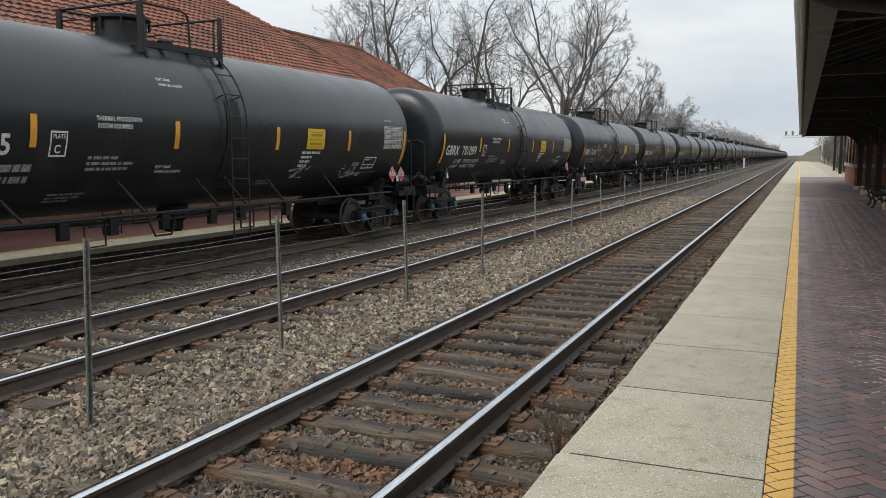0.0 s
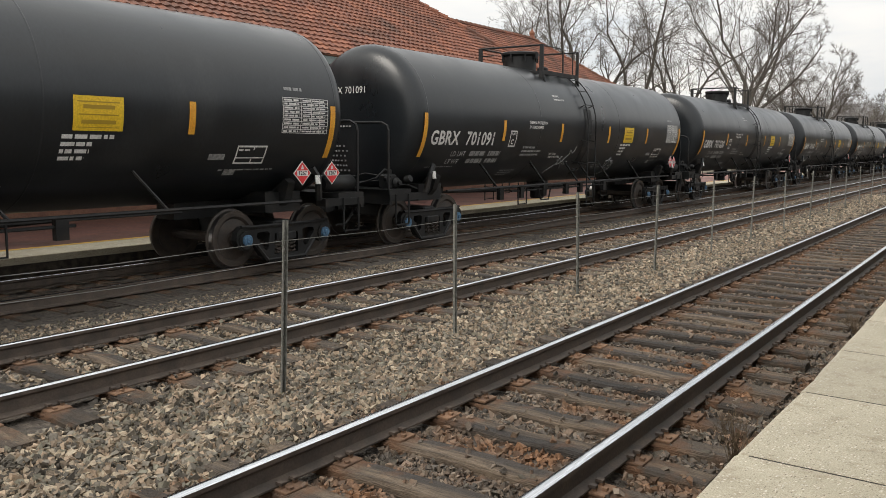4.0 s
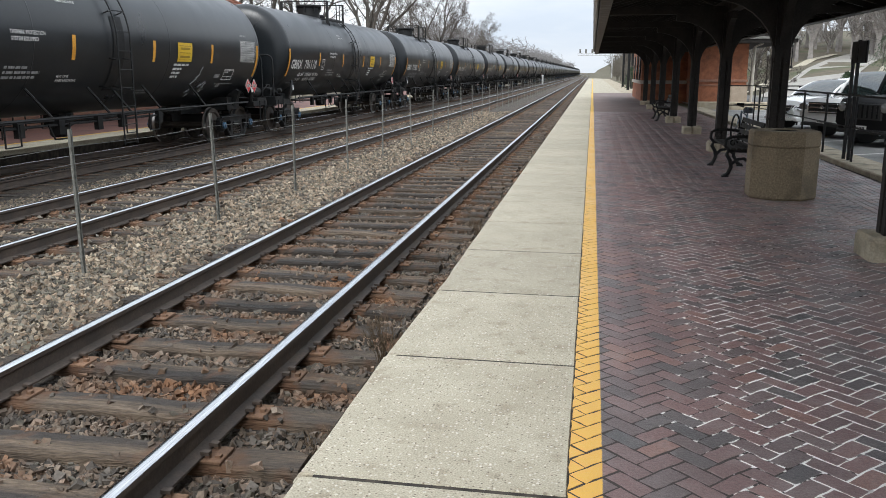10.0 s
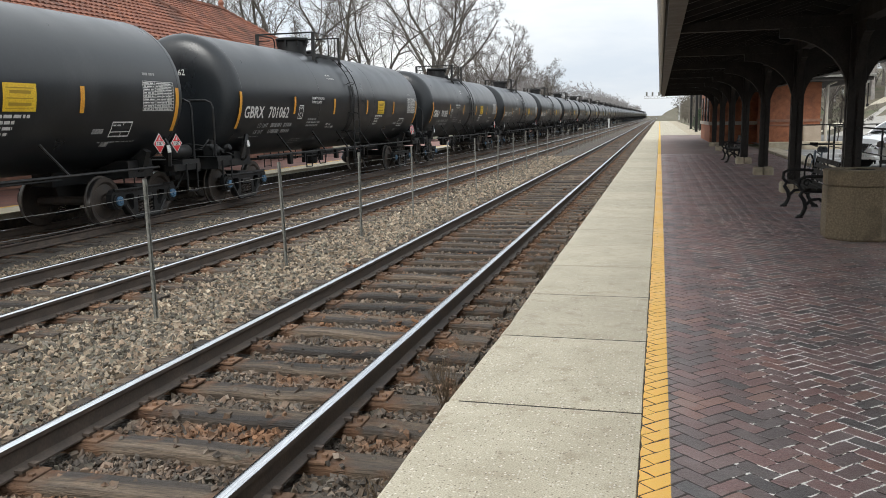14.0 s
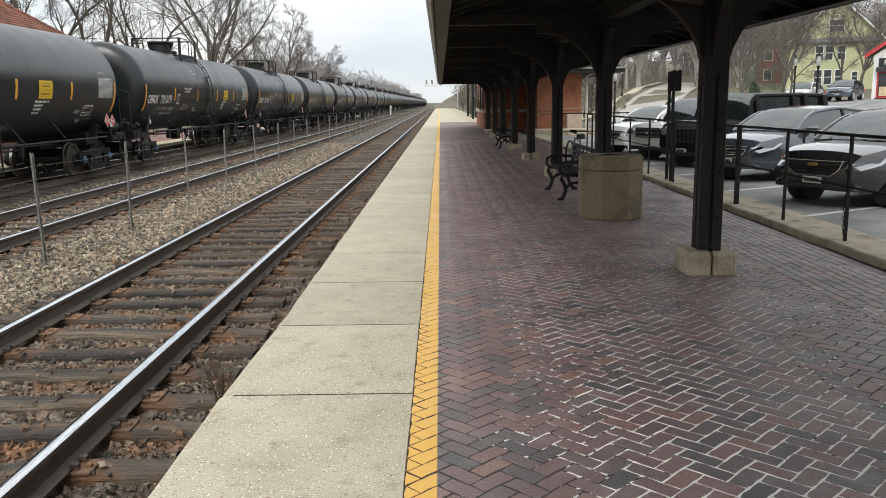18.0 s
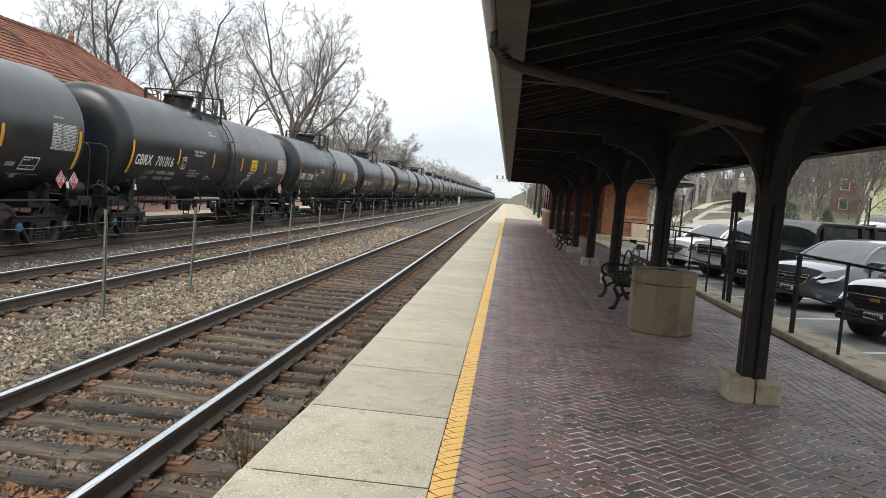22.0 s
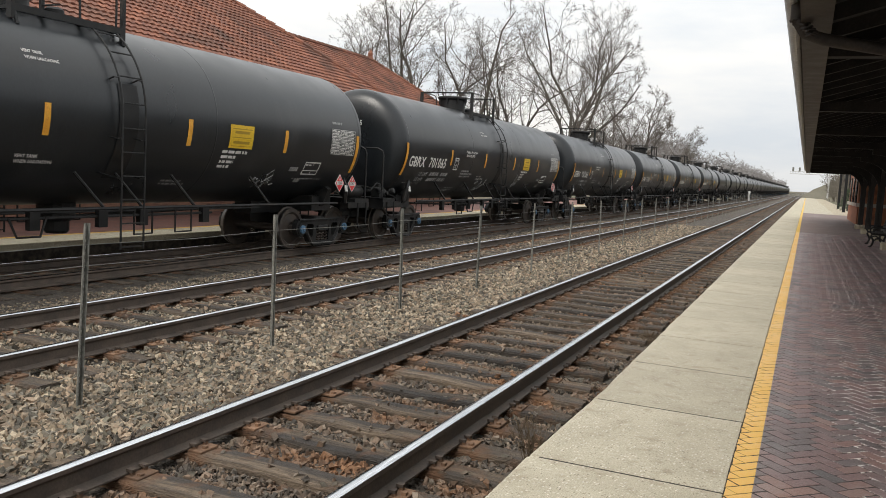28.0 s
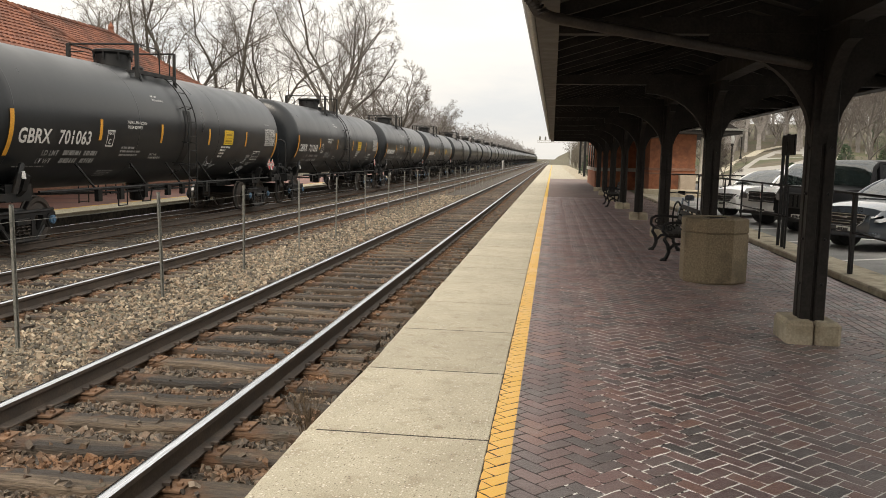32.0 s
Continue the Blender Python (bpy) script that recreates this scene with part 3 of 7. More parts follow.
# ---- brick paving ----
def brick_material(name, island):
    m, n, l, b = mat_new(name)
    geo = n.new("ShaderNodeNewGeometry")
    rnd = geo.outputs["Random Per Island"] if island else n.new("ShaderNodeObjectInfo").outputs["Random"]
    ramp_ = n.new("ShaderNodeValToRGB")
    ramp_.color_ramp.interpolation = "LINEAR"
    for i, (pos, c) in enumerate(((0.0, (0.100, 0.094, 0.094)), (0.22, (0.140, 0.112, 0.110)), (0.5, (0.186, 0.124, 0.119)), (0.85, (0.226, 0.138, 0.130)), (1.0, (0.262, 0.155, 0.128)))):
        e = ramp_.color_ramp.elements[i] if i < 2 else ramp_.color_ramp.elements.new(pos)
        e.position, e.color = pos, (*c, 1)
    l.new(rnd, ramp_.inputs[0])
    fine = n.new("ShaderNodeTexNoise")
    fine.inputs["Scale"].default_value, fine.inputs["Detail"].default_value, fine.inputs["Roughness"].default_value = 60, 7, 0.65
    l.new(geo.outputs["Position"], fine.inputs["Vector"])
    big = n.new("ShaderNodeTexNoise")
    big.inputs["Scale"].default_value, big.inputs["Detail"].default_value = 1.4, 5
    l.new(geo.outputs["Position"], big.inputs["Vector"])
    hs = n.new("ShaderNodeHueSaturation")
    mr = n.new("ShaderNodeMapRange")
    mr.inputs["From Min"].default_value, mr.inputs["From Max"].default_value, mr.inputs["To Min"].default_value, mr.inputs["To Max"].default_value = 0.3, 0.7, 0.68, 1.32
    l.new(fine.outputs[0], mr.inputs["Value"]), l.new(mr.outputs[0], hs.inputs["Value"]), l.new(ramp_.outputs[0], hs.inputs["Color"])
    sep = n.new("ShaderNodeSeparateXYZ")
    l.new(geo.outputs["Position"], sep.inputs[0])
    wob = n.new("ShaderNodeMath")
    wob.operation = "MULTIPLY_ADD"
    l.new(fine.outputs[0], wob.inputs[0])
    wob.inputs[1].default_value = 0.012
    l.new(sep.outputs[0], wob.inputs[2])
    edge = n.new("ShaderNodeMapRange")
    edge.inputs["From Min"].default_value, edge.inputs["From Max"].default_value, edge.inputs["To Min"].default_value, edge.inputs["To Max"].default_value = 0.147, 0.151, 1, 0
    l.new(wob.outputs[0], edge.inputs["Value"])
    worn = n.new("ShaderNodeMapRange")
    worn.inputs["From Min"].default_value, worn.inputs["From Max"].default_value = 0.30, 0.34
    l.new(fine.outputs[0], worn.inputs["Value"])
    mu = n.new("ShaderNodeMath")
    mu.operation = "MULTIPLY"
    l.new(edge.outputs[0], mu.inputs[0]), l.new(worn.outputs[0], mu.inputs[1])
    mix_ = n.new("ShaderNodeMix")
    mix_.data_type = "RGBA"
    bloom = n.new("ShaderNodeTexNoise")     # pale salts that film the bricks in blotches
    bloom.inputs["Scale"].default_value, bloom.inputs["Detail"].default_value, bloom.inputs["Roughness"].default_value = 3.2, 8, 0.72
    l.new(geo.outputs["Position"], bloom.inputs["Vector"])
    film_ = n.new("ShaderNodeMapRange")
    film_.inputs["From Min"].default_value, film_.inputs["From Max"].default_value, film_.inputs["To Max"].default_value = 0.48, 0.70, 0.42
    l.new(bloom.outputs[0], film_.inputs["Value"])
    salt = n.new("ShaderNodeMix")
    salt.data_type = "RGBA"
    l.new(film_.outputs[0], salt.inputs[0]), l.new(hs.outputs[0], salt.inputs[6])
    salt.inputs[7].default_value = (0.34, 0.30, 0.285, 1)
    l.new(mu.outputs[0], mix_.inputs[0]), l.new(salt.outputs[2], mix_.inputs[6])
    mix_.inputs[7].default_value = (0.76, 0.44, 0.085, 1)
    l.new(mix_.outputs[2], b.inputs["Base Color"])
    ro = n.new("ShaderNodeMapRange")
    ro.inputs["From Min"].default_value, ro.inputs["From Max"].default_value, ro.inputs["To Min"].default_value, ro.inputs["To Max"].default_value = 0.35, 0.65, 0.28, 0.44
    l.new(big.outputs[0], ro.inputs["Value"]), l.new(ro.outputs[0], b.inputs["Roughness"])
    bp = n.new("ShaderNodeBump")
    bp.inputs["Strength"].default_value, bp.inputs["Distance"].default_value = 0.8, 0.006
    l.new(fine.outputs[0], bp.inputs["Height"]), l.new(bp.outputs[0], b.inputs["Normal"])
    return m


M_BRICK, M_BRICKS = brick_material("paving_brick", False), brick_material("paving_bricks", True)
BL, BW, BX1 = 0.2, 0.1, 3.45


def clip_x(poly, x0, keep_right):
    res = []
    for (ax, ay), (bx, by) in zip(poly, poly[1:] + poly[:1]):
        ina, inb = (ax >= x0) == keep_right, (bx >= x0) == keep_right
        if ina:
            res.append((ax, ay))
        if ina != inb:
            t = (x0 - ax) / (bx - ax)
            res.append((x0, ay + t * (by - ay)))
    return res


def brick_prism(s, poly, z, bevel=0.0015, rough=None):
    cx, cy = sum(p[0] for p in poly) / len(poly), sum(p[1] for p in poly) / len(poly)
    if rough:  # worn, uneven arrises
        fine_ = []
        for (ax, ay), (bx, by) in zip(poly, poly[1:] + poly[:1]):
            m = max(1, int(math.hypot(bx - ax, by - ay) / 0.045))
            fine_ += [(ax + (bx - ax) * k / m + rough.uniform(-0.0042, 0.0042), ay + (by - ay) * k / m + rough.uniform(-0.0042, 0.0042)) for k in range(m)]
        poly = fine_
    n = len(poly)
    inner = [(cx + (x - cx) * (1 - bevel / 0.06), cy + (y - cy) * (1 - bevel / 0.06)) for x, y in poly]
    s.add([(x, y, -0.02) for x, y in poly] + [(x, y, z - bevel) for x, y in poly] + [(x, y, z) for x, y in inner],
          [(i, (i + 1) % n, n + (i + 1) % n, n + i) for i in range(n)] + [(n + i, n + (i + 1) % n, 2 * n + (i + 1) % n, 2 * n + i) for i in range(n)] + [tuple(range(2 * n, 3 * n))])


one = Shape()
brick_prism(one, [(-BL / 2 + 0.0045, -BW / 2 + 0.005), (BL / 2 - 0.005, -BW / 2 + 0.0045), (BL / 2 - 0.0045, BW / 2 - 0.0045), (-BL / 2 + 0.005, BW / 2 - 0.0045)], 0.0, rough=random.Random(2))
two = Shape()
brick_prism(two, [(-BL / 2 + 0.0035, -BW / 2 + 0.0055), (BL / 2 - 0.0055, -BW / 2 + 0.004), (BL / 2 - 0.004, BW / 2 - 0.0055), (-BL / 2 + 0.0055, BW / 2 - 0.0045)], 0.0, rough=random.Random(5))
BRICK = [one.mesh("brick", M_BRICK), two.mesh("brick", M_BRICK)]
rest, single, q = Shape(), [], random.Random(11)
c45 = math.sqrt(0.5)
for gi in range(-60, 300):
    for gj in range(max(-60, gi - 60), gi + 61):
        k = (gi - gj) % 4
        if k not in (0, 3):
            continue
        cu, cv = (gi + 1, gj + 0.5) if k == 0 else (gi + 0.5, gj + 1)
        x, y = (cv - cu) * BW * c45 + 1.7, (cu + cv) * BW * c45 + 3.0
        if not (-0.12 < x < BX1 + 0.1 and -4.6 < y < 36):
            continue
        z = q.uniform(-0.0008, 0.0008)
        ang = (45 if k == 3 else -45)
        if 0.16 < x < 2.05 and 2.75 < y < 6.1 and len(single) < 300:
            single.append(pose(x, y, z, q.uniform(-0.3, 0.3), q.uniform(-0.3, 0.3), ang))
            continue
        a = radians(ang)
        ca, sa, hl, hw = math.cos(a), math.sin(a), BL / 2 - 0.0050, BW / 2 - 0.0050
        poly = [(x + ca * u - sa * v, y + sa * u + ca * v) for u, v in ((-hl, -hw), (hl, -hw), (hl, hw), (-hl, hw))]
        if x < 0.12:
            poly = clip_x(poly, 0.0045, True)
        if x > BX1 - 0.12:
            poly = clip_x(poly, BX1, False)
        if len(poly) > 2:
            brick_prism(rest, poly, z, rough=q if 1 < y < 14 else None)
# rows of whole bricks between the columns and the kerb
row = 0
x = BX1 + 0.055
while x < 4.5:
    y = -4.6 + (0.1 if row % 2 else 0)
    while y < 36:
        z = q.uniform(-0.0008, 0.0008)
        brick_prism(rest, [(x - 0.044, y + 0.005), (x + 0.044, y + 0.005), (x + 0.044, y + 0.195), (x - 0.044, y + 0.195)], z, rough=q if 1 < y < 14 else None)
        y += 0.2
    x, row = x + 0.1, row + 1
for m in single:
    part("brick", q.choice(BRICK), None, plat, at=m)
part("paving_bricks", rest, M_BRICKS, plat, "dark red herringbone paving bricks with a yellow painted edge line", normals=False, kind="stuff")
M_FARBRICK = surface("far_paving", (0.15, 0.112, 0.105), (0.21, 0.155, 0.14), 2, (0.6, 0.8), 0.6, 18, space="World", spec=0.25, stain=(0.22, 0.18, 0.17), stain_scale=0.7, dist=0.01)
part("far_paving", Shape().box(0.14, 4.5, 36, 70, -0.05, 0.001), M_FARBRICK, plat, "dark red brick paving")
part("far_slab", Shape().box(0.14, 2.4, 70.004, FAR_END, -0.3, 0.003), M_CONCRETE, plat, "pale concrete platform end")
part("near_paving", Shape().box(0.008, 4.5, -30, -4.55, -0.05, 0.001), M_FARBRICK, plat, "dark red brick paving")
part("yellow_line", Shape().box(0.004, 0.14, 36, FAR_END, -0.05, 0.0015), surface("yellow_paint", (0.60, 0.36, 0.05), (0.68, 0.43, 0.07), 6, (0.6, 0.8), 0.2, 50, space="World"), plat, "yellow painted edge line")

# ---- the freight train: black tank cars ----
CAR, TR, TC = 17.2, 1.5, 2.53   # pitch of the cars, radius of the tank, height of its axis above the rail
M_TANK = surface("black_tank_paint", (0.0075, 0.0095, 0.0115), (0.012, 0.0145, 0.017), 1.4, (0.27, 0.36), 0.04, 30, spec=0.5, stain=(0.030, 0.031, 0.032), stain_scale=0.9, stain_at=(0.55, 0.8), stretch=(1, 1, 0.45))
M_UNDER = surface("grimy_black_steel", (0.007, 0.0075, 0.008), (0.015, 0.015, 0.015), 5, (0.4, 0.7), 0.3, 40, spec=0.35, stain=(0.026, 0.021, 0.017), stain_scale=3, stain_at=(0.55, 0.75))
M_SEAM = surface("dusty_seam", (0.009, 0.011, 0.013), (0.015, 0.017, 0.019), 3, (0.3, 0.4), 0.0, 30)
M_WHEEL = surface("rusty_wheel", (0.030, 0.024, 0.020), (0.06, 0.045, 0.035), 5, (0.5, 0.8), 0.2, 40)
M_TREAD = plain("worn_wheel_tread", (0.35, 0.34, 0.33), 0.3, 1.0)
M_ORANGE = surface("yellow_reflector", (0.62, 0.27, 0.025), (0.72, 0.36, 0.04), 6, (0.35, 0.5), 0.0, 60)
M_WHITE = surface("white_stencil", (0.52, 0.51, 0.49), (0.66, 0.65, 0.62), 14, (0.5, 0.7), 0.0, 50)
M_GREYMARK = surface("grey_stencil", (0.17, 0.17, 0.17), (0.33, 0.33, 0.32), 20, (0.5, 0.7), 0.0, 60)
M_YELLOW = surface("yellow_sign", (0.64, 0.40, 0.015), (0.70, 0.46, 0.025), 6, (0.4, 0.5), 0.0, 40)
M_RED = plain("red_placard", (0.62, 0.03, 0.035), 0.4)
M_BLUECAP = surface("blue_bearing_cap", (0.035, 0.085, 0.15), (0.09, 0.19, 0.30), 30, (0.5, 0.7), 0.1, 50)
NUMBERS = {0: "701005", 1: "701099", 2: "701091", 3: "701020", 4: "701010", 5: "701110", 6: "701062", 7: "701093", 8: "701079", 9: "701016", 10: "701000", 11: "701065", 12: "701063", 13: "701068"}


def on_tank(u, h, lift=0.006, side=1):
    """A point on the tank's side: u along the car, h the height above the axis measured along the skin."""
    a = h / TR
    return (side * (TR + lift) * math.cos(a), u, TC + (TR + lift) * math.sin(a))


def patch(s, u0, u1, h0, h1, lift=0.006, mat=0, side=1, n=4, slant=0.0):
    """A painted rectangle that follows the tank's skin."""
    vs = []
    for i in range(n + 1):
        h = h0 + (h1 - h0) * i / n
        o = slant * (i / n - 0.5)
        vs += [on_tank(u0 + o, h, lift, side), on_tank(u1 + o, h, lift, side)]
    s.add(vs, [(2 * i, 2 * i + 1, 2 * i + 3, 2 * i + 2) for i in range(n)], mat)


def lettering(text, size, u, h, mat, side=1, wide=0.92):
    """Painted letters that follow the tank's skin, starting at u, on the line h."""
    cu = bpy.data.curves.new("letters", "FONT")
    cu.body, cu.size, cu.space_character = text, size, 1.08
    cu.offset = 0.0075 * size / 0.3
    cu.resolution_u = 3
    tmp = bpy.data.objects.new("letters", cu)
    me = bpy.data.meshes.new_from_object(tmp)
    bpy.data.objects.remove(tmp)
    for v in me.vertices:
        v.co = on_tank(u + side * v.co.x * wide, h + v.co.y, 0.006, side)
    me.materials.clear()
    me.materials.append(mat)
    return me


def tank_shell():
    half, prof = 7.28, []
    for i in range(13):
        a = radians(90 * (i / 12) ** 1.25)
        prof.append((max(TR * math.sin(a) ** 0.4, 0.001), -half - 0.40 * math.cos(a) ** 0.9))
    prof += [(r, -h) for r, h in reversed(prof[:13])]
    s = Shape()
    s.lathe(prof, 56, at=pose(0, 0, TC, -90, 0, 0))
    return s


def bar_rows(s, u, h, rows, mat=0, side=1, size=0.055, gap=0.10, seed=0):
    """Small writing that cannot be read: rows of short bars."""
    q = random.Random(seed)
    for i, w in enumerate(rows):
        a = u
        while a < u + w:
            b = min(u + w, a + q.uniform(0.05, 0.2))
            patch(s, a, b, h - i * gap - size, h - i * gap, 0.005, mat, side, 1)
            a = b + q.uniform(0.018, 0.035)


def side_marks(car, side):
    for u, long_ in ((-7.32, 1), (-4.3, 0), (-1.46, 0), (1.46, 0), (4.32, 0), (7.2, 1)):
        s = Shape()
        if long_:
            patch(s, u - 0.06, u + 0.06, -0.80, 0.10, 0.006, 0, side, 8)
        else:
            patch(s, u - 0.055, u + 0.055, -0.42, 0.04, 0.006, 0, side, 4)
        part("reflector_stripe", s, M_ORANGE, car, "orange-yellow reflective stripe", normals=False)
    s = Shape()
    patch(s, 2.53, 3.23, -0.40, 0.04, 0.006, 0, side)
    sign = part("yellow_sign", s, M_YELLOW, car, "yellow contact sign with small print", normals=False)
    s = Shape()
    for h0, h1, a, b in ((-0.04, -0.025, 2.58, 3.17), (-0.12, -0.07, 2.66, 3.1), (-0.2, -0.185, 2.6, 3.15), (-0.31, -0.26, 2.64, 3.12), (-0.36, -0.35, 2.58, 3.17)):
        patch(s, a, b, h0, h1, 0.009, 0, side, 1)
    part("sign_print", s, bpy.data.materials.get("sign_print") or plain("sign_print", (0.34, 0.215, 0.015), 0.5), sign, normals=False, kind="stuff")
    # data table
    s = Shape()
    for i in range(10):
        patch(s, 6.05, 7.08, 0.20 - i * 0.062 - 0.010, 0.20 - i * 0.062, 0.005, 0, side, 1)
    for i, w in enumerate((6.05, 6.45, 6.68, 6.88, 7.07)):
        patch(s, w, w + 0.012, -0.365, 0.20, 0.0055, 0, side, 3)
    for i in range(9):
        bar_rows(s, 6.08, 0.175 - i * 0.062, [0.33], 0, side, 0.028, 0.1, i)
        bar_rows(s, 6.49, 0.175 - i * 0.062, [0.52], 0, side, 0.024, 0.1, i + 20)
    part("data_table", s, M_WHITE, car, "grey stencilled data table", normals=False, kind="stuff")
    for i, (u, h, rows, size, gap) in enumerate(((-3.2, 0.06, [0.74, 0.70], 0.062, 0.11), (-3.3, -0.55, [0.6, 0.95, 0.85], 0.05, 0.095), (-3.75, -1.22, [0.7, 0.62, 0.5], 0.04, 0.08), (-1.85, -0.72, [0.3, 0.42], 0.05, 0.09),
                                                 (-1.75, 0.78, [0.35, 0.55], 0.045, 0.1), (2.4, -0.45, [0.72, 0.42, 0.4, 0.35], 0.055, 0.1), (6.1, 0.36, [0.42], 0.05, 0.1), (1.2, -1.12, [0.5, 0.62], 0.045, 0.08), (5.0, -1.0, [1.1], 0.025, 0.08), (-6.9, -1.05, [1.0], 0.025, 0.08))):
        s = Shape()
        bar_rows(s, u, h, rows, 0, side, size, gap, i)
        if i in (0, 3, 4) and side > 0:
            for j, line in enumerate({0: ("THERMAL PROTECTION", "SYSTEM EQUIPPED"), 3: ("VENT TANK", "WHEN UNLOADING"), 4: ("VENT TANK", "WHEN UNLOADING")}[i]):
                part("stencil_line", lettering(line, size * 1.5, u + 0.02 * j, h - size - j * gap, M_WHITE, side, 0.86), None, car, "white stencilled line", kind="stuff")
            continue
        part("stencil_block", s, M_WHITE if i in (0, 5) else M_GREYMARK, car, "small white stencilled lines", normals=False, kind="stuff")
    for u0, u1, h0, h1 in ((-4.02, -3.72, -0.56, -0.18), (5.22, 5.82, -0.9, -0.58)):
        s = Shape()
        for a, b, c, d in ((u0, u1, h0, h0 + 0.03), (u0, u1, h1 - 0.03, h1), (u0, u0 + 0.025, h0, h1), (u1 - 0.025, u1, h0, h1)):
            patch(s, a, b, c, d, 0.0055, 0, side, 2)
        if u0 > 0:
            patch(s, u0 + 0.33, u0 + 0.35, h0, h1, 0.0055, 0, side, 1), patch(s, u0, u1, h0 + 0.1, h0 + 0.12, 0.0055, 0, side, 1), bar_rows(s, u0 + 0.04, h1 - 0.06, [0.24], 0, side, 0.03, 0.06, 3)
        part("stencil_frame", s, M_WHITE, car, "small white stencilled frame", normals=False, kind="stuff")
    if side > 0:
        part("plate_letter", lettering("C", 0.17, -3.94, -0.5, M_WHITE, side), None, car)
        part("plate_word", lettering("PLATE", 0.085, -3.975, -0.285, M_WHITE, side, 0.85), None, car)
    s = Shape()
    patch(s, 4.72, 5.02, -0.82, -0.72, 0.006, 0, side, 1)
    part("worn_sticker", s, M_GREYMARK, car, "worn pale sticker", normals=False)
    s = Shape()
    patch(s, 5.12, 5.34, -1.12, -1.02, 0.006, 0, side, 1)
    part("worn_sticker", s, M_GREYMARK, car, "worn pale sticker", normals=False)


def placard(name, car, at):
    face = pose(0, 0, 0, 0, 0, 90)
    ob = part(name, Shape().extrude([(0.20, 0), (0, 0.20), (-0.20, 0), (0, -0.20)], -0.004, 0.004, at=face), M_WHITE, car, "red and white diamond-shaped hazard placard", at=at)
    part("red_field", Shape().extrude([(0.18, 0), (0, 0.18), (-0.18, 0), (0, -0.18)], -0.006, 0.006, at=face), M_RED, ob)
    part("number_panel", Shape().extrude([(0.125, -0.045), (0.125, 0.045), (-0.125, 0.045), (-0.125, -0.045)], -0.008, 0.008), M_WHITE, ob, at=face)
    part("flame_mark", Shape().extrude([(0.035, 0.065), (0.02, 0.10), (0.0, 0.14), (-0.02, 0.10), (-0.035, 0.065)], -0.008, 0.008), M_WHITE, ob, at=face)
    if "placard_number" not in bpy.data.meshes:
        cu = bpy.data.curves.new("letters", "FONT")
        cu.body, cu.size, cu.align_x, cu.align_y, cu.offset, cu.resolution_u = "1267", 0.095, "CENTER", "CENTER", 0.002, 2
        tmp = bpy.data.objects.new("letters", cu)
        me = bpy.data.meshes.new_from_object(tmp)
        bpy.data.objects.remove(tmp)
        me.name = "placard_number"
        me.materials.clear(), me.materials.append(M_BLACKIRON)
    part("number", bpy.data.meshes["placard_number"], None, ob, at=pose(0.0095, 0, 0, 90, 0, 90))
    return ob


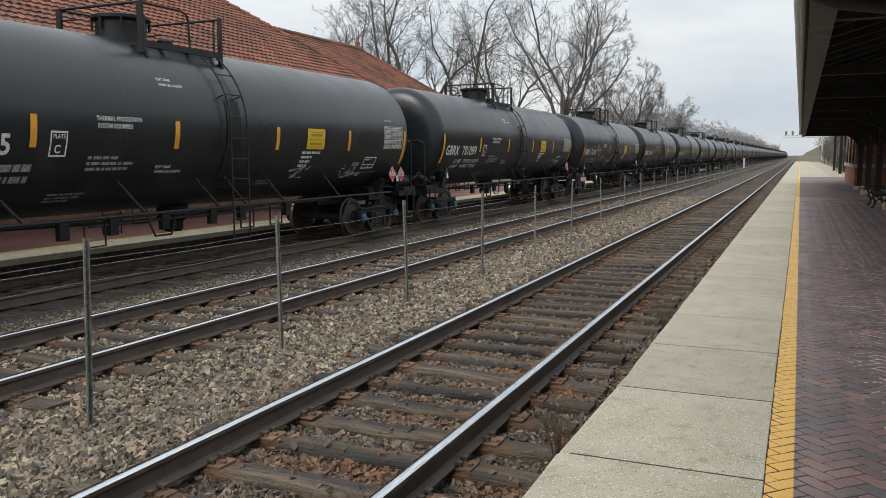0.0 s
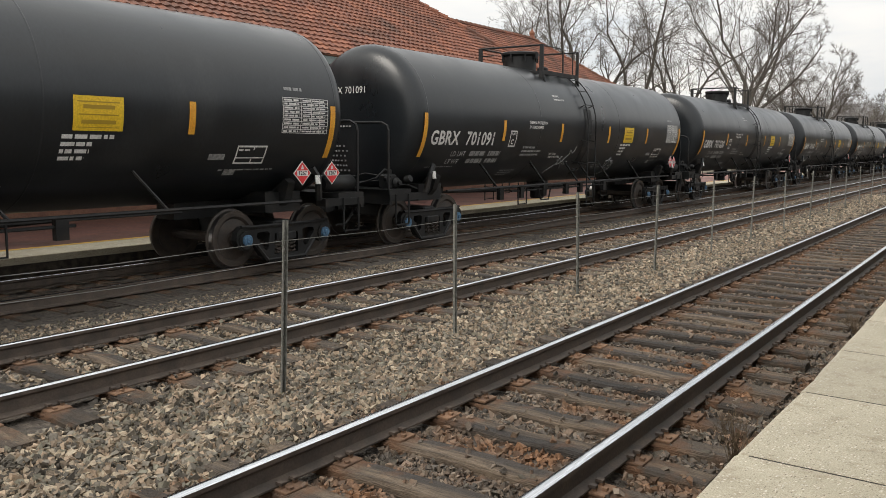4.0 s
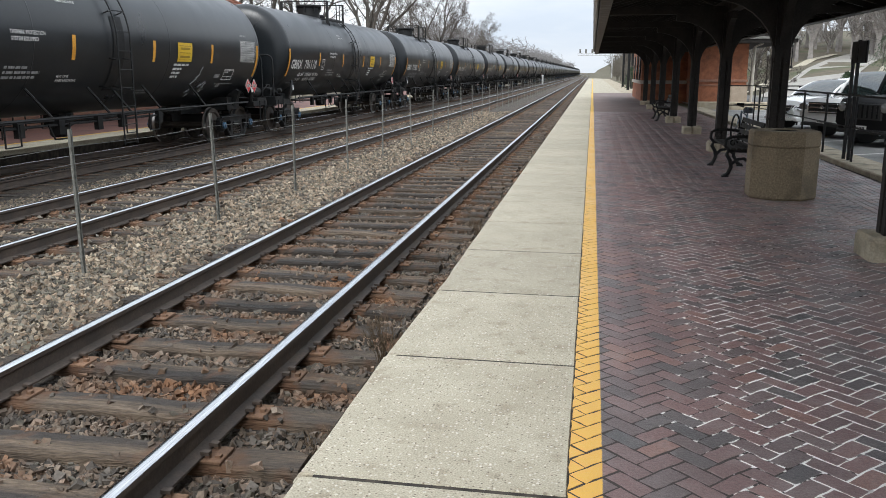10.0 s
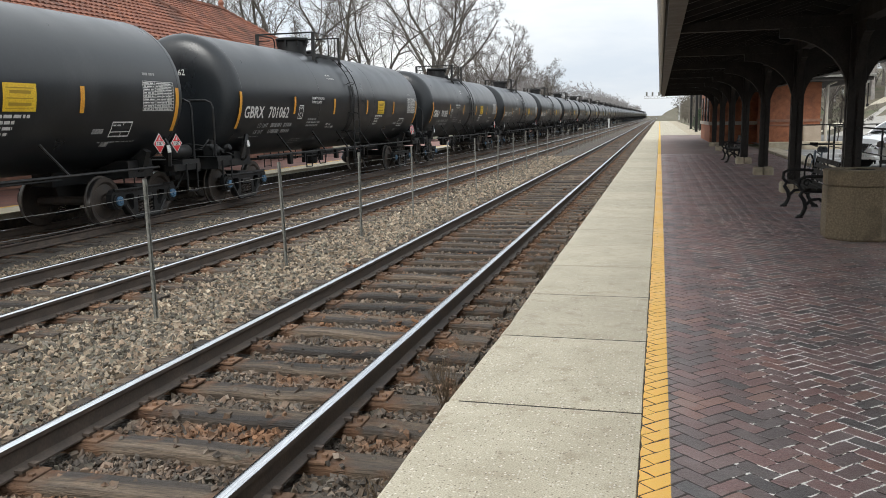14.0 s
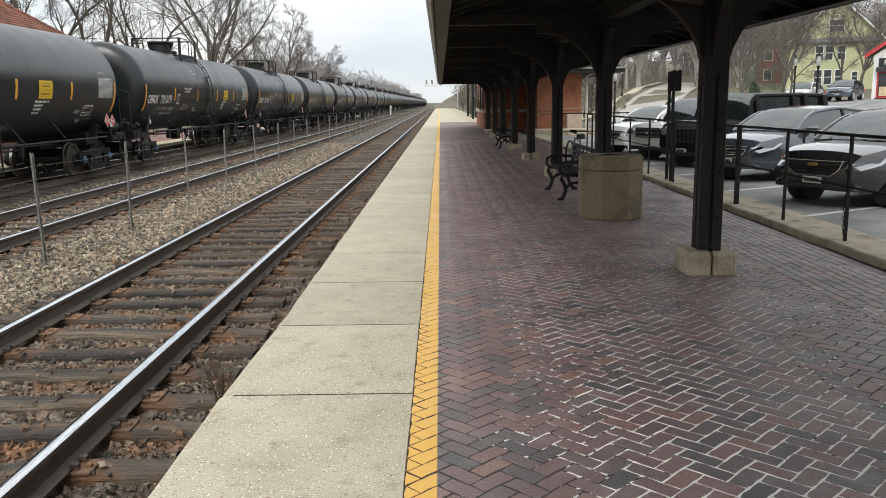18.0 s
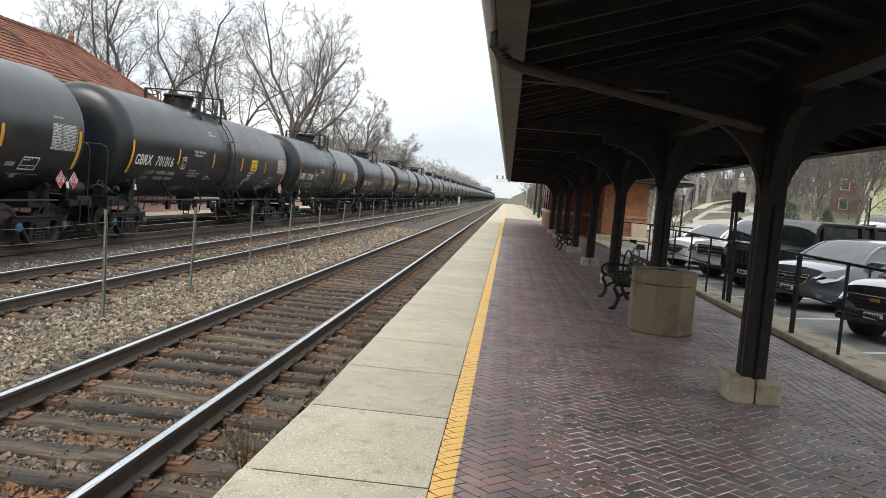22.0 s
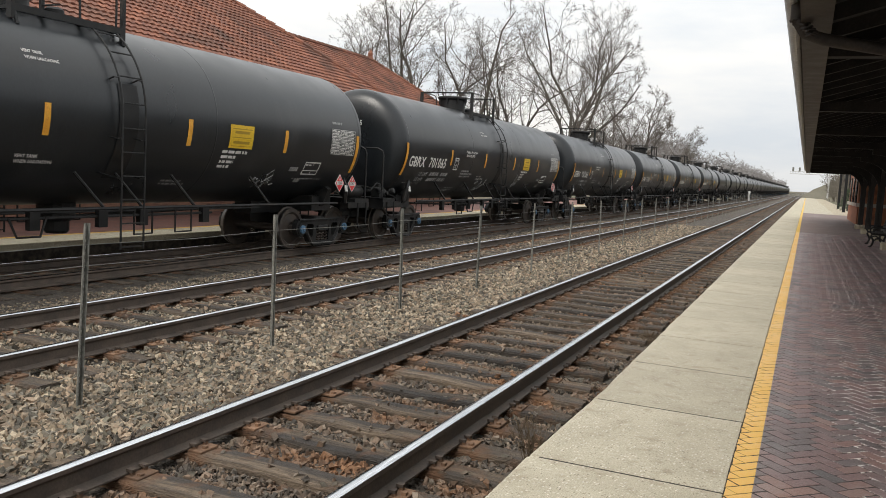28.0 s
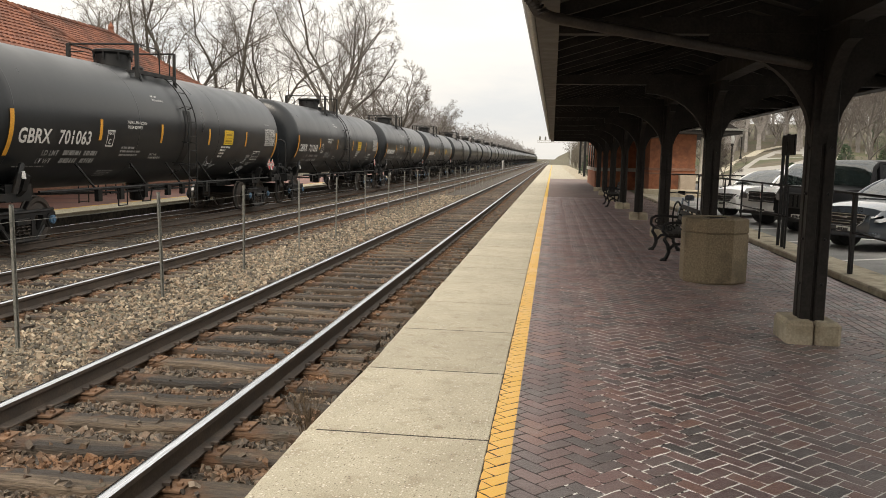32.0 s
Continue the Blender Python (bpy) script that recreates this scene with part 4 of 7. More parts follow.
def truck(car, u, flip):
    t = part("truck", Shape().box(-1.0, 1.0, -0.2, 0.2, 0.38, 0.72, b=0.03), M_UNDER, car, "cast-steel railway truck", at=pose(0, u, 0, 0, 0, 180 if flip else 0))
    outer = [(-1.08, 0.46), (-1.06, 0.59), (-0.98, 0.67), (-0.86, 0.69), (-0.70, 0.655), (-0.5, 0.66), (0.5, 0.66), (0.70, 0.655), (0.86, 0.69), (0.98, 0.67), (1.06, 0.59), (1.08, 0.46), (1.03, 0.34), (0.93, 0.29), (0.80, 0.30), (0.73, 0.37),
             (0.66, 0.35), (0.53, 0.16), (0.42, 0.09), (-0.42, 0.09), (-0.53, 0.16), (-0.66, 0.35), (-0.73, 0.37), (-0.80, 0.30), (-0.93, 0.29), (-1.03, 0.34)]
    gap = [(-0.64, 0.56), (-0.42, 0.57), (-0.37, 0.53), (-0.40, 0.30), (-0.44, 0.25), (-0.49, 0.27), (-0.66, 0.50)]
    holes = [gap, [(-y, z) for y, z in reversed(gap)], [(-0.25, 0.52), (0.25, 0.52), (0.27, 0.47), (0.27, 0.17), (-0.27, 0.17), (-0.27, 0.47)]]
    for sx in (-1, 1):
        frame_ = Shape()
        x0, x1 = sorted((sx * 0.95, sx * 1.07))
        loops = [outer] + holes
        flat = [p for lp in loops for p in lp]
        tris = tessellate_polygon([[Vector((y, z, 0)) for y, z in lp] for lp in loops])
        for x in (x0, x1):
            frame_.add([(x, y, z) for y, z in flat], [tuple(f) for f in tris])
        for lp in loops:
            n = len(lp)
            frame_.add([(x, y, z) for x in (x0, x1) for y, z in lp], [(i, (i + 1) % n, n + (i + 1) % n, n + i) for i in range(n)])
        # flanges along the top and bottom chords
        for a, b in (((-0.98, 0.67), (-0.70, 0.655)), ((-0.70, 0.655), (0.70, 0.655)), ((0.70, 0.655), (0.98, 0.67)), ((-0.66, 0.35), (-0.42, 0.09)), ((-0.42, 0.09), (0.42, 0.09)), ((0.42, 0.09), (0.66, 0.35))):
            frame_.tube([(sx * 1.07, *a), (sx * 1.07, *b)], 0.032, 6)
        for y in (-0.89, 0.89):
            frame_.lathe([(0.0, 0), (0.15, 0), (0.155, 0.03), (0.145, 0.15), (0.0, 0.15)], 16, at=pose(x0 if sx > 0 else x1, y, 0.457, 0, 90 * sx, 0))
        part("side_frame", frame_, M_UNDER, t)
        for y in (-0.16, 0.0, 0.16):
            s = Shape()
            s.tube([(sx * 1.03 + 0.06 * math.cos(a * 1.2), y + 0.06 * math.sin(a * 1.2), 0.17 + 0.0125 * a) for a in range(0, 19)], 0.015, 5)
            part("spring", s, M_WHEEL, t, "coil spring")
        part("bolster_end", Shape().box(*sorted((sx * 0.9, sx * 1.10)), -0.22, 0.22, 0.41, 0.53, b=0.02), M_UNDER, t)
        for y in (-0.89, 0.89):
            part("bearing_cap", Shape().lathe([(0.0, -0.04), (0.088, -0.04), (0.092, 0.03), (0.08, 0.04), (0.045, 0.042), (0.04, 0.06), (0, 0.06)], 16, at=pose(sx * 1.11, y, 0.457, 0, 90 * sx, 0)), M_BLUECAP, t, "worn blue bearing cap", smooth=35)
    for y in (-0.89, 0.89):
        w = Shape()
        for sx in (-1, 1):
            w.lathe([(0.11, 0.03), (0.15, 0.0), (0.33, 0.03), (0.37, -0.005), (0.445, -0.005), (0.457, 0.01), (0.46, 0.09), (0.49, 0.105), (0.49, 0.13), (0.37, 0.13), (0.33, 0.09), (0.12, 0.11)], 30,
                    at=pose(sx * 0.81, 0, 0, 0, -90 * sx, 0))
        w.lathe([(0.085, -0.9), (0.085, 0.9)], 10, at=pose(0, 0, 0, 0, 90, 0))
        ws = part("wheelset", w, [M_WHEEL, M_TREAD], t, "rust-brown steel wheels on an axle", smooth=30, at=pose(0, y, 0.457))
        n = 30
        for p in ws.data.polygons:
            c = p.center
            if 0.453 < math.hypot(c.y, c.z) < 0.47:
                p.material_index = 1
    return t


def tank_car(full=True):
    car = thing("tank_car", "black railway tank car with orange stripes and white stencils", "tank car", "tank cars of the train")
    part("tank", tank_shell(), M_TANK, car, "glossy black cylindrical tank", smooth=50)
    for u in (-7.26, -2.6, 2.15, 7.26):
        part("weld_seam", Shape().lathe([(TR + 0.0005, u - 0.016), (TR + 0.003, u - 0.006), (TR + 0.003, u + 0.006), (TR + 0.0005, u + 0.016)], 56, at=pose(0, 0, TC, -90, 0, 0), caps=False), M_SEAM, car, normals=False)
    # manway and its platform
    s = Shape().lathe([(0.44, 3.9), (0.43, 4.02), (0.43, 4.33), (0.47, 4.36), (0.50, 4.38), (0.50, 4.43), (0.47, 4.45), (0.2, 4.47), (0.0, 4.47)], 28, at=pose(0, -1.1, 0))
    m = part("manway", s, M_UNDER, car, "round black manway housing on top", smooth=35)
    s = Shape()
    for i in range(8):
        a = i * math.pi / 4
        s.tube([(0.475 * math.cos(a), 0.475 * math.sin(a), 4.2), (0.475 * math.cos(a), 0.475 * math.sin(a), 4.42)], 0.024, 6, at=pose(0, -1.1, 0))
    part("lid_bolts", s, M_UNDER, m, kind="stuff")
    part("manway_hinge", Shape().box(-0.09, 0.09, -0.62, -0.55, 4.2, 4.5, b=0.015), M_UNDER, m)
    part("manway_latch", Shape().box(0.40, 0.52, -1.16, -1.04, 4.28, 4.46, b=0.015), M_UNDER, m)
    part("valve", Shape().lathe([(0.15, 0), (0.15, 0.12), (0.1, 0.16), (0.0, 0.16)], 12, at=pose(0.25, -0.3, 3.98)), M_UNDER, car, smooth=35)
    part("valve", Shape().lathe([(0.1, 0), (0.1, 0.13), (0, 0.15)], 12, at=pose(-0.25, -0.1, 3.98)), M_UNDER, car, smooth=35)
    for sx in (-1, 1):
        s = Shape()
        a, b = sorted((sx * 0.50, sx * 0.94))
        for k in range(9):
            s.box(a + k * (b - a) / 9, a + k * (b - a) / 9 + 0.02, -1.62, 0.46, 3.89, 3.92)
        for y in (-1.6, -0.92, -0.24, 0.44):
            s.box(a, b, y - 0.025, y + 0.025, 3.85, 3.90)
        s.box(*sorted((sx * 0.93, sx * 0.96)), -1.62, 0.46, 3.83, 3.93)
        for y in (-1.55, 0.4):
            s.tube([(sx * 0.92, y, 3.87), (sx * 1.0, y, 3.64)], 0.03, 5)
        part("walkway", s, M_UNDER, car, "black grated walkway beside the manway", kind="stuff")
        lx = TR + 0.11
        bits = []
        for u in (-0.19, 0.29):
            pts = [(sx * (TR + 0.11), u, 0.42)] + [(sx * lx * math.cos(a), u, TC + lx * math.sin(a)) for a in [radians(k) for k in range(-2, 60, 6)]]
            bits.append(("ladder_rail", Shape().tube(pts, 0.017, 6)))
        for k in range(6):
            z = 0.46 + k * 0.37
            bits.append(("rung", Shape().tube([(sx * lx, -0.19, z), (sx * lx, 0.29, z)], 0.012, 5)))
        for k in range(4):
            a = radians(6 + k * 15)
            bits.append(("rung", Shape().tube([(sx * lx * math.cos(a), -0.19, TC + lx * math.sin(a)), (sx * lx * math.cos(a), 0.29, TC + lx * math.sin(a))], 0.012, 5)))
        for a in (20, -14, -38):
            c, d = math.cos(radians(a)), math.sin(radians(a))
            for u in (-0.19, 0.29):
                s = Shape()
                s.tube([(sx * TR * c, u - 0.09, TC + TR * d), (sx * lx * (c if a > 0 else 1), u - 0.09, TC + lx * d), (sx * lx * (c if a > 0 else 1), u, TC + lx * d)], 0.014, 5)
                bits.append(("ladder_bracket", s))
        if full and sx > 0:
            for nm, s in bits:
                part(nm, s, M_UNDER, car)
        else:
            s = Shape()
            for _, o in bits:
                s.add(o.v, o.f)
            part("ladder", s, M_UNDER, car, "black steel ladder over the tank's side")
        s = Shape()
        ang = [radians(-42 + 60 * i / 8) for i in range(9)]
        s.add([(sx * (TR + o) * math.cos(a), u, TC + (TR + o) * math.sin(a)) for a in ang for o, u in ((0.012, -0.15), (0.012, 0.25))], [(2 * i, 2 * i + 1, 2 * i + 3, 2 * i + 2) for i in range(8)])
        part("ladder_plate", s, M_UNDER, car, "flat black plate behind the ladder", smooth=60)
    # rails across the tank at both ends of the walkways
    for u, w in ((-1.6, 0.05), (0.45, 0.035)):
        s = Shape()
        for x in (-0.92, 0.92):
            s.box(x - w, x + w, u - 0.03, u + 0.03, 3.72, 4.57)
        s.tube([(-0.92, u, 4.555), (0.92, u, 4.555)], 0.024, 6), s.tube([(-0.92, u, 4.36), (-0.5, u, 4.36)], 0.016, 6)
        if u > 0:
            s.tube([(0.78, u, 4.55), (0.78, u, 3.92)], 0.018, 6)
        part("railing", s, M_UNDER, car, "black steel railing across the top")
    for sx in (-1, 1):
        part("railing", Shape().tube([(sx * 0.92, -1.6, 4.555), (sx * 0.92, -0.62, 4.555), (sx * 0.92, -0.48, 4.52), (sx * 0.92, -0.42, 4.42), (sx * 0.92, -0.40, 3.9)], 0.02, 6), M_UNDER, car, "bent pipe railing along the walkway", smooth=50)
    for sx in (-1, 1):
        # running rail along the lower side with its slanting struts
        s = Shape()
        s.tube([(sx * 1.43, -6.5, 1.06), (sx * 1.43, 6.5, 1.06)], 0.026, 6)
        for u in (-4.5, -2.2, -0.35, 0.45, 1.7, 3.9):
            strut = Shape().tube([(sx * 1.43, u, 1.06), (sx * 1.20, u - 0.38, 1.6)], 0.024, 6)
            if full and sx > 0:
                part("rail_strut", strut, M_UNDER, car, smooth=50)
            else:
                s.add(strut.v, strut.f)
        part("side_rail", s, M_UNDER, car, "long horizontal hand rail below the tank", smooth=50)
        for u in (-3.4, 0.35, 1.3):
            part("sill_step", Shape().tube([(sx * 1.35, u, 1.0), (sx * 1.35, u, 0.62), (sx * 1.35, u + 0.4, 0.62), (sx * 1.35, u + 0.4, 1.0)], 0.018, 5), M_UNDER, car)
        if full:
            side_marks(car, sx)
    # frame below
    for e in (-1, 1):
        s = Shape()
        a, b = sorted((e * 4.9, e * 8.1))
        s.box(-0.22, 0.22, a, b, 0.78, 1.14)
        a, b = sorted((e * 6.1, e * 6.9))
        s.box(-1.0, 1.0, a, b, 0.86, 1.2)
        s.extrude([(-0.9, 0.86), (0.9, 0.86), (1.12, 1.08), (1.22, 1.36), (1.12, 1.42), (0.7, 1.14), (-0.7, 1.14), (-1.12, 1.42), (-1.22, 1.36), (-1.12, 1.08)], e * 6.5 - 0.08, e * 6.5 + 0.08)
        part("bolster_frame", s, M_UNDER, car)
    s = Shape()
    for u in (-3.4, -2.4, -1.2, 0.1, 1.0, 2.6):
        s.box(0.75, 0.85, u, u + 0.18, 0.70, 0.98)
    s.lathe([(0.16, 0.55), (0.2, 0.6), (0.2, 0.75), (0.3, 0.8), (0.3, 1.06)], 14)
    s.tube([(-0.2, -4.8, 0.9), (-0.2, -0.4, 0.78), (-0.2, 4.8, 0.9)], 0.03, 6), s.tube([(0.55, -4.8, 0.95), (0.55, 4.8, 0.93)], 0.02, 5)
    s.tube([(0.8, -2.8, 0.88), (0.8, 2.9, 0.88)], 0.025, 5), s.tube([(0.9, -1.6, 0.9), (0.95, -1.5, 0.62), (0.95, -1.1, 0.62), (0.95, -1.0, 0.9)], 0.02, 5)
    part("outlet_gear", s, M_UNDER, car, "brake rods and bottom outlet below the tank")
    for e in (-1, 1):
        s = Shape()
        a, b = sorted((e * 7.55, e * 8.22))
        s.box(-1.3, 1.3, a, b, 1.05, 1.14)
        s.box(-1.3, 1.3, *sorted((e * 8.14, e * 8.22)), 0.86, 1.14)
        for x in (-1.2, 1.2):
            s.box(x - 0.12, x + 0.12, *sorted((e * 7.2, e * 8.22)), 0.92, 1.05)
        part("end_platform", s, M_UNDER, car)
        s = Shape()
        s.tube([(1.22, e * 8.15, 1.1), (1.22, e * 8.15, 2.25), (1.18, e * 8.15, 2.36), (1.05, e * 8.15, 2.42), (-1.05, e * 8.15, 2.42), (-1.18, e * 8.15, 2.36), (-1.22, e * 8.15, 2.25), (-1.22, e * 8.15, 1.1)], 0.026, 6)
        part("end_rail", s, M_UNDER, car, "black tubular end hand rail")
        s = Shape()
        s.box(-0.16, 0.16, *sorted((e * 8.0, e * 8.42)), 0.72, 0.98)
        s.box(-0.14 + 0.06 * e, 0.14 + 0.06 * e, *sorted((e * 8.36, e * 8.6)), 0.70, 1.0, b=0.04)
        s.tube([(0.25, e * 8.0, 0.75), (0.3, e * 8.35, 0.45), (0.2, e * 8.53, 0.42)], 0.025, 6)
        part("coupler", s, M_UNDER, car, "coupler with its air hose")
        for sx in (-1, 1):
            s = Shape()
            s.tube([(sx * 1.3, e * 7.05, 1.05), (sx * 1.36, e * 6.98, 1.42), (sx * 1.33, e * 6.85, 1.6)], 0.06, 6)
            part("saddle_brace", s, M_UNDER, car)
            s = Shape().tube([(sx * 1.33, e * 8.05, 1.05), (sx * 1.33, e * 8.05, 0.5), (sx * 1.33, e * 8.03, 0.46), (sx * 1.33, e * 7.67, 0.46), (sx * 1.33, e * 7.65, 0.5), (sx * 1.33, e * 7.65, 1.05)], 0.02, 5)
            part("corner_step", s, M_UNDER, car)
            if full:
                s = Shape().box(-0.012, 0.012, -0.055, 0.055, -0.075, 0.075, b=0.006)
                part("brace_label", s, M_WHITE, car, "small white label on the brace", at=pose(sx * 1.405, e * 6.92, 1.40, 0, sx * -8, 0))
        truck(car, e * 6.5, e > 0)
    s = Shape().lathe([(0.0, -0.42), (0.11, -0.40), (0.15, -0.34), (0.15, 0.34), (0.11, 0.40), (0.0, 0.42)], 18, at=pose(1.05, 7.78, 1.30, 90, 0, 0))
    part("air_reservoir", s, M_UNDER, car, "grey-black brake air cylinder", smooth=35)
    s = Shape().box(0.72, 1.02, -7.86, -7.62, 1.14, 1.42, b=0.03).box(0.80, 0.94, -7.82, -7.68, 1.42, 1.52, b=0.02)
    valve_ = part("brake_valve", s, M_UNDER, car, "brake valve housing at the car's end")
    part("flange", Shape().lathe([(0.0, 0), (0.10, 0), (0.11, 0.03), (0.10, 0.05), (0.05, 0.08), (0.05, 0.14), (0.0, 0.14)], 14, at=pose(1.02, -7.70, 1.26, 0, 90, 0)), M_UNDER, valve_, smooth=35)
    part("flange", Shape().lathe([(0.0, 0), (0.08, 0), (0.09, 0.03), (0.07, 0.12), (0.0, 0.13)], 12, at=pose(1.08, -7.42, 1.30, 0, 70, 0)), M_UNDER, valve_, smooth=35)
    part("flange", Shape().lathe([(0.0, 0), (0.07, 0), (0.07, 0.05), (0.03, 0.07), (0.0, 0.07)], 12, at=pose(1.0, -7.95, 1.34, 0, 90, 0)), M_UNDER, valve_, smooth=35)
    for pts in ([(0.9, -7.75, 1.5), (0.95, -7.95, 1.52), (0.9, -8.15, 1.35), (0.4, -8.2, 1.2)], [(1.02, -7.62, 1.22), (1.1, -7.35, 1.2), (1.1, -7.1, 1.12)], [(0.8, -7.6, 1.35), (0.3, -7.75, 1.42), (-0.6, -8.0, 1.2)]):
        part("brake_pipe", Shape().tube(pts, 0.018, 6), M_UNDER, car, smooth=50)
    part("brake_rod", Shape().tube([(0.75, -7.8, 1.3), (0.2, -8.4, 1.24), (-0.4, -8.5, 1.22)], 0.014, 5), M_UNDER, car)
    if full:
        placard("placard", car, pose(1.50, 6.46, 1.52, 0, 0, 0))
        placard("placard", car, pose(1.28, 7.40, 1.50, 0, 0, 0))
        placard("placard", car, pose(-1.50, 6.46, 1.52, 0, 0, 180))
        for e in (-1, 1):
            s = Shape()
            q = random.Random(e)
            for i in range(9):
                a = -0.95
                w = q.uniform(0.5, 0.9)
                while a < -0.95 + w:
                    b = a + q.uniform(0.04, 0.09)
                    x, z = (a if e < 0 else -a), 2.55 - i * 0.1 - (0.3 if i > 2 else 0)
                    yy = e * (7.28 + 0.40 * max(0.0, 1 - (math.hypot(x, z - TC) / TR) ** 5) ** 0.45 + 0.03)
                    s.add([(x, yy, z), (x + 0.05, yy, z), (x + 0.05, yy, z + 0.034), (x, yy, z + 0.034)], [(0, 1, 2, 3)])
                    a = b + 0.03
            part("end_stencil", s, M_GREYMARK, car, "small white stencilled lines on the tank's end", normals=False, kind="stuff")
    return car


def number_on_head(car, text):
    cu = bpy.data.curves.new("letters", "FONT")
    cu.body, cu.size, cu.space_character, cu.offset = text, 0.19, 1.08, 0.0015
    tmp = bpy.data.objects.new("letters", cu)
    me = bpy.data.meshes.new_from_object(tmp)
    bpy.data.objects.remove(tmp)
    for v in me.vertices:
        x, z = v.co.x * 0.95 - 0.85, TC + 0.50 + v.co.y
        v.co = (x, -(7.28 + 0.40 * max(0.0, 1 - (math.hypot(x, z - TC) / TR) ** 5) ** 0.45 + 0.025), z)
    me.materials.clear()
    me.materials.append(M_WHITE)
    part("head_number", me, None, car, "white stencilled number on the tank's end", kind="stuff")


CARS = []
first_car = tank_car(True)
far_car = tank_car(False)
START = 4.70 + 7.42       # middle of car 0 at the start


# how far the train runs ahead of an even pace, second by second
AHEAD = [(0, 0.06), (2, 0.10), (3, 0.24), (4, 0.14), (5.5, 0.18), (7, 0.26), (10.5, 0.24), (12, 0.16), (13.5, 0.02), (16, 0.10), (18, 0.04), (21, 0.06), (24, -0.05), (25, 0.02), (28.5, 0.34), (30.5, 0.44), (32, 0.42)]


def car_y(k, t):
    lead = float(np.interp(t, [a for a, _ in AHEAD], [b for _, b in AHEAD]))
    return START + 0.07 + CAR * k - (6.699 * t - 0.0166 * t * t) - lead


for k in range(-1, 42):
    src = first_car if k <= 15 else far_car
    c = copy_thing(src, pose(TRAIN_X, car_y(k, 0), TRAIN_Z)) if k not in (-1, 16) else src
    if k in (-1, 16):
        c.matrix_basis = pose(TRAIN_X, car_y(k, 0), TRAIN_Z)
    CARS.append((k, c))
def scribble(c, u, h, w, seed):
    """Spray-painted squiggles."""
    q = random.Random(seed)
    s = Shape()
    for _ in range(5):
        a, b = u + q.uniform(0, w), h + q.uniform(-0.15, 0.15)
        pts = []
        for i in range(8):
            pts.append(Vector(on_tank(a, b, 0.004)))
            a, b = a + q.uniform(-0.12, 0.16), b + q.uniform(-0.14, 0.14)
        s.tube(pts, 0.012, 4)
    part("graffiti", s, M_GREYMARK, c, "faded grey spray-paint scribble", kind="stuff")


for k, c in CARS:
    if k in (0, 2, 4, 9, 10, 11, 12):
        scribble(c, (1.9, 3.6, -1.5)[k % 3], -1.05, 0.7, k), scribble(c, (4.4, -4.6, 2.0)[k % 3], -1.1, 0.5, k + 30)
    if k in NUMBERS:
        mark = lettering("GBRX", 0.40, -7.10, -0.52, M_WHITE)
        part("owner_mark", mark, None, c, "white stencilled owner's letters")
        part("car_number", lettering(NUMBERS[k], 0.40, max(v.co.y for v in mark.vertices) + 0.26, -0.52, M_WHITE), None, c, "white stencilled car number")
        number_on_head(c, "GBRX " + NUMBERS[k])
    elif k <= 15:
        s = Shape()
        bar_rows(s, -7.05, -0.25, [2.3], 0, 1, 0.26, 0.3, k)
        part("car_number", s, M_WHITE, c, "worn white stencilled car number", normals=False)
    if k <= 15:
        loads = {1: ("199600LB", "90500KG", "86400LB", "39200KG"), 5: ("199500LB", "90450KG", "86500LB", "39250KG")}.get(k)
        for j, word in enumerate(("LD LMT", "LT WT")):
            h = -0.79 - 0.19 * j
            part("load_word", lettering(word, 0.165, -6.22 - 0.07 * j, h, M_GREYMARK if k not in (1, 5) else M_WHITE, 1, 0.92), None, c, "white stencilled word", kind="stuff")
            if loads:
                part("load_figure", lettering(loads[2 * j] + "  " + loads[2 * j + 1], 0.165, -5.52, h, M_WHITE, 1, 0.92), None, c, "white stencilled load figures", kind="stuff")
            else:
                s = Shape()
                bar_rows(s, -5.5, h + 0.12, [0.62], 0, 1, 0.115, 0.3, k + 50 + j), bar_rows(s, -4.75, h + 0.12, [0.5], 0, 1, 0.115, 0.3, k + 70 + j)
                part("load_figure", s, M_GREYMARK, c, "worn stencilled load figures", normals=False, kind="stuff")


# ---- the canopy over the platform ----
COL_X, COL_Y = 2.78, [7.55 + 5.25 * i for i in range(-2, 10)]
EAVE_L, EAVE_R, EAVE_Z, RIDGE_Z = 0.16, 5.4, 2.97, 3.75
CAN0, CAN1 = -9.0, 56.0


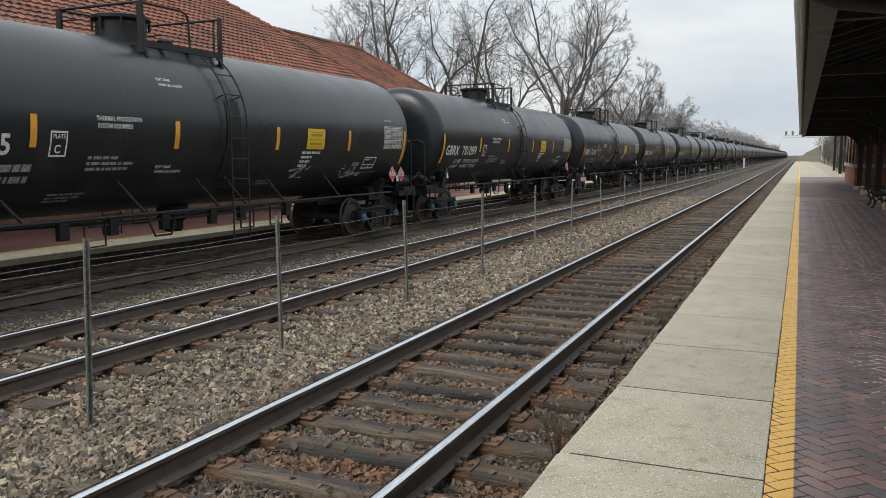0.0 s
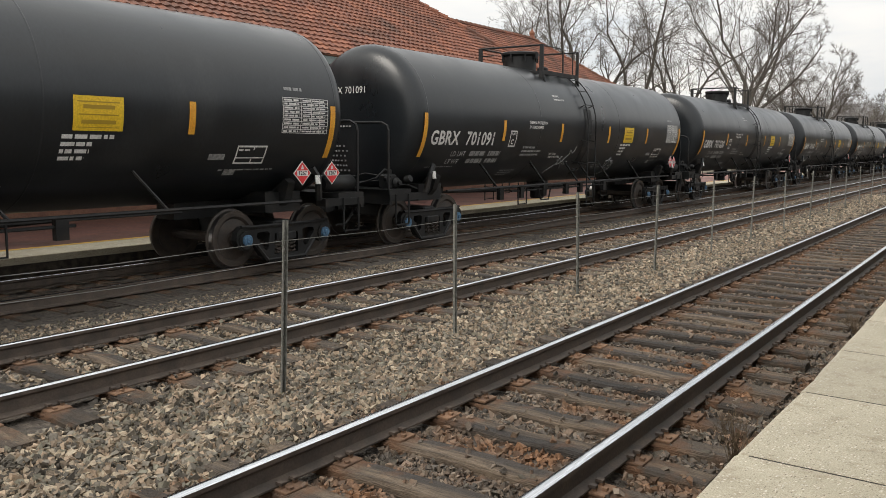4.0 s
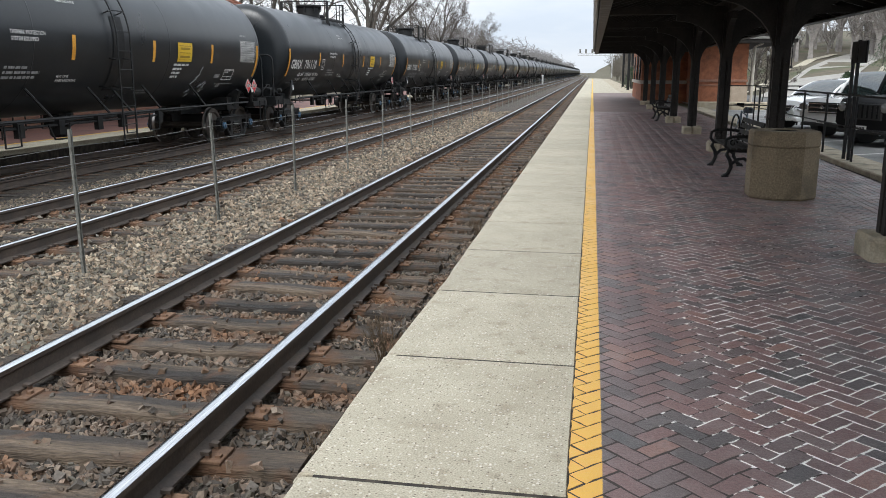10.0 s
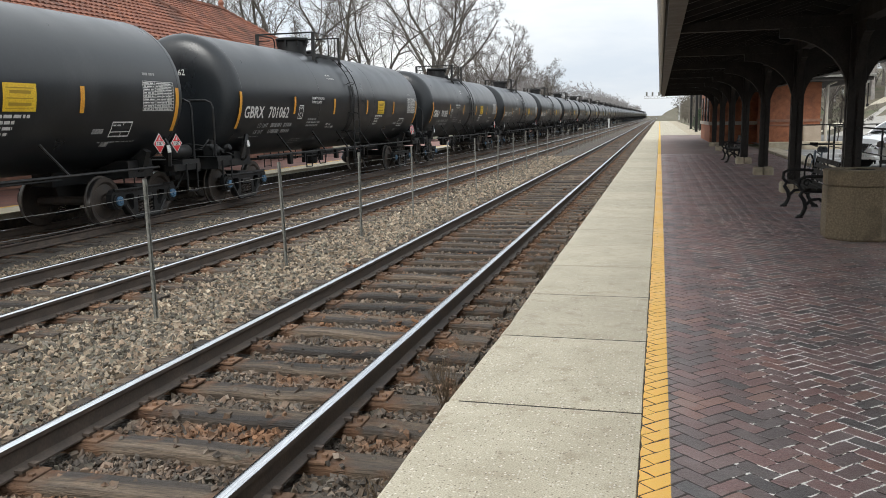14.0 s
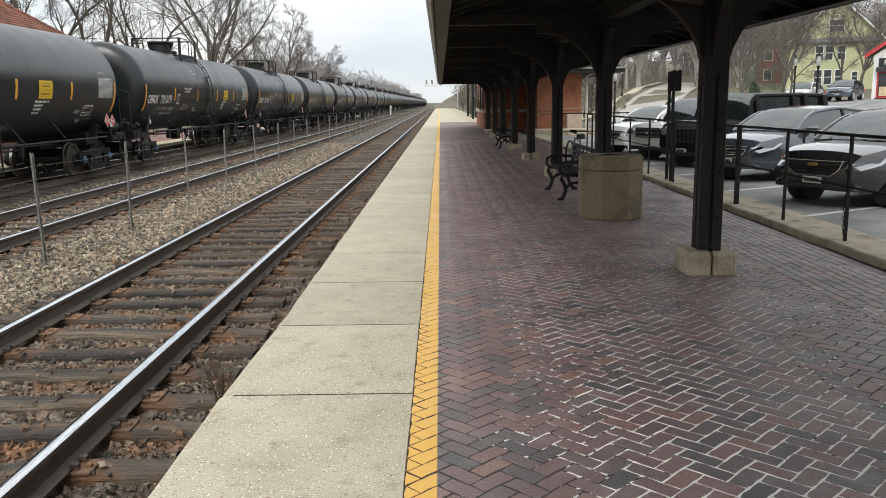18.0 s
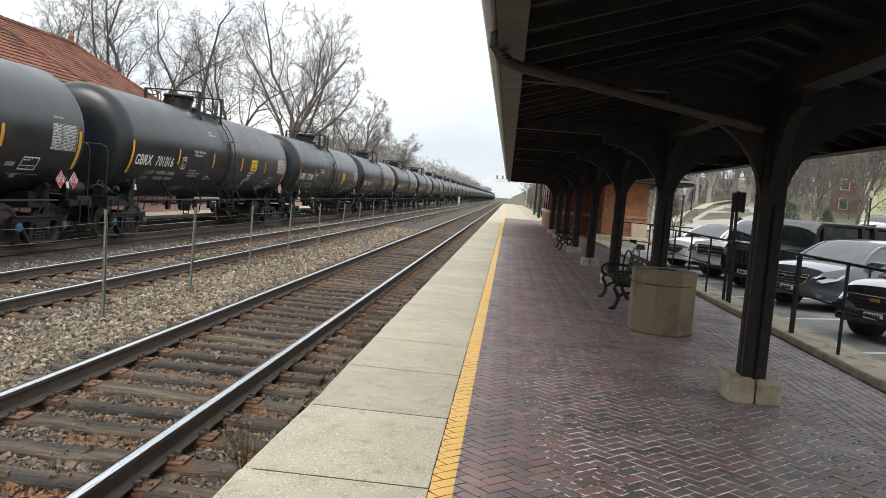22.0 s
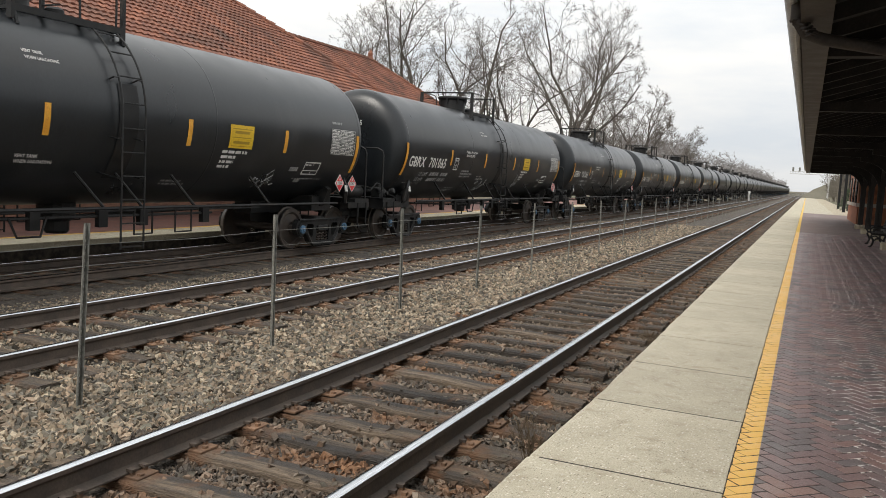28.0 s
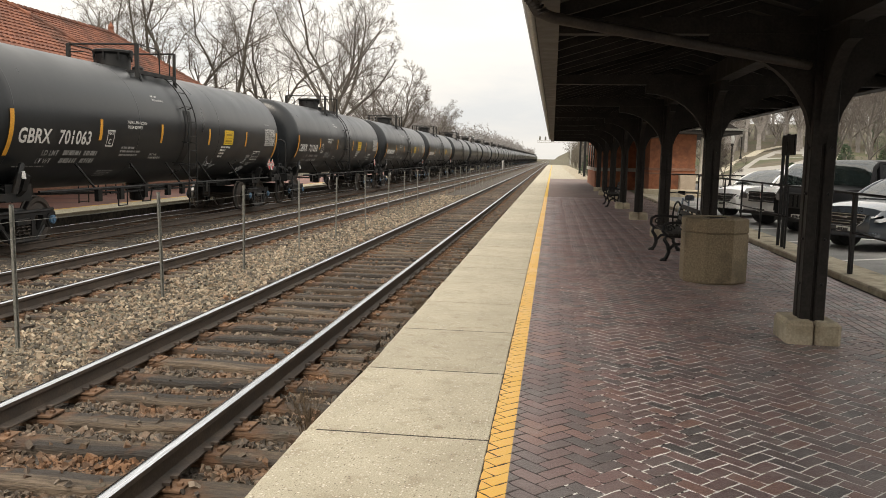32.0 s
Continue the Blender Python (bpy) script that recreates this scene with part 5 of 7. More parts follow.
def column():
    col = thing("canopy_column", "black timber canopy column with curved brackets on concrete base", "column", "canopy columns")
    base = Shape()
    base.box(-0.25, -0.012, -0.25, 0.25, -0.02, 0.205, b=0.03), base.box(0.004, 0.232, -0.255, 0.25, -0.02, 0.21, b=0.03), base.box(-0.235, -0.02, -0.235, 0.235, 0.19, 0.218, b=0.012)
    part("base_block", base, M_CONC_OLD, col, "cracked pale concrete footing")
    for x, y in ((-0.064, -0.064), (0.064, -0.064), (-0.064, 0.064), (0.064, 0.064)):
        part("post", Shape().box(x - 0.048, x + 0.048, y - 0.048, y + 0.048, 0.20, 2.9, b=0.008), M_DARKWOOD, col)
    part("cover_strip", Shape().box(-0.085, 0.085, -0.024, 0.024, 0.20, 2.9), M_DARKWOOD, col)
    part("cover_strip", Shape().box(-0.024, 0.024, -0.085, 0.085, 0.20, 2.9), M_DARKWOOD, col)
    s = Shape()
    for k in range(4):
        for a in range(4):
            s.lathe([(0.016, 0), (0.016, 0.01), (0.008, 0.016), (0, 0.016)], 6, at=pose(0, 0, 0.55 + k * 0.42, 0, 0, 90 * a) @ pose(0.113, 0.064, 0, 0, 90, 0))
    part("bolts", s, M_BLACKIRON, col, kind="stuff")
    for a in range(4):
        ln = 0.62 if a % 2 else 0.95
        o = [(0.105, 1.85)] + [(0.105 + ln * (1 - math.cos(radians(t))) , 1.85 + 0.86 * math.sin(radians(t))) for t in range(10, 91, 10)]
        o += [(0.105 + ln, 2.86), (0.105, 2.86)]
        part("bracket", Shape().extrude(o, -0.055, 0.055, at=pose(0, 0, 0, 0, 0, 90 * a)), M_DARKWOOD, col, "curved timber bracket")
    return col


first_col = column()
for i, y in enumerate(COL_Y):
    if y > 48.5:
        continue
    m = pose(COL_X + R.uniform(-0.01, 0.01), y, 0, 0, 0, 180 if i % 2 else 0)
    if i == 0:
        first_col.matrix_basis = m
    else:
        copy_thing(first_col, m)

can = tagged(thing("canopy", "dark timber platform canopy with a gutter along its edge", "canopy"), kind="structure")
slope_l, slope_r = (RIDGE_Z - EAVE_Z) / (COL_X - EAVE_L), (RIDGE_Z - EAVE_Z) / (EAVE_R - COL_X)
roof = Shape()
roof.extrude([(EAVE_L - 0.06, EAVE_Z), (COL_X, RIDGE_Z), (EAVE_R + 0.06, EAVE_Z), (EAVE_R + 0.06, EAVE_Z + 0.08), (COL_X, RIDGE_Z + 0.09), (EAVE_L - 0.06, EAVE_Z + 0.08)], CAN0, CAN1)
part("canopy_ceiling", roof, M_SOFFIT, can, "dark stained canopy ceiling boards")
s = Shape()
y = CAN0 + 0.2
while y < CAN1:
    for x0, x1, z0, z1 in ((EAVE_L + 0.02, COL_X, EAVE_Z, RIDGE_Z), (EAVE_R - 0.02, COL_X, EAVE_Z, RIDGE_Z)):
        s.add([(x0, y, z0 - 0.11), (x0, y + 0.06, z0 - 0.11), (x0, y + 0.06, z0 + 0.005), (x0, y, z0 + 0.005), (x1, y, z1 - 0.13), (x1, y + 0.06, z1 - 0.13), (x1, y + 0.06, z1), (x1, y, z1)],
              [(0, 1, 2, 3), (4, 7, 6, 5), (0, 4, 5, 1), (1, 5, 6, 2), (2, 6, 7, 3), (3, 7, 4, 0)])
    y += 0.75
part("rafters", s, M_DARKWOOD, can, kind="stuff")
part("ridge_beam", Shape().box(COL_X - 0.11, COL_X + 0.11, CAN0, CAN1, 2.86, 3.12), M_DARKWOOD, can)
for y in COL_Y:
    s = Shape()
    s.extrude([(EAVE_L + 0.1, 2.84), (EAVE_R - 0.1, 2.84), (EAVE_R - 0.1, 2.98), (COL_X + 0.2, 3.0), (COL_X - 0.2, 3.0), (EAVE_L + 0.1, 2.98)], y - 0.07, y + 0.07)
    s.tube([(COL_X - 1.5, y, 2.98), (COL_X, y, 3.6)], 0.05, 4), s.tube([(COL_X + 1.5, y, 2.98), (COL_X, y, 3.6)], 0.05, 4)
    part("cross_beam", s, M_DARKWOOD, can)
for ex, d, nm in ((EAVE_L, -1, "near"), (EAVE_R, 1, "far")):
    a, b = sorted((ex, ex - d * 0.17))
    part("eave_board", Shape().box(a, b, CAN0, CAN1, EAVE_Z - 0.135, EAVE_Z - 0.115), M_FASCIA, can, "brown painted eave board")
    a, b = sorted((ex, ex + d * 0.03))
    part("fascia", Shape().box(a, b, CAN0, CAN1, EAVE_Z - 0.14, EAVE_Z + 0.10), M_FASCIA, can, "brown painted fascia board")
    gut = Shape()
    o = [(ex + d * (0.035 + 0.065 * (1 - math.cos(radians(t)))), EAVE_Z + 0.10 - 0.11 * math.sin(radians(t))) for t in range(0, 181, 20)]
    o += [(x + 0.0, z) for x, z in [(ex + d * 0.158, EAVE_Z + 0.12), (ex + d * 0.15, EAVE_Z + 0.1)]] + [(ex + d * (0.04 + 0.06 * (1 - math.cos(radians(t)))), EAVE_Z + 0.10 - 0.10 * math.sin(radians(t))) for t in range(180, -1, -20)]
    gut.extrude(o, CAN0, CAN1)
    part("gutter", gut, surface("white_gutter", (0.45, 0.45, 0.44), (0.55, 0.55, 0.54), 4, (0.4, 0.6), 0.05, 40, space="World") if d < 0 else M_FASCIA, can, "pale metal gutter")
for y in (5.9,):
    s = Shape()
    s.tube([(EAVE_L - 0.06, y, EAVE_Z + 0.0), (EAVE_L - 0.06, y, EAVE_Z - 0.10), (EAVE_L + 0.0, y, EAVE_Z - 0.2), (EAVE_L + 0.12, y + 0.05, EAVE_Z - 0.24), (COL_X - 0.2, y + 1.5, EAVE_Z - 0.42)], 0.045, 10)
    for k in range(6):
        s.tube([(EAVE_L - 0.06 + 0.02 * k, y, EAVE_Z - 0.1 - 0.022 * k), (EAVE_L - 0.056 + 0.02 * k, y, EAVE_Z - 0.112 - 0.022 * k)], 0.052, 10)
    part("downspout", s, M_FASCIA, can, "brown corrugated downspout elbow", smooth=50)

# ---- things on the platform ----
M_AGG = surface("exposed_aggregate", (0.15, 0.115, 0.07), (0.27, 0.21, 0.135), 45, (0.75, 0.95), 1.0, 140, stain=(0.10, 0.08, 0.05), stain_scale=2, dist=0.006)


bin_ = thing("litter_bin", "octagonal exposed-aggregate concrete litter bin on the paving", "litter bin", at=pose(2.60, 11.34, 0, 0, 0, 0))
rr = 0.46
ring8 = lambda r_, z: [(r_ * math.cos(radians(22.5 + 45 * k)), r_ * math.sin(radians(22.5 + 45 * k)), z) for k in range(8)]


def loft8(levels):
    s = Shape()
    vs = [p for r_, z in levels for p in ring8(r_, z)]
    s.add(vs, [(i * 8 + k, i * 8 + (k + 1) % 8, i * 8 + 8 + (k + 1) % 8, i * 8 + 8 + k) for i in range(len(levels) - 1) for k in range(8)])
    return s


part("body", loft8([(0.40, 0.0), (rr - 0.02, 0.0), (rr, 0.03), (rr, 0.68), (rr - 0.012, 0.69), (0.40, 0.69)]), M_AGG, bin_, "brown pebbled concrete body")
part("collar", loft8([(0.36, 0.695), (rr - 0.014, 0.695), (rr, 0.71), (rr, 0.88), (rr - 0.02, 0.90), (0.22, 0.90), (0.20, 0.88), (0.20, 0.5)]), M_AGG, bin_, "brown pebbled concrete collar with a round opening")
part("liner", Shape().lathe([(0.165, 0.45), (0.165, 0.88), (0.172, 0.893), (0.183, 0.888), (0.183, 0.45)], 20), M_BLACKIRON, bin_, "black liner")


def bench():
    b = thing("bench", "black cast-iron platform bench with slatted seat facing the tracks", "bench", "platform benches")
    for y in (-0.85, 0.85):
        s = Shape()
        s.tube([(-0.29, y, 0.03), (-0.26, y, 0.015), (-0.21, y, 0.06), (-0.17, y, 0.16), (-0.19, y, 0.27), (-0.25, y, 0.36), (-0.22, y, 0.43), (-0.05, y, 0.425), (0.2, y, 0.42)], 0.032, 8)
        s.tube([(0.30, y, 0.03), (0.27, y, 0.015), (0.21, y, 0.06), (0.14, y, 0.18), (0.14, y, 0.30), (0.19, y, 0.44), (0.28, y, 0.84)], 0.032, 8)
        s.tube([(-0.18, y, 0.19), (-0.09, y, 0.285), (0.02, y, 0.30), (0.14, y, 0.22)], 0.026, 7)
        s.tube([(-0.22, y, 0.43), (-0.28, y, 0.50), (-0.27, y, 0.60), (-0.20, y, 0.64), (0.0, y, 0.65), (0.23, y, 0.63)], 0.027, 8)
        s.tube([(-0.16 + 0.065 * (1 - k / 16) * math.cos(k * 0.55), y, 0.545 + 0.065 * (1 - k / 16) * math.sin(k * 0.55)) for k in range(14)], 0.014, 6)
        s.box(-0.31, -0.2, y - 0.035, y + 0.035, 0, 0.025), s.box(0.2, 0.31, y - 0.035, y + 0.035, 0, 0.025)
        part("iron_end", s, M_BLACKIRON, b, "scrolled cast-iron bench end", smooth=40)
    for k in range(5):
        part("seat_slat", Shape().box(-0.2 + k * 0.085, -0.13 + k * 0.085, -0.95, 0.95, 0.44, 0.47, b=0.008), M_DARKWOOD, b)
    for k in range(4):
        part("back_slat", Shape().box(-0.012, 0.016, -0.95, 0.95, 0, 0.075, b=0.006), M_DARKWOOD, b, at=pose(0.185 + k * 0.026, 0, 0.5 + k * 0.1, 0, 14, 0))
    return b


b1 = bench()
b1.matrix_basis = pose(2.46, 14.3, 0)
copy_thing(b1, pose(2.52, 30.0, 0))

# a bicycle parked behind the bench
bike = thing("bicycle", "parked bicycle with a bag on its handlebar beside the bench", "bicycle", at=pose(3.30, 18.75, 0, 0, 12, 66))
for x in (-0.52, 0.52):
    w = part("wheel", Shape().tube([(x + 0.33 * math.cos(a), 0, 0.34 + 0.33 * math.sin(a)) for a in [2 * math.pi * k / 28 for k in range(29)]], 0.02, 6, caps=False), M_BLACKIRON, bike)
    s = Shape()
    for k in range(14):
        a = 2 * math.pi * k / 14
        s.tube([(x, 0.02 * (-1) ** k, 0.34), (x + 0.32 * math.cos(a), 0, 0.34 + 0.32 * math.sin(a))], 0.0025, 3)
    part("spokes", s, M_GALV, w, kind="stuff")
s = Shape()
s.tube([(-0.52, 0, 0.34), (-0.1, 0, 0.3), (0.34, 0, 0.78), (-0.2, 0, 0.8), (-0.1, 0, 0.3)], 0.018, 6), s.tube([(-0.52, 0, 0.34), (-0.2, 0, 0.8)], 0.012, 6), s.tube([(0.52, 0, 0.34), (0.36, 0, 0.7), (0.3, 0, 0.98)], 0.018, 6)
part("frame", s, plain("blue_grey_frame", (0.10, 0.13, 0.16), 0.35), bike)
part("handlebar", Shape().tube([(0.16, -0.28, 1.0), (0.3, -0.2, 1.04), (0.3, 0.2, 1.04), (0.16, 0.28, 1.0)], 0.014, 6), M_GALV, bike)
part("saddle", Shape().extrude([(-0.36, -0.08), (-0.36, 0.08), (-0.1, 0.02), (-0.1, -0.02)], 0.9, 0.95, axis="z"), M_BLACKIRON, bike)
part("bag", Shape().box(-0.07, 0.07, -0.10, 0.10, 0, 0.13, b=0.03, at=pose(0.38, 0, 0.86, 0, -12, 0)), surface("grey_cloth", (0.05, 0.06, 0.07), (0.09, 0.10, 0.12), 9, (0.8, 0.9), 0.2, 60), bike, "dark grey handlebar bag")

# weeds along the platform edge
M_WEED = surface("dry_weed", (0.08, 0.055, 0.035), (0.13, 0.09, 0.05), 20, (0.8, 0.9), 0, 40)
for x, y, h in ((-1.28, 4.75, 0.42), (-1.22, 3.3, 0.22), (-1.3, 9.6, 0.2)):
    s = Shape()
    q = random.Random(int(y * 10))
    for k in range(26):
        a, r_ = q.uniform(0, 6.28), q.uniform(0.03, 0.16)
        p = Vector((q.uniform(-0.03, 0.03), q.uniform(-0.03, 0.03), 0))
        e = Vector((r_ * math.cos(a), r_ * math.sin(a), h * q.uniform(0.5, 1)))
        s.tube([p, p + (e - p) * 0.5 + Vector((0, 0, 0.05)), e], 0.0028, 3, r1=0.001, caps=False)
        for _ in range(2):
            d = Vector((q.uniform(-0.05, 0.05), q.uniform(-0.05, 0.05), q.uniform(0.01, 0.06)))
            s.tube([p + (e - p) * q.uniform(0.5, 0.9), p + (e - p) * 0.9 + d], 0.0018, 3, caps=False)
    tagged(part("dry_weed", s, M_WEED, at=pose(x, y, -0.33)), "dry brown weed growing from the ballast beside the platform", "weed")


# ---- far platform and the tile-roofed depot beyond the train ----
far = tagged(thing("far_platform", "far platform with a concrete edge and red brick paving", "platform"), kind="structure")
FPX = -12.72
# near-black face: the shade below the edge strip is put into its colour
part("platform_core", Shape().box(-19, FPX - 0.10, -30, 120, -0.7, -0.12), M_GRIME_SHADE, far, "face below the platform edge with its shade painted dark")
part("edge_strip", Shape().box(FPX - 0.9, FPX, -30, 120, -0.19, -0.07, b=0.01), M_CONCRETE, far, "pale concrete edge strip")
part("yellow_line", Shape().box(FPX - 1.03, FPX - 0.904, -30, 120, -0.3, -0.068), bpy.data.materials["yellow_paint"], far, "yellow painted line")
part("paving", Shape().box(-19, FPX - 1.034, -30, 120, -0.3, -0.072), surface("red_paving", (0.16, 0.075, 0.06), (0.24, 0.12, 0.095), 3, (0.6, 0.8), 0.4, 14, space="World", stain=(0.11, 0.06, 0.05), stain_scale=0.6), far, "worn red brick paving")

M_TILE = surface("red_clay_tile", (0.17, 0.065, 0.042), (0.26, 0.105, 0.062), 2.5, (0.7, 0.9), 0.5, 22, space="World", stain=(0.10, 0.05, 0.035), stain_scale=0.7, stain_at=(0.48, 0.7), vary=0.25, island=True)
M_DEPOTWALL = surface("depot_brick", (0.20, 0.10, 0.07), (0.28, 0.15, 0.10), 4, (0.8, 0.9), 0.5, 30, space="World")
M_TRIM = surface("grey_green_trim", (0.16, 0.19, 0.18), (0.22, 0.25, 0.24), 4, (0.5, 0.7), 0.1, 40, space="World")


def tiled_plane(s, a, b, c, d, course=0.25, pan=0.24):
    """Lays overlapping tile courses on the quad a-b (eave) to d-c (ridge)."""
    a, b, c, d = Vector(a), Vector(b), Vector(c), Vector(d)
    nrm = (b - a).cross(d - a).normalized()
    if nrm.z < 0:
        nrm = -nrm
    n = max(2, int(((d + c) / 2 - (a + b) / 2).length / course))
    for i in range(n):
        t0, t1 = i / n, min(1.0, (i + 1.12) / n)
        p0, p1, q0, q1 = a.lerp(d, t0), b.lerp(c, t0), a.lerp(d, t1), b.lerp(c, t1)
        ln = (p1 - p0).length
        m = max(1, int(ln / pan))
        lift = 0.04
        for j in range(m):
            u0, u1 = j / m, (j + 1) / m
            um = (u0 + u1) / 2
            l0, l1, lm = p0.lerp(p1, u0), p0.lerp(p1, u1), p0.lerp(p1, um)
            h0, h1, hm = q0.lerp(q1, u0), q0.lerp(q1, u1), q0.lerp(q1, um)
            s.add([l0, l0 + nrm * lift, lm + nrm * (lift + 0.035), l1 + nrm * lift, l1, h0 + nrm * 0.005, hm + nrm * 0.03, h1 + nrm * 0.005],
                  [(0, 1, 2, 3, 4), (1, 5, 6, 2), (2, 6, 7, 3)])


def hip_roof(parent, x0, x1, y0, y1, ez, rz, hip0=True, hip1=True, caps=True):
    """A hipped tile roof over the eave rectangle, ridge along y."""
    xm, h = (x0 + x1) / 2, (x1 - x0) / 2
    ra, rb = (xm, y0 + (h if hip0 else 0), rz), (xm, y1 - (h if hip1 else 0), rz)
    e = [(x0, y0, ez), (x1, y0, ez), (x1, y1, ez), (x0, y1, ez)]
    core_ = Shape().add(e + [ra, rb], [(0, 1, 4), (1, 2, 5, 4), (2, 3, 5), (3, 0, 4, 5), (3, 2, 1, 0)])
    part("roof_deck", core_, M_TILE, parent)
    s = Shape()
    tiled_plane(s, e[1], e[2], rb, ra)
    tiled_plane(s, e[2], e[3], rb, rb)
    tiled_plane(s, e[0], e[1], ra, ra)
    part("roof_tiles", s, M_TILE, parent, "red clay roof tiles in courses", normals=False, kind="stuff")
    for a, b in ((ra, rb), (e[1], ra), (e[2], rb), (e[3], rb)):
        a, b = Vector(a), Vector(b)
        n = int((b - a).length / 0.4)
        t = Shape()
        for i in range(n):
            t.tube([a.lerp(b, i / n) + Vector((0, 0, 0.06)), a.lerp(b, (i + 1.1) / n) + Vector((0, 0, 0.04))], 0.12, 7, r1=0.095)
        part("ridge_tiles", t, M_TILE, parent, kind="stuff")
    part("eave_fascia", Shape().box(x0 + 0.02, x1 - 0.02, y0 + 0.02, y1 - 0.02, ez - 0.22, ez - 0.01), M_TRIM, parent)
    return ra, rb


dep = thing("depot", "long brick depot with a hipped red clay tile roof", "building")
EZ = 3.6
ra, rb = hip_roof(dep, -27.5, -16.5, 10.0, 44.6, EZ, 7.45, hip0=False)
part("finial", Shape().lathe([(0.0, 0), (0.22, 0), (0.12, 0.2), (0.16, 0.34), (0.05, 0.5), (0.0, 0.62)], 10, at=pose(rb[0], rb[1], rb[2] + 0.02)), M_TILE, dep, "clay finial on the ridge end")
hip_roof(dep, -30.6, -14.6, -1.0, 29.3, EZ + 0.4, 9.5)
s = Shape().box(-29.5, -17.6, 1.0, 27.6, -0.1, EZ + 0.2).box(-26.4, -17.9, 27.6, 43.4, -0.1, EZ - 0.2)
part("wall", s, M_DEPOTWALL, dep, "brown brick depot wall")
for y in (4.0, 8.5, 13.0, 17.5, 22.0, 25.5, 30.5, 34.5, 38.5):
    wx = -17.6 if y < 27 else -17.9
    w = part("window", Shape().box(wx - 0.05, wx + 0.09, y - 0.7, y + 0.7, 0.9, 2.8).box(wx - 0.05, wx + 0.12, y - 0.85, y + 0.85, 0.78, 0.9), M_TRIM, dep, "grey-green depot window")
    part("pane", Shape().box(wx + 0.09, wx + 0.10, y - 0.58, y + 0.58, 1.0, 2.68), glass_dark("depot_glass", (0.05, 0.06, 0.06)) if "depot_glass" not in bpy.data.materials else bpy.data.materials["depot_glass"], w)
for y in [-0.4 + 4.2 * i for i in range(8)]:
    part("eave_bracket", Shape().extrude([(-17.6, 2.3), (-14.9, EZ + 0.16), (-17.6, EZ + 0.16)], y - 0.08, y + 0.08), M_TRIM, dep)

# ---- brick station under the far part of the canopy ----
M_STATION = surface("station_brick", (0.27, 0.095, 0.045), (0.38, 0.15, 0.075), 5, (0.75, 0.9), 0.4, 26, space="World", stain=(0.17, 0.07, 0.04), stain_scale=1.5)
M_STONEBAND = surface("limestone_band", (0.42, 0.38, 0.32), (0.52, 0.48, 0.41), 4, (0.7, 0.9), 0.2, 40, space="World")
sta = thing("station_house", "red-orange brick station house with a stone band and dark roof", "building")
part("wall", Shape().box(5.5, 7.9, 45.0, 76.0, -0.2, 3.15), M_STATION, sta, "red-orange brick wall")
part("wall", Shape().box(2.9, 5.5, 50.5, 61.0, -0.2, 3.3), M_STATION, sta, "red-orange brick wall")
part("stone_band", Shape().box(2.82, 5.55, 50.42, 61.05, 1.0, 1.2), M_STONEBAND, sta, "pale stone sill course")
part("brick_course", Shape().box(5.45, 7.96, 44.93, 76.05, 1.17, 1.31, b=0.01), M_DEPOTWALL, sta, "dark projecting brick course")
part("brick_course", Shape().box(5.45, 7.96, 44.93, 76.05, 0.98, 1.05, b=0.01), M_DEPOTWALL, sta, "dark projecting brick course")
part("roof", Shape().extrude([(4.9, 3.12), (9.9, 3.12), (9.9, 3.30), (6.8, 4.9), (4.9, 4.2)], 43.4, 77.0), M_DARKWOOD, sta, "dark roof with deep eaves")
for y in (52.2, 55.4, 58.6):
    w = part("window", Shape().box(2.84, 2.92, y - 0.55, y + 0.55, 1.2, 2.7), M_DARKWOOD, sta, "dark-framed window")
    part("pane", Shape().box(2.835, 2.845, y - 0.45, y + 0.45, 1.3, 2.6), bpy.data.materials["depot_glass"], w)
box_ = thing("utility_cabinet", "beige metal utility cabinet against the station wall", "utility cabinet", at=pose(7.45, 44.62, -0.05))
M_BEIGE = surface("beige_enamel", (0.33, 0.26, 0.19), (0.40, 0.32, 0.24), 3, (0.5, 0.7), 0.1, 40)
part("cabinet_body", Shape().box(-0.42, 0.42, -0.25, 0.25, 0.0, 1.05, b=0.02), M_BEIGE, box_)
part("cabinet_door", Shape().box(-0.37, 0.37, -0.272, -0.252, 0.08, 0.98, b=0.008), M_BEIGE, box_)
part("gutter", Shape().box(9.87, 10.0, 43.3, 77.0, 3.27, 3.40, b=0.02).box(5.2, 9.9, 43.28, 43.39, 3.30, 3.40, b=0.015), M_GALV, sta, "pale metal gutter")
part("drain_pipe", Shape().tube([(8.15, 44.8, -0.1), (8.15, 44.8, 2.95), (8.5, 44.6, 3.13)], 0.07, 8), M_STONEBAND, sta, "pale drain pipe")

# lamp posts and a hedge along the far platform end
def lamp_post(name="street_lamp"):
    p = thing(name, "black cast-iron lamp post with a white globe lantern", "street lamp", "lamp posts")
    part("pole", Shape().lathe([(0.16, 0), (0.16, 0.25), (0.1, 0.35), (0.07, 0.6), (0.05, 2.7), (0.08, 2.75), (0.1, 2.85), (0.02, 2.88)], 12), M_BLACKIRON, p, smooth=35)
    part("lantern", Shape().lathe([(0.06, 2.88), (0.12, 3.02), (0.12, 3.2), (0.08, 3.36), (0.0, 3.38)], 12), plain("milk_glass", (0.38, 0.38, 0.36), 0.3) if "milk_glass" not in bpy.data.materials else bpy.data.materials["milk_glass"], p, "white lantern", smooth=50)
    part("cap", Shape().lathe([(0.11, 3.37), (0.06, 3.45), (0.02, 3.6), (0, 3.62)], 10), M_BLACKIRON, p)
    return p


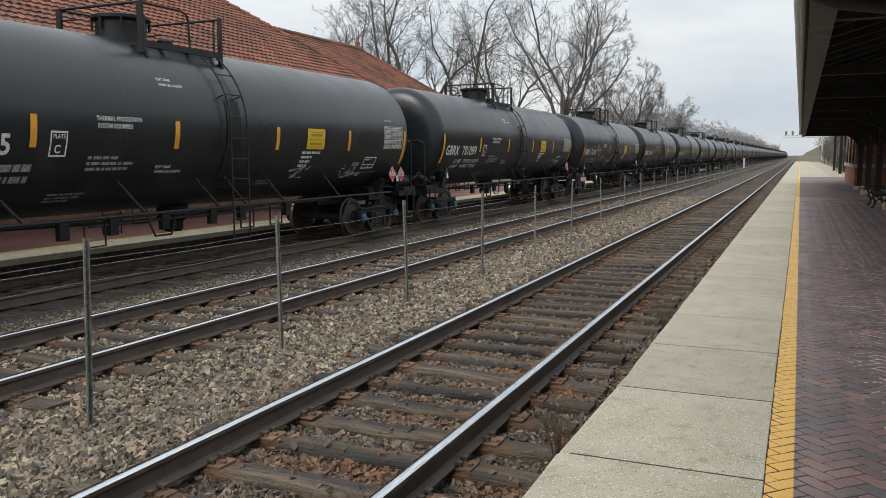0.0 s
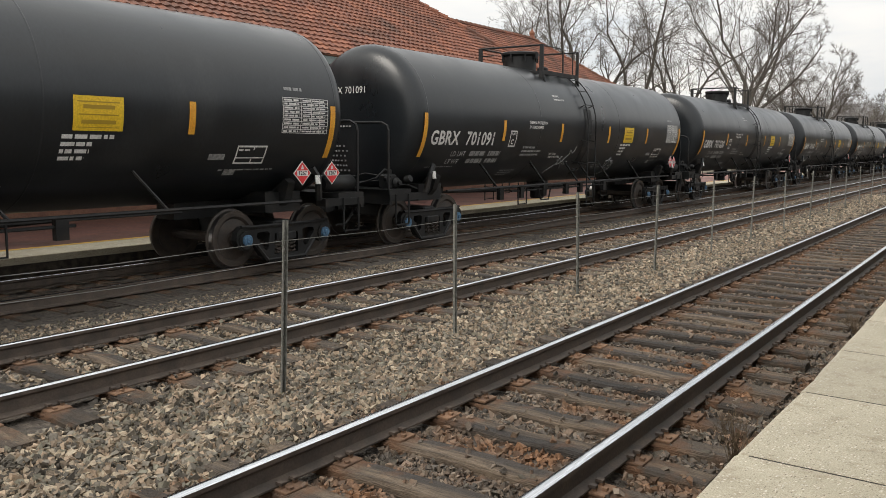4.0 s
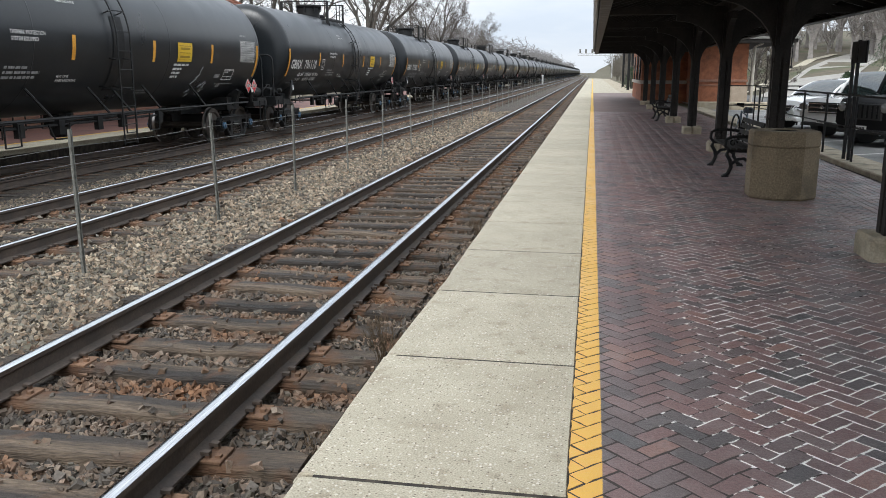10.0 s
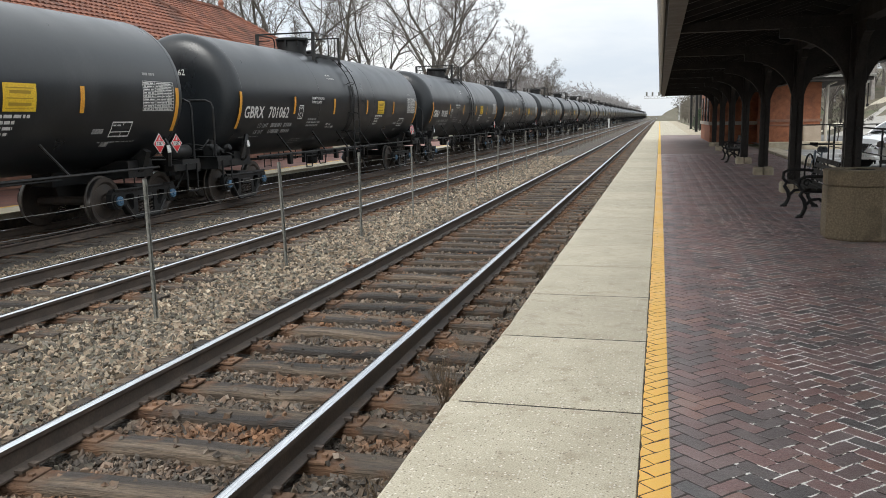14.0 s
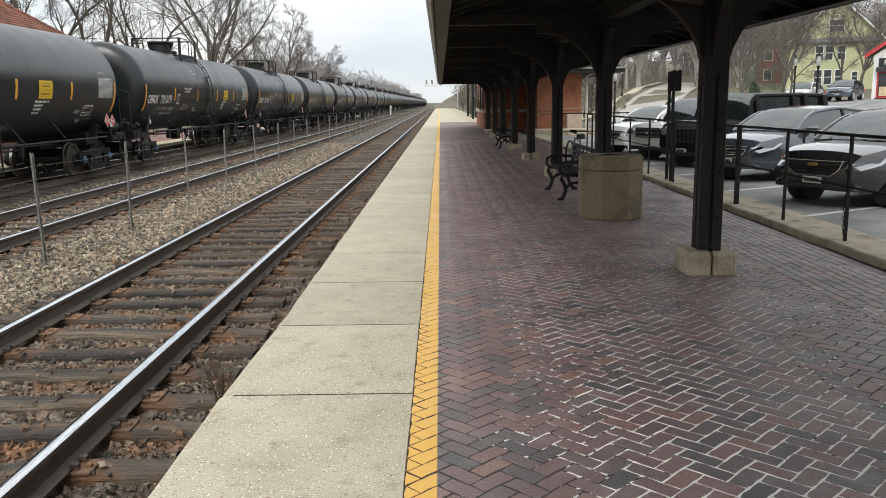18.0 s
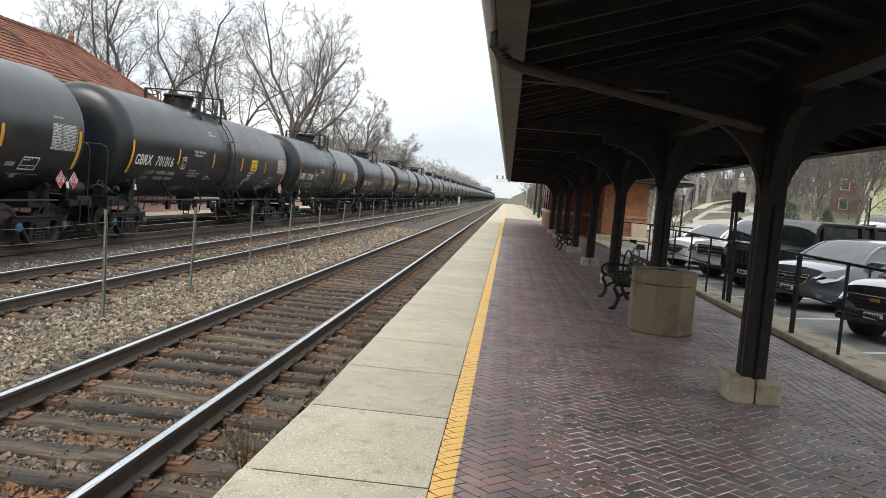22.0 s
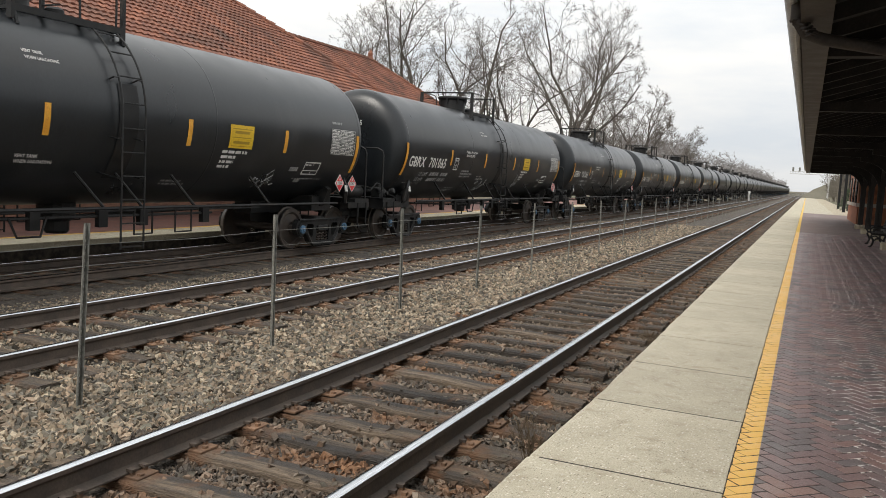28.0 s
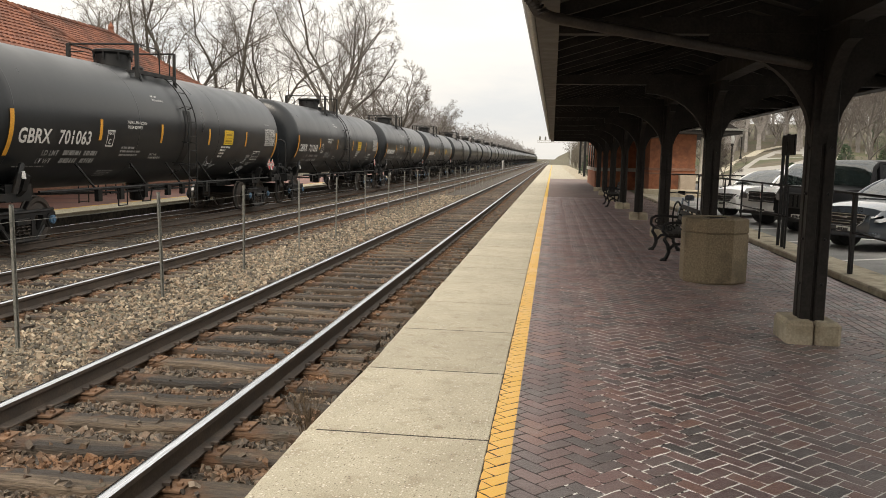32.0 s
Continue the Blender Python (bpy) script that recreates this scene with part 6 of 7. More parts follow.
for i, (x, y) in enumerate(((4.1, 80), (3.6, 86), (4.3, 94), (3.7, 104))):
    pole_ = thing("light_pole", "tall black steel light pole beside the platform", "light pole", "platform light poles", pose(x, y, -0.63))
    part("shaft", Shape().lathe([(0.22, 0), (0.22, 0.5), (0.14, 0.6), (0.12, 6.4), (0.03, 6.5)], 12), M_BLACKIRON, pole_, smooth=35)
    part("arm", Shape().tube([(0, 0, 6.3), (-0.5, 0, 6.6), (-1.0, 0, 6.6)], 0.05, 8), M_BLACKIRON, pole_, smooth=50)
    part("lamp_head", Shape().box(-1.5, -0.9, -0.16, 0.16, 6.52, 6.66, b=0.03), M_BLACKIRON, pole_)
lamp = lamp_post()
lamp.matrix_basis = pose(24.4, 56.5, lot_z(24.4, 56.5))
for x, y in ((21.2, 46.0), (11.2, 52.0), (10.6, 66.0), (18.0, 92.0), (25.0, 113.0)):
    copy_thing(lamp, pose(x, y, lot_z(x, y)))

# white marker post and the signal bridge far down the line
mk = thing("marker_post", "white railway marker post between the tracks", "marker post", at=pose(-8.7, 149, -0.5))
part("post", Shape().box(-0.14, 0.14, -0.14, 0.14, 0, 1.5, b=0.03), plain("white_enamel", (0.7, 0.7, 0.68), 0.5), mk)
part("cap", Shape().box(-0.2, 0.2, -0.2, 0.2, 1.5, 1.7, b=0.04), bpy.data.materials["white_enamel"], mk)
br = thing("signal_bridge", "pale grey cantilever signal bridge far along the line", "signal bridge", at=pose(0, 300, -0.4))
M_PALE = surface("pale_grey_steel", (0.42, 0.42, 0.42), (0.52, 0.52, 0.51), 3, (0.5, 0.7), 0.1, 20)
s = Shape()
for i in range(9):
    x = -5.4 + 12 * i / 8
    s.tube([(x, 0, 7.9), (x, 0, 8.7)], 0.06, 4)
    if i < 8:
        s.tube([(x, 0, 7.9), (x + 1.5, 0, 8.7)], 0.05, 4)
for z in (7.9, 8.7):
    s.box(-5.4, 6.6, -0.08, 0.08, z - 0.08, z + 0.08)
part("truss", s, M_PALE, br)
part("mast", Shape().box(6.35, 6.85, -0.25, 0.25, -0.5, 8.8), M_PALE, br)
for x in (-4.6, -2.6, -0.4, 1.8, 4.2):
    part("signal_head", Shape().box(x - 0.3, x + 0.3, -0.15, 0.15, 8.8, 10.1, b=0.1), M_GALV, br, "grey signal head")


# ---- kerb, railing, parking lot ----
kerb = tagged(thing("kerb_wall", "low worn concrete kerb between the paving and the parking lot", "kerb"), kind="structure")
part("kerb", Shape().box(4.5, 4.86, -12, 40, -0.35, 0.09, b=0.02), M_CONC_OLD, kerb, "worn concrete kerb with the railing")
part("kerb_step", Shape().box(4.864, 5.22, -12, 40, -0.35, 0.07, b=0.02), M_CONC_OLD, kerb, "lower concrete kerb step")
M_ASPHALT = surface("parking_asphalt", (0.17, 0.168, 0.16), (0.25, 0.245, 0.235), 1.6, (0.6, 0.85), 0.6, 60, space="World", stain=(0.10, 0.10, 0.098), stain_scale=0.7, stain_at=(0.48, 0.72), grain=(0.7, 1.3))
lot = Shape()
lx = [5.2, 7, 10, 13, 16, 19, 22, 25, 28, 31, 34, 40, 60, 90]
ly = [-20, 0, 10, 18, 22, 26, 30, 34, 38, 42, 46, 50, 54, 60, 66]
lot.add([(x, y, lot_z(x, y)) for y in ly for x in lx], [(j * len(lx) + i, j * len(lx) + i + 1, (j + 1) * len(lx) + i + 1, (j + 1) * len(lx) + i) for j in range(len(ly) - 1) for i in range(len(lx) - 1)])
tagged(part("parking_lot", lot, M_ASPHALT, smooth=60), "grey asphalt parking lot with painted stall lines", "parking lot", kind="structure")
road = Shape()
pts = [(14.5, 60), (16.5, 68), (19.5, 78.5), (24, 93), (29.5, 109), (37, 130), (48, 160)]
road.add([(x + o, y, lot_z(x + o, y) + 0.02) for x, y in pts for o in (-3.5, 3.5)], [(2 * i, 2 * i + 1, 2 * i + 3, 2 * i + 2) for i in range(len(pts) - 1)])
tagged(part("street", road, surface("pale_street", (0.30, 0.28, 0.25), (0.38, 0.36, 0.32), 1, (0.8, 0.95), 0.3, 40, space="World"), smooth=60), "pale concrete street climbing away", "street", kind="structure")
for o in (-6.2, 5.2):
    sw = Shape()
    sw.add([(x + o + d, y, lot_z(x + o, y) + 0.08) for x, y in pts for d in (0, 1.3)], [(2 * i, 2 * i + 1, 2 * i + 3, 2 * i + 2) for i in range(len(pts) - 1)])
    tagged(part("sidewalk", sw, M_CONCRETE), "pale concrete sidewalk beside the street", "sidewalk", kind="structure")
HEAD = math.degrees(math.atan2(0.50, 0.87))     # stalls lie askew to the kerb
M_LINE = surface("stall_paint", (0.55, 0.54, 0.50), (0.66, 0.65, 0.61), 8, (0.6, 0.8), 0.1, 50, space="World")
for k in range(-2, 8):
    y0 = 11.4 + 3.35 * k
    d = Vector((0.87, 0.50, 0))
    p = Vector((5.5, y0, 0))
    s = Shape()
    w = Vector((-0.5, 0.87, 0)) * 0.06
    a, b = p, p + d * 5.2
    s.add([(*(v + o).xy, lot_z(v.x, v.y) + 0.005) for v, o in ((a, w), (a, -w), (b, -w), (b, w))], [(0, 1, 2, 3)])
    tagged(part("stall_line", s, M_LINE), "white painted parking stall line", "stall line", "stall lines", kind="structure")

rail = thing("railing", "black steel pipe railing with two rails on the kerb", "railing")
RX, RZ = 4.66, 0.09
ry = [-6.8 + 1.71 * i for i in range(8)] + [6.88, 8.59, 10.25, 11.98, 13.7, 15.4, 17.3, 19.1, 21.0, 22.9, 24.8]
for y in ry:
    wide = y == 11.98
    h = 1.16
    part("post", Shape().box(RX - (0.018 if not wide else 0.026), RX + (0.018 if not wide else 0.026), y - (0.016 if not wide else 0.045), y + (0.016 if not wide else 0.045), RZ - 0.02, RZ + h, b=0.004), M_BLACKIRON, rail)
for y0, y1 in zip(ry, ry[1:]):
    part("top_rail", Shape().box(RX - 0.028, RX + 0.028, y0, y1 - 0.002, RZ + 1.15, RZ + 1.185, b=0.006), M_BLACKIRON, rail)
    part("mid_rail", Shape().tube([(RX, y0, RZ + 0.60), (RX, y1, RZ + 0.60)], 0.014, 6), M_BLACKIRON, rail)
chain = Shape()
for k in range(9):
    chain.tube([(RX - 0.05 + 0.022 * math.cos(a) * (1 if k % 2 else 0.2), 8.53 + 0.022 * math.cos(a) * (0.2 if k % 2 else 1), 0.2 + 0.05 * k + 0.035 * math.sin(a)) for a in [2 * math.pi * i / 8 for i in range(9)]], 0.006, 4)
tagged(part("chain", chain, M_BLACKIRON), "short black chain hanging from a railing post", "chain")
# the railing that turns to the station's steps
rail2 = thing("step_railing", "black steel railing beside the station steps", "railing")
for x in (4.2, 5.4, 6.6, 7.8):
    part("post", Shape().box(x - 0.025, x + 0.025, 27.98, 28.02, 0.0, 1.25), M_BLACKIRON, rail2)
for z in (0.6, 1.22):
    part("rail", Shape().box(4.2, 7.8, 27.98, 28.02, z, z + 0.035), M_BLACKIRON, rail2)
tagged(part("low_wall", Shape().box(4.6, 9.0, 40.0, 40.5, -0.1, 0.32, b=0.03), M_CONC_OLD), "low concrete wall beside the station steps", "wall", kind="structure")

sign = thing("platform_sign", "dark sign panel seen from behind on two thin posts", "sign", at=pose(4.66, 15.75, 0.1))
for y in (-0.16, 0.12):
    part("post", Shape().box(-0.025, 0.025, y - 0.025, y + 0.025, 0, 2.12 if y < 0 else 1.85), M_BLACKIRON, sign)
part("panel", Shape().box(-0.02, 0.02, -0.62, 0.2, 1.72, 2.1, b=0.01), M_BLACKIRON, sign, "black sign panel")

# ---- parked cars ----
M_TYRE = surface("tyre_rubber", (0.015, 0.015, 0.015), (0.025, 0.025, 0.025), 12, (0.7, 0.9), 0.2, 60)
M_ALLOY = plain("silver_wheel", (0.62, 0.63, 0.64), 0.35, 0.5)
M_CARGLASS = glass_dark("car_glass", (0.012, 0.018, 0.018), 0.02)
M_CARGLASS.node_tree.nodes["Principled BSDF"].inputs["IOR"].default_value = 2.3
M_TINTED = glass_dark("tinted_glass", (0.008, 0.009, 0.009))
M_TINTED.node_tree.nodes["Principled BSDF"].inputs["IOR"].default_value = 1.3
M_CHROME = plain("chrome", (0.75, 0.75, 0.76), 0.12, 1.0)
M_LAMPGLASS = plain("headlamp_glass", (0.26, 0.265, 0.27), 0.1, 0.5, 1.0)
M_AMBER = plain("amber_lens", (0.55, 0.16, 0.03), 0.25)
M_BLACKPLASTIC = plain("black_plastic", (0.010, 0.010, 0.010), 0.6)


def loft(s, rings, mat=0, closed=False, cap=True):
    n = len(rings[0])
    vs = [p for r_ in rings for p in r_]
    m = n if closed else n - 1
    s.add(vs, [(i * n + k, i * n + (k + 1) % n, (i + 1) * n + (k + 1) % n, (i + 1) * n + k) for i in range(len(rings) - 1) for k in range(m)], mat)
    if cap:
        s.add(rings[0], [tuple(range(n - 1, -1, -1))], mat), s.add(rings[-1], [tuple(range(n))], mat)


def car(label, paint, kind, at):
    """kind: (length, half width, hood height, belt height, roof height, windscreen foot, roof front, roof rear, rear glass foot, boxy)."""
    L, W, HH, BELT, ROOF, XW, XR0, XR1, XB, boxy = kind
    c = thing("parked_car", label, "car", "parked cars", at)
    ax0, ax1, wr = 0.92, L - 1.0, 0.33 + (0.05 if boxy else 0)
    # body: rings from nose (x = 0) to tail
    st = []
    for i in range(25):
        x = L * i / 24
        nose, tail = min(1.0, x / 0.7), min(1.0, (L - x) / 0.6)
        e = 1 - (1 - nose) ** 2.2 * (0.14 if boxy else 0.34) - (1 - tail) ** 2.2 * (0.08 if boxy else 0.22)
        if x < XW:
            top = HH - (0.19 if not boxy else 0.06) * (1 - x / XW) ** 2.0
        elif x > XB:
            top = BELT + 0.02
        else:
            top = BELT
        if x < 0.04:
            top -= 0.16
        low = 0.22 + (0.12 if boxy else 0) + 0.06 * (1 - nose) + 0.08 * (1 - tail)
        w = W * e
        pts_ = []
        for y, z in ((0.86, low), (0.965, low + 0.12), (1.0, 0.52), (0.99, 0.68), (0.955 if not boxy else 0.985, top - 0.10), (0.90 if not boxy else 0.96, top - 0.02), (0.70, top + 0.012), (0.35, top + 0.03), (0, top + 0.036)):
            pts_.append((w * y, min(z, top + 0.04)))
        st.append([(x, y, z) for y, z in pts_] + [(x, -y, z) for y, z in reversed(pts_[:-1])])
    s = Shape()
    loft(s, st)
    body = part("body", s, paint, c, smooth=32)
    # wheel arches and wheels; flat black discs paint the shade of arch openings and spoke gaps
    for x in (ax0, ax1):
        for sy in (-1, 1):
            yy = sy * (W - 0.01)
            part("wheel_arch", Shape().lathe([(0, -0.26), (wr + 0.045, -0.26), (wr + 0.045, 0.012), (0, 0.012)], 24, at=pose(x, yy, wr + 0.02, 90 if sy < 0 else -90, 0, 0)), M_BLACKPLASTIC, c)
            w = part("wheel", Shape().lathe([(wr - 0.12, -0.2), (wr - 0.02, -0.2), (wr, -0.17), (wr, 0.02), (wr - 0.03, 0.045), (wr - 0.11, 0.045), (wr - 0.12, 0.0)], 30, at=pose(x, yy, wr, 90 if sy < 0 else -90, 0, 0)), M_TYRE, c, "black tyre on a silver rim", smooth=35)
            part("wheel_well", Shape().lathe([(wr - 0.11, 0.012), (0.0, 0.012)], 20, at=pose(x, yy, wr, 90 if sy < 0 else -90, 0, 0), caps=False), M_BLACKPLASTIC, w, "black disc painted as the shaded gap behind the spokes")
            rim = Shape().lathe([(wr - 0.085, 0.046), (wr - 0.095, 0.05), (wr - 0.12, 0.04), (wr - 0.125, 0.021)], 30, caps=False)
            for k in range(10):
                rim.extrude([(0.03, -0.030), (wr - 0.115, -0.034), (wr - 0.115, 0.034), (0.03, 0.030)], 0.02, 0.036, at=pose(0, 0, 0, 0, 0, 36 * k), axis="z")
            rim.lathe([(0.06, 0.02), (0.05, 0.042), (0, 0.044)], 14)
            part("rim", rim, M_ALLOY, w, "silver spoked rim", at=pose(x, yy, wr, 90 if sy < 0 else -90, 0, 0), smooth=30)
    # greenhouse: stations from the windscreen's foot over the roof to the rear glass
    wb, wt = W * (0.90 if not boxy else 0.95), W * (0.70 if not boxy else 0.86)
    bulge = 0.045 if not boxy else 0.02
    mid = (XR0 + XR1) / 2 + 0.1

    def crown(x):
        if x < XR0:
            f = (x - XW) / (XR0 - XW)
        elif x > XR1:
            f = (XB - x) / (XB - XR1)
        else:
            return ROOF + bulge * math.sin(math.pi * (x - XR0) / (XR1 - XR0))
        return BELT + (ROOF - BELT) * math.sin(max(0.0, f) * math.pi / 2) ** (0.95 if boxy else 0.85)

    def ring(x):
        z = crown(x)
        f = (z - BELT) / (ROOF - BELT)
        wide, bow = wb + (wt - wb) * min(1, f), 0.10 * (1 if x < XR0 else 0.6) * (0.4 if boxy else 1)
        shift = -bow if x <= XR0 + 0.01 else bow if x >= XR1 - 0.01 else 0
        side = [(x, wb + (wide - wb) * u ** 1.3, BELT + (z - BELT) * u) for u in (0, 0.35, 0.7, 0.93)]
        top = [(x + shift * (1 - v * v), wide * v, z + (0.035 if not boxy else 0.02) * (1 - v * v) - (0.012 if v > 0.95 else 0)) for v in (0.94, 0.7, 0.35, 0)]
        half_ = side + top
        return half_ + [(px, -py, pz) for px, py, pz in reversed(half_[:-1])]
    cuts = {"windscreen": [XW + (XR0 - XW) * k / 6 for k in range(7)], "roof": [XR0 + (XR1 - XR0) * k / 8 for k in range(9)], "rear_window": [XR1 + (XB - XR1) * k / 6 for k in range(7)]}
    for nm, xs_ in cuts.items():
        rings = [ring(x) for x in xs_]
        for lo, hi, kind_ in ((0, 3, "side_glass"), (3, 11, nm), (11, 14, "side_glass")):
            s = Shape()
            loft(s, [r_[lo:hi + 1] for r_ in rings], cap=False)
            part(kind_, s, paint if kind_ == "roof" else M_TINTED if boxy and kind_ == "side_glass" else M_CARGLASS, c, {"side_glass": "tinted side window", "windscreen": "glass windscreen"}.get(kind_, ""), smooth=60)
    for sy in (-1, 1):
        arc = [ring(XW + (XB - XW) * k / 20)[3] for k in range(21)]
        part("roof_rail", Shape().tube([(x, sy * (y + 0.006), z) for x, y, z in arc], 0.035 if not boxy else 0.05, 6), paint, c, smooth=50)
        part("belt_trim", Shape().tube([(XW + 0.15, sy * (wb + 0.012), BELT + 0.012), (XB - 0.1, sy * (wb + 0.012), BELT + 0.012)], 0.012, 5), M_BLACKPLASTIC if boxy else M_CHROME, c, "" if boxy else "bright window trim")
        for x, hw in ((mid, 0.035),) + (((XR0 + 0.03, 0.07), (mid, 0.08), (XR1 - 0.75, 0.10), (XR1 + 0.02, 0.12)) if boxy else ((XR1 + 0.28, 0.03),)):
            r_ = ring(x)
            part("pillar", Shape().tube([(px, sy * (py + 0.004), pz) for px, py, pz in r_[0:4]], hw, 4), paint if boxy else M_BLACKPLASTIC, c)
        part("mirror", Shape().box(XW + 0.25, XW + 0.42, min(sy * wb, sy * (wb + 0.24)), max(sy * wb, sy * (wb + 0.24)), BELT - 0.02, BELT + 0.13, b=0.04), paint, c, "door mirror")
        for x in ((XW + mid) / 2 + 0.45, (mid + XB) / 2 + 0.15):
            part("door_handle", Shape().box(x, x + 0.2, min(sy * W * 0.985, sy * (W + 0.02)), max(sy * W * 0.985, sy * (W + 0.02)), BELT - 0.19, BELT - 0.155, b=0.008), paint, c)
        for x in (XW + 0.15, mid, XB - 0.35):
            part("door_seam", Shape().box(x - 0.004, x + 0.004, min(sy * W * 0.95, sy * (W + 0.002)), max(sy * W * 0.95, sy * (W + 0.002)), 0.34, BELT - 0.03), M_BLACKPLASTIC, c)
    part("dash", Shape().box(XW - 0.1, XB + 0.1, -W * 0.8, W * 0.8, 0.6, BELT - 0.04), M_BLACKPLASTIC, c)
    for x in (XW + 1.05, XW + 1.95):
        for y in (-0.36, 0.36):
            part("seat", Shape().box(x, x + 0.14, y - 0.24, y + 0.24, 0.6, BELT + 0.3, b=0.05), M_BLACKPLASTIC, c)
    # face
    slots = "off-road" in label
    if boxy and not slots:
        part("grille", Shape().box(-0.03, 0.05, -0.52, 0.52, 0.64, HH - 0.12, b=0.03), M_BLACKPLASTIC, c, "dark grille")
        for z in (0.66, 0.77, 0.87):
            part("grille_bar", Shape().box(-0.05, 0.0, -0.5, 0.5, z, z + 0.035, b=0.008), M_CHROME, c, "chrome grille bar")
        part("badge", Shape().lathe([(0.0, 0.0), (0.06, 0.0), (0.055, 0.015), (0, 0.018)], 16, at=pose(-0.05, 0, 0.80, 0, -90, 0)), M_CHROME, c, "round chrome badge")
    elif boxy:
        part("grille", Shape().box(-0.03, 0.05, -0.55, 0.55, 0.62, HH - 0.14, b=0.03), M_BLACKPLASTIC, c, "dark grille")
        for k in range(7):
            part("grille_bar", Shape().box(-0.04, 0.0, -0.45 + k * 0.14, -0.40 + k * 0.14, 0.66, HH - 0.18, b=0.01), paint, c)
    else:
        gr_ = [(-0.50, 0.735), (0.50, 0.735), (0.44, 0.60), (0.30, 0.50), (-0.30, 0.50), (-0.44, 0.60)]
        part("grille", Shape().add([(x_, y, z) for x_ in (-0.014, 0.16) for y, z in gr_], [(0, 1, 2, 3, 4, 5)] + [(i, (i + 1) % 6, 6 + (i + 1) % 6, 6 + i) for i in range(6)]), M_BLACKPLASTIC, c, "dark grille")
        part("grille_rim", Shape().tube([(-0.016, y, z) for y, z in gr_ + gr_[:1]], 0.011, 6), M_CHROME, c, "chrome grille rim")
        dark = "dark grey sedan" in label
        for z, hw in ((0.665, 0.46), (0.60, 0.42), (0.55, 0.35)):
            part("grille_bar", Shape().box(-0.03, 0.1, -hw, hw, z, z + (0.03 if z > 0.65 else 0.010), b=0.003), (paint if z > 0.65 else M_BLACKPLASTIC) if dark else M_CHROME, c, "" if dark else "chrome grille bar")
        part("lower_intake", Shape().box(0.0, 0.14, -0.55, 0.55, 0.28, 0.42, b=0.03), M_BLACKPLASTIC, c)
        part("badge", Shape().box(-0.05, -0.02, -0.085, 0.085, 0.65, 0.70, b=0.012), plain("gold_badge", (0.5, 0.36, 0.1), 0.3, 0.8) if dark else M_CHROME, c, "small gold badge" if dark else "small chrome badge")
    pl = part("number_plate", Shape().box(-0.04, -0.02, -0.16, 0.16, 0.38, 0.48), M_WHITE, c, "pale number plate")
    s = Shape()
    for k in range(6):
        s.box(-0.045, -0.04, -0.12 + k * 0.042, -0.09 + k * 0.042, 0.40, 0.455)
    part("plate_lettering", s, M_BLACKPLASTIC, pl, kind="stuff")
    part("bumper", Shape().box(-0.05 if boxy else -0.01, 0.2, -W * 0.78, W * 0.78, 0.3, 0.40, b=0.03), M_BLACKPLASTIC if boxy else paint, c)
    for sy in (-1, 1):
        if boxy and not slots:
            part("headlight", Shape().box(-0.02, 0.22, min(sy * W * 0.60, sy * W * 0.93), max(sy * W * 0.60, sy * W * 0.93), HH - 0.32, HH - 0.15, b=0.04), M_LAMPGLASS, c, "large clear headlight")
        elif boxy:
            part("headlight", Shape().lathe([(0.11, 0), (0.11, 0.05), (0.06, 0.075), (0, 0.08)], 18, at=pose(0.02, sy * W * 0.66, HH - 0.24, 0, -90, 0)), M_LAMPGLASS, c, "round headlight", smooth=40)
        else:
            s = Shape()
            v = [(0.015, 0.52, 0.60), (0.08, 0.74, 0.60), (0.36, 0.885, 0.68), (0.62, 0.89, 0.80), (0.30, 0.74, 0.775), (0.05, 0.54, 0.705)]
            s.add([(x, sy * y * W / 0.9, z) for x, y, z in v] + [(x + 0.12, sy * (y - 0.1) * W / 0.9, z - 0.01) for x, y, z in v], [(0, 1, 2, 3, 4, 5), (0, 6, 7, 1), (1, 7, 8, 2), (2, 8, 9, 3), (3, 9, 10, 4), (4, 10, 11, 5), (5, 11, 6, 0)])
            part("headlight", s, M_LAMPGLASS, c, "swept-back headlight")
            part("side_marker", Shape().box(0.58, 0.66, min(sy * (W - 0.02), sy * (W + 0.004)), max(sy * (W - 0.02), sy * (W + 0.004)), 0.5, 0.54), M_AMBER, c, "amber side marker")
        part("tail_light", Shape().box(L - 0.16, L + 0.005, min(sy * W * 0.7, sy * W * 0.95), max(sy * W * 0.7, sy * W * 0.95), 0.68, 0.84, b=0.02), M_RED, c)
        part("wiper", Shape().tube([(XW - 0.05, sy * 0.3 + 0.2, BELT + 0.03), (XW + 0.2, sy * 0.3 - 0.25, BELT + 0.16)], 0.012, 5), M_BLACKPLASTIC, c)
    return c


def paint(name, c, rough=0.22, metal=0.0):
    return surface(name, c, tuple(v * 1.08 for v in c), 3, (rough, rough + 0.05), 0.0, 40, metal=metal, coat=1.0, spec=0.5, grain=(0.97, 1.03))


def matt(name, c):
    return surface(name, c, tuple(v * 1.1 for v in c), 3, (0.3, 0.4), 0.0, 40, spec=0.12, grain=(0.97, 1.03))


SEDAN = (4.6, 0.9, 0.97, 0.99, 1.45, 1.12, 2.05, 3.25, 4.25, False)
JEEP = (4.5, 0.92, 1.14, 1.18, 1.80, 1.35, 1.62, 4.25, 4.42, True)
SUV = (4.8, 0.94, 1.04, 1.08, 1.70, 1.35, 1.95, 4.3, 4.8, True)


def stall(x, y, dz=0.0):
    """A car's pose with its nose at (x, y), facing the kerb askew."""
    return pose(x, y, lot_z(x, y) + dz, 0, 0, HEAD)


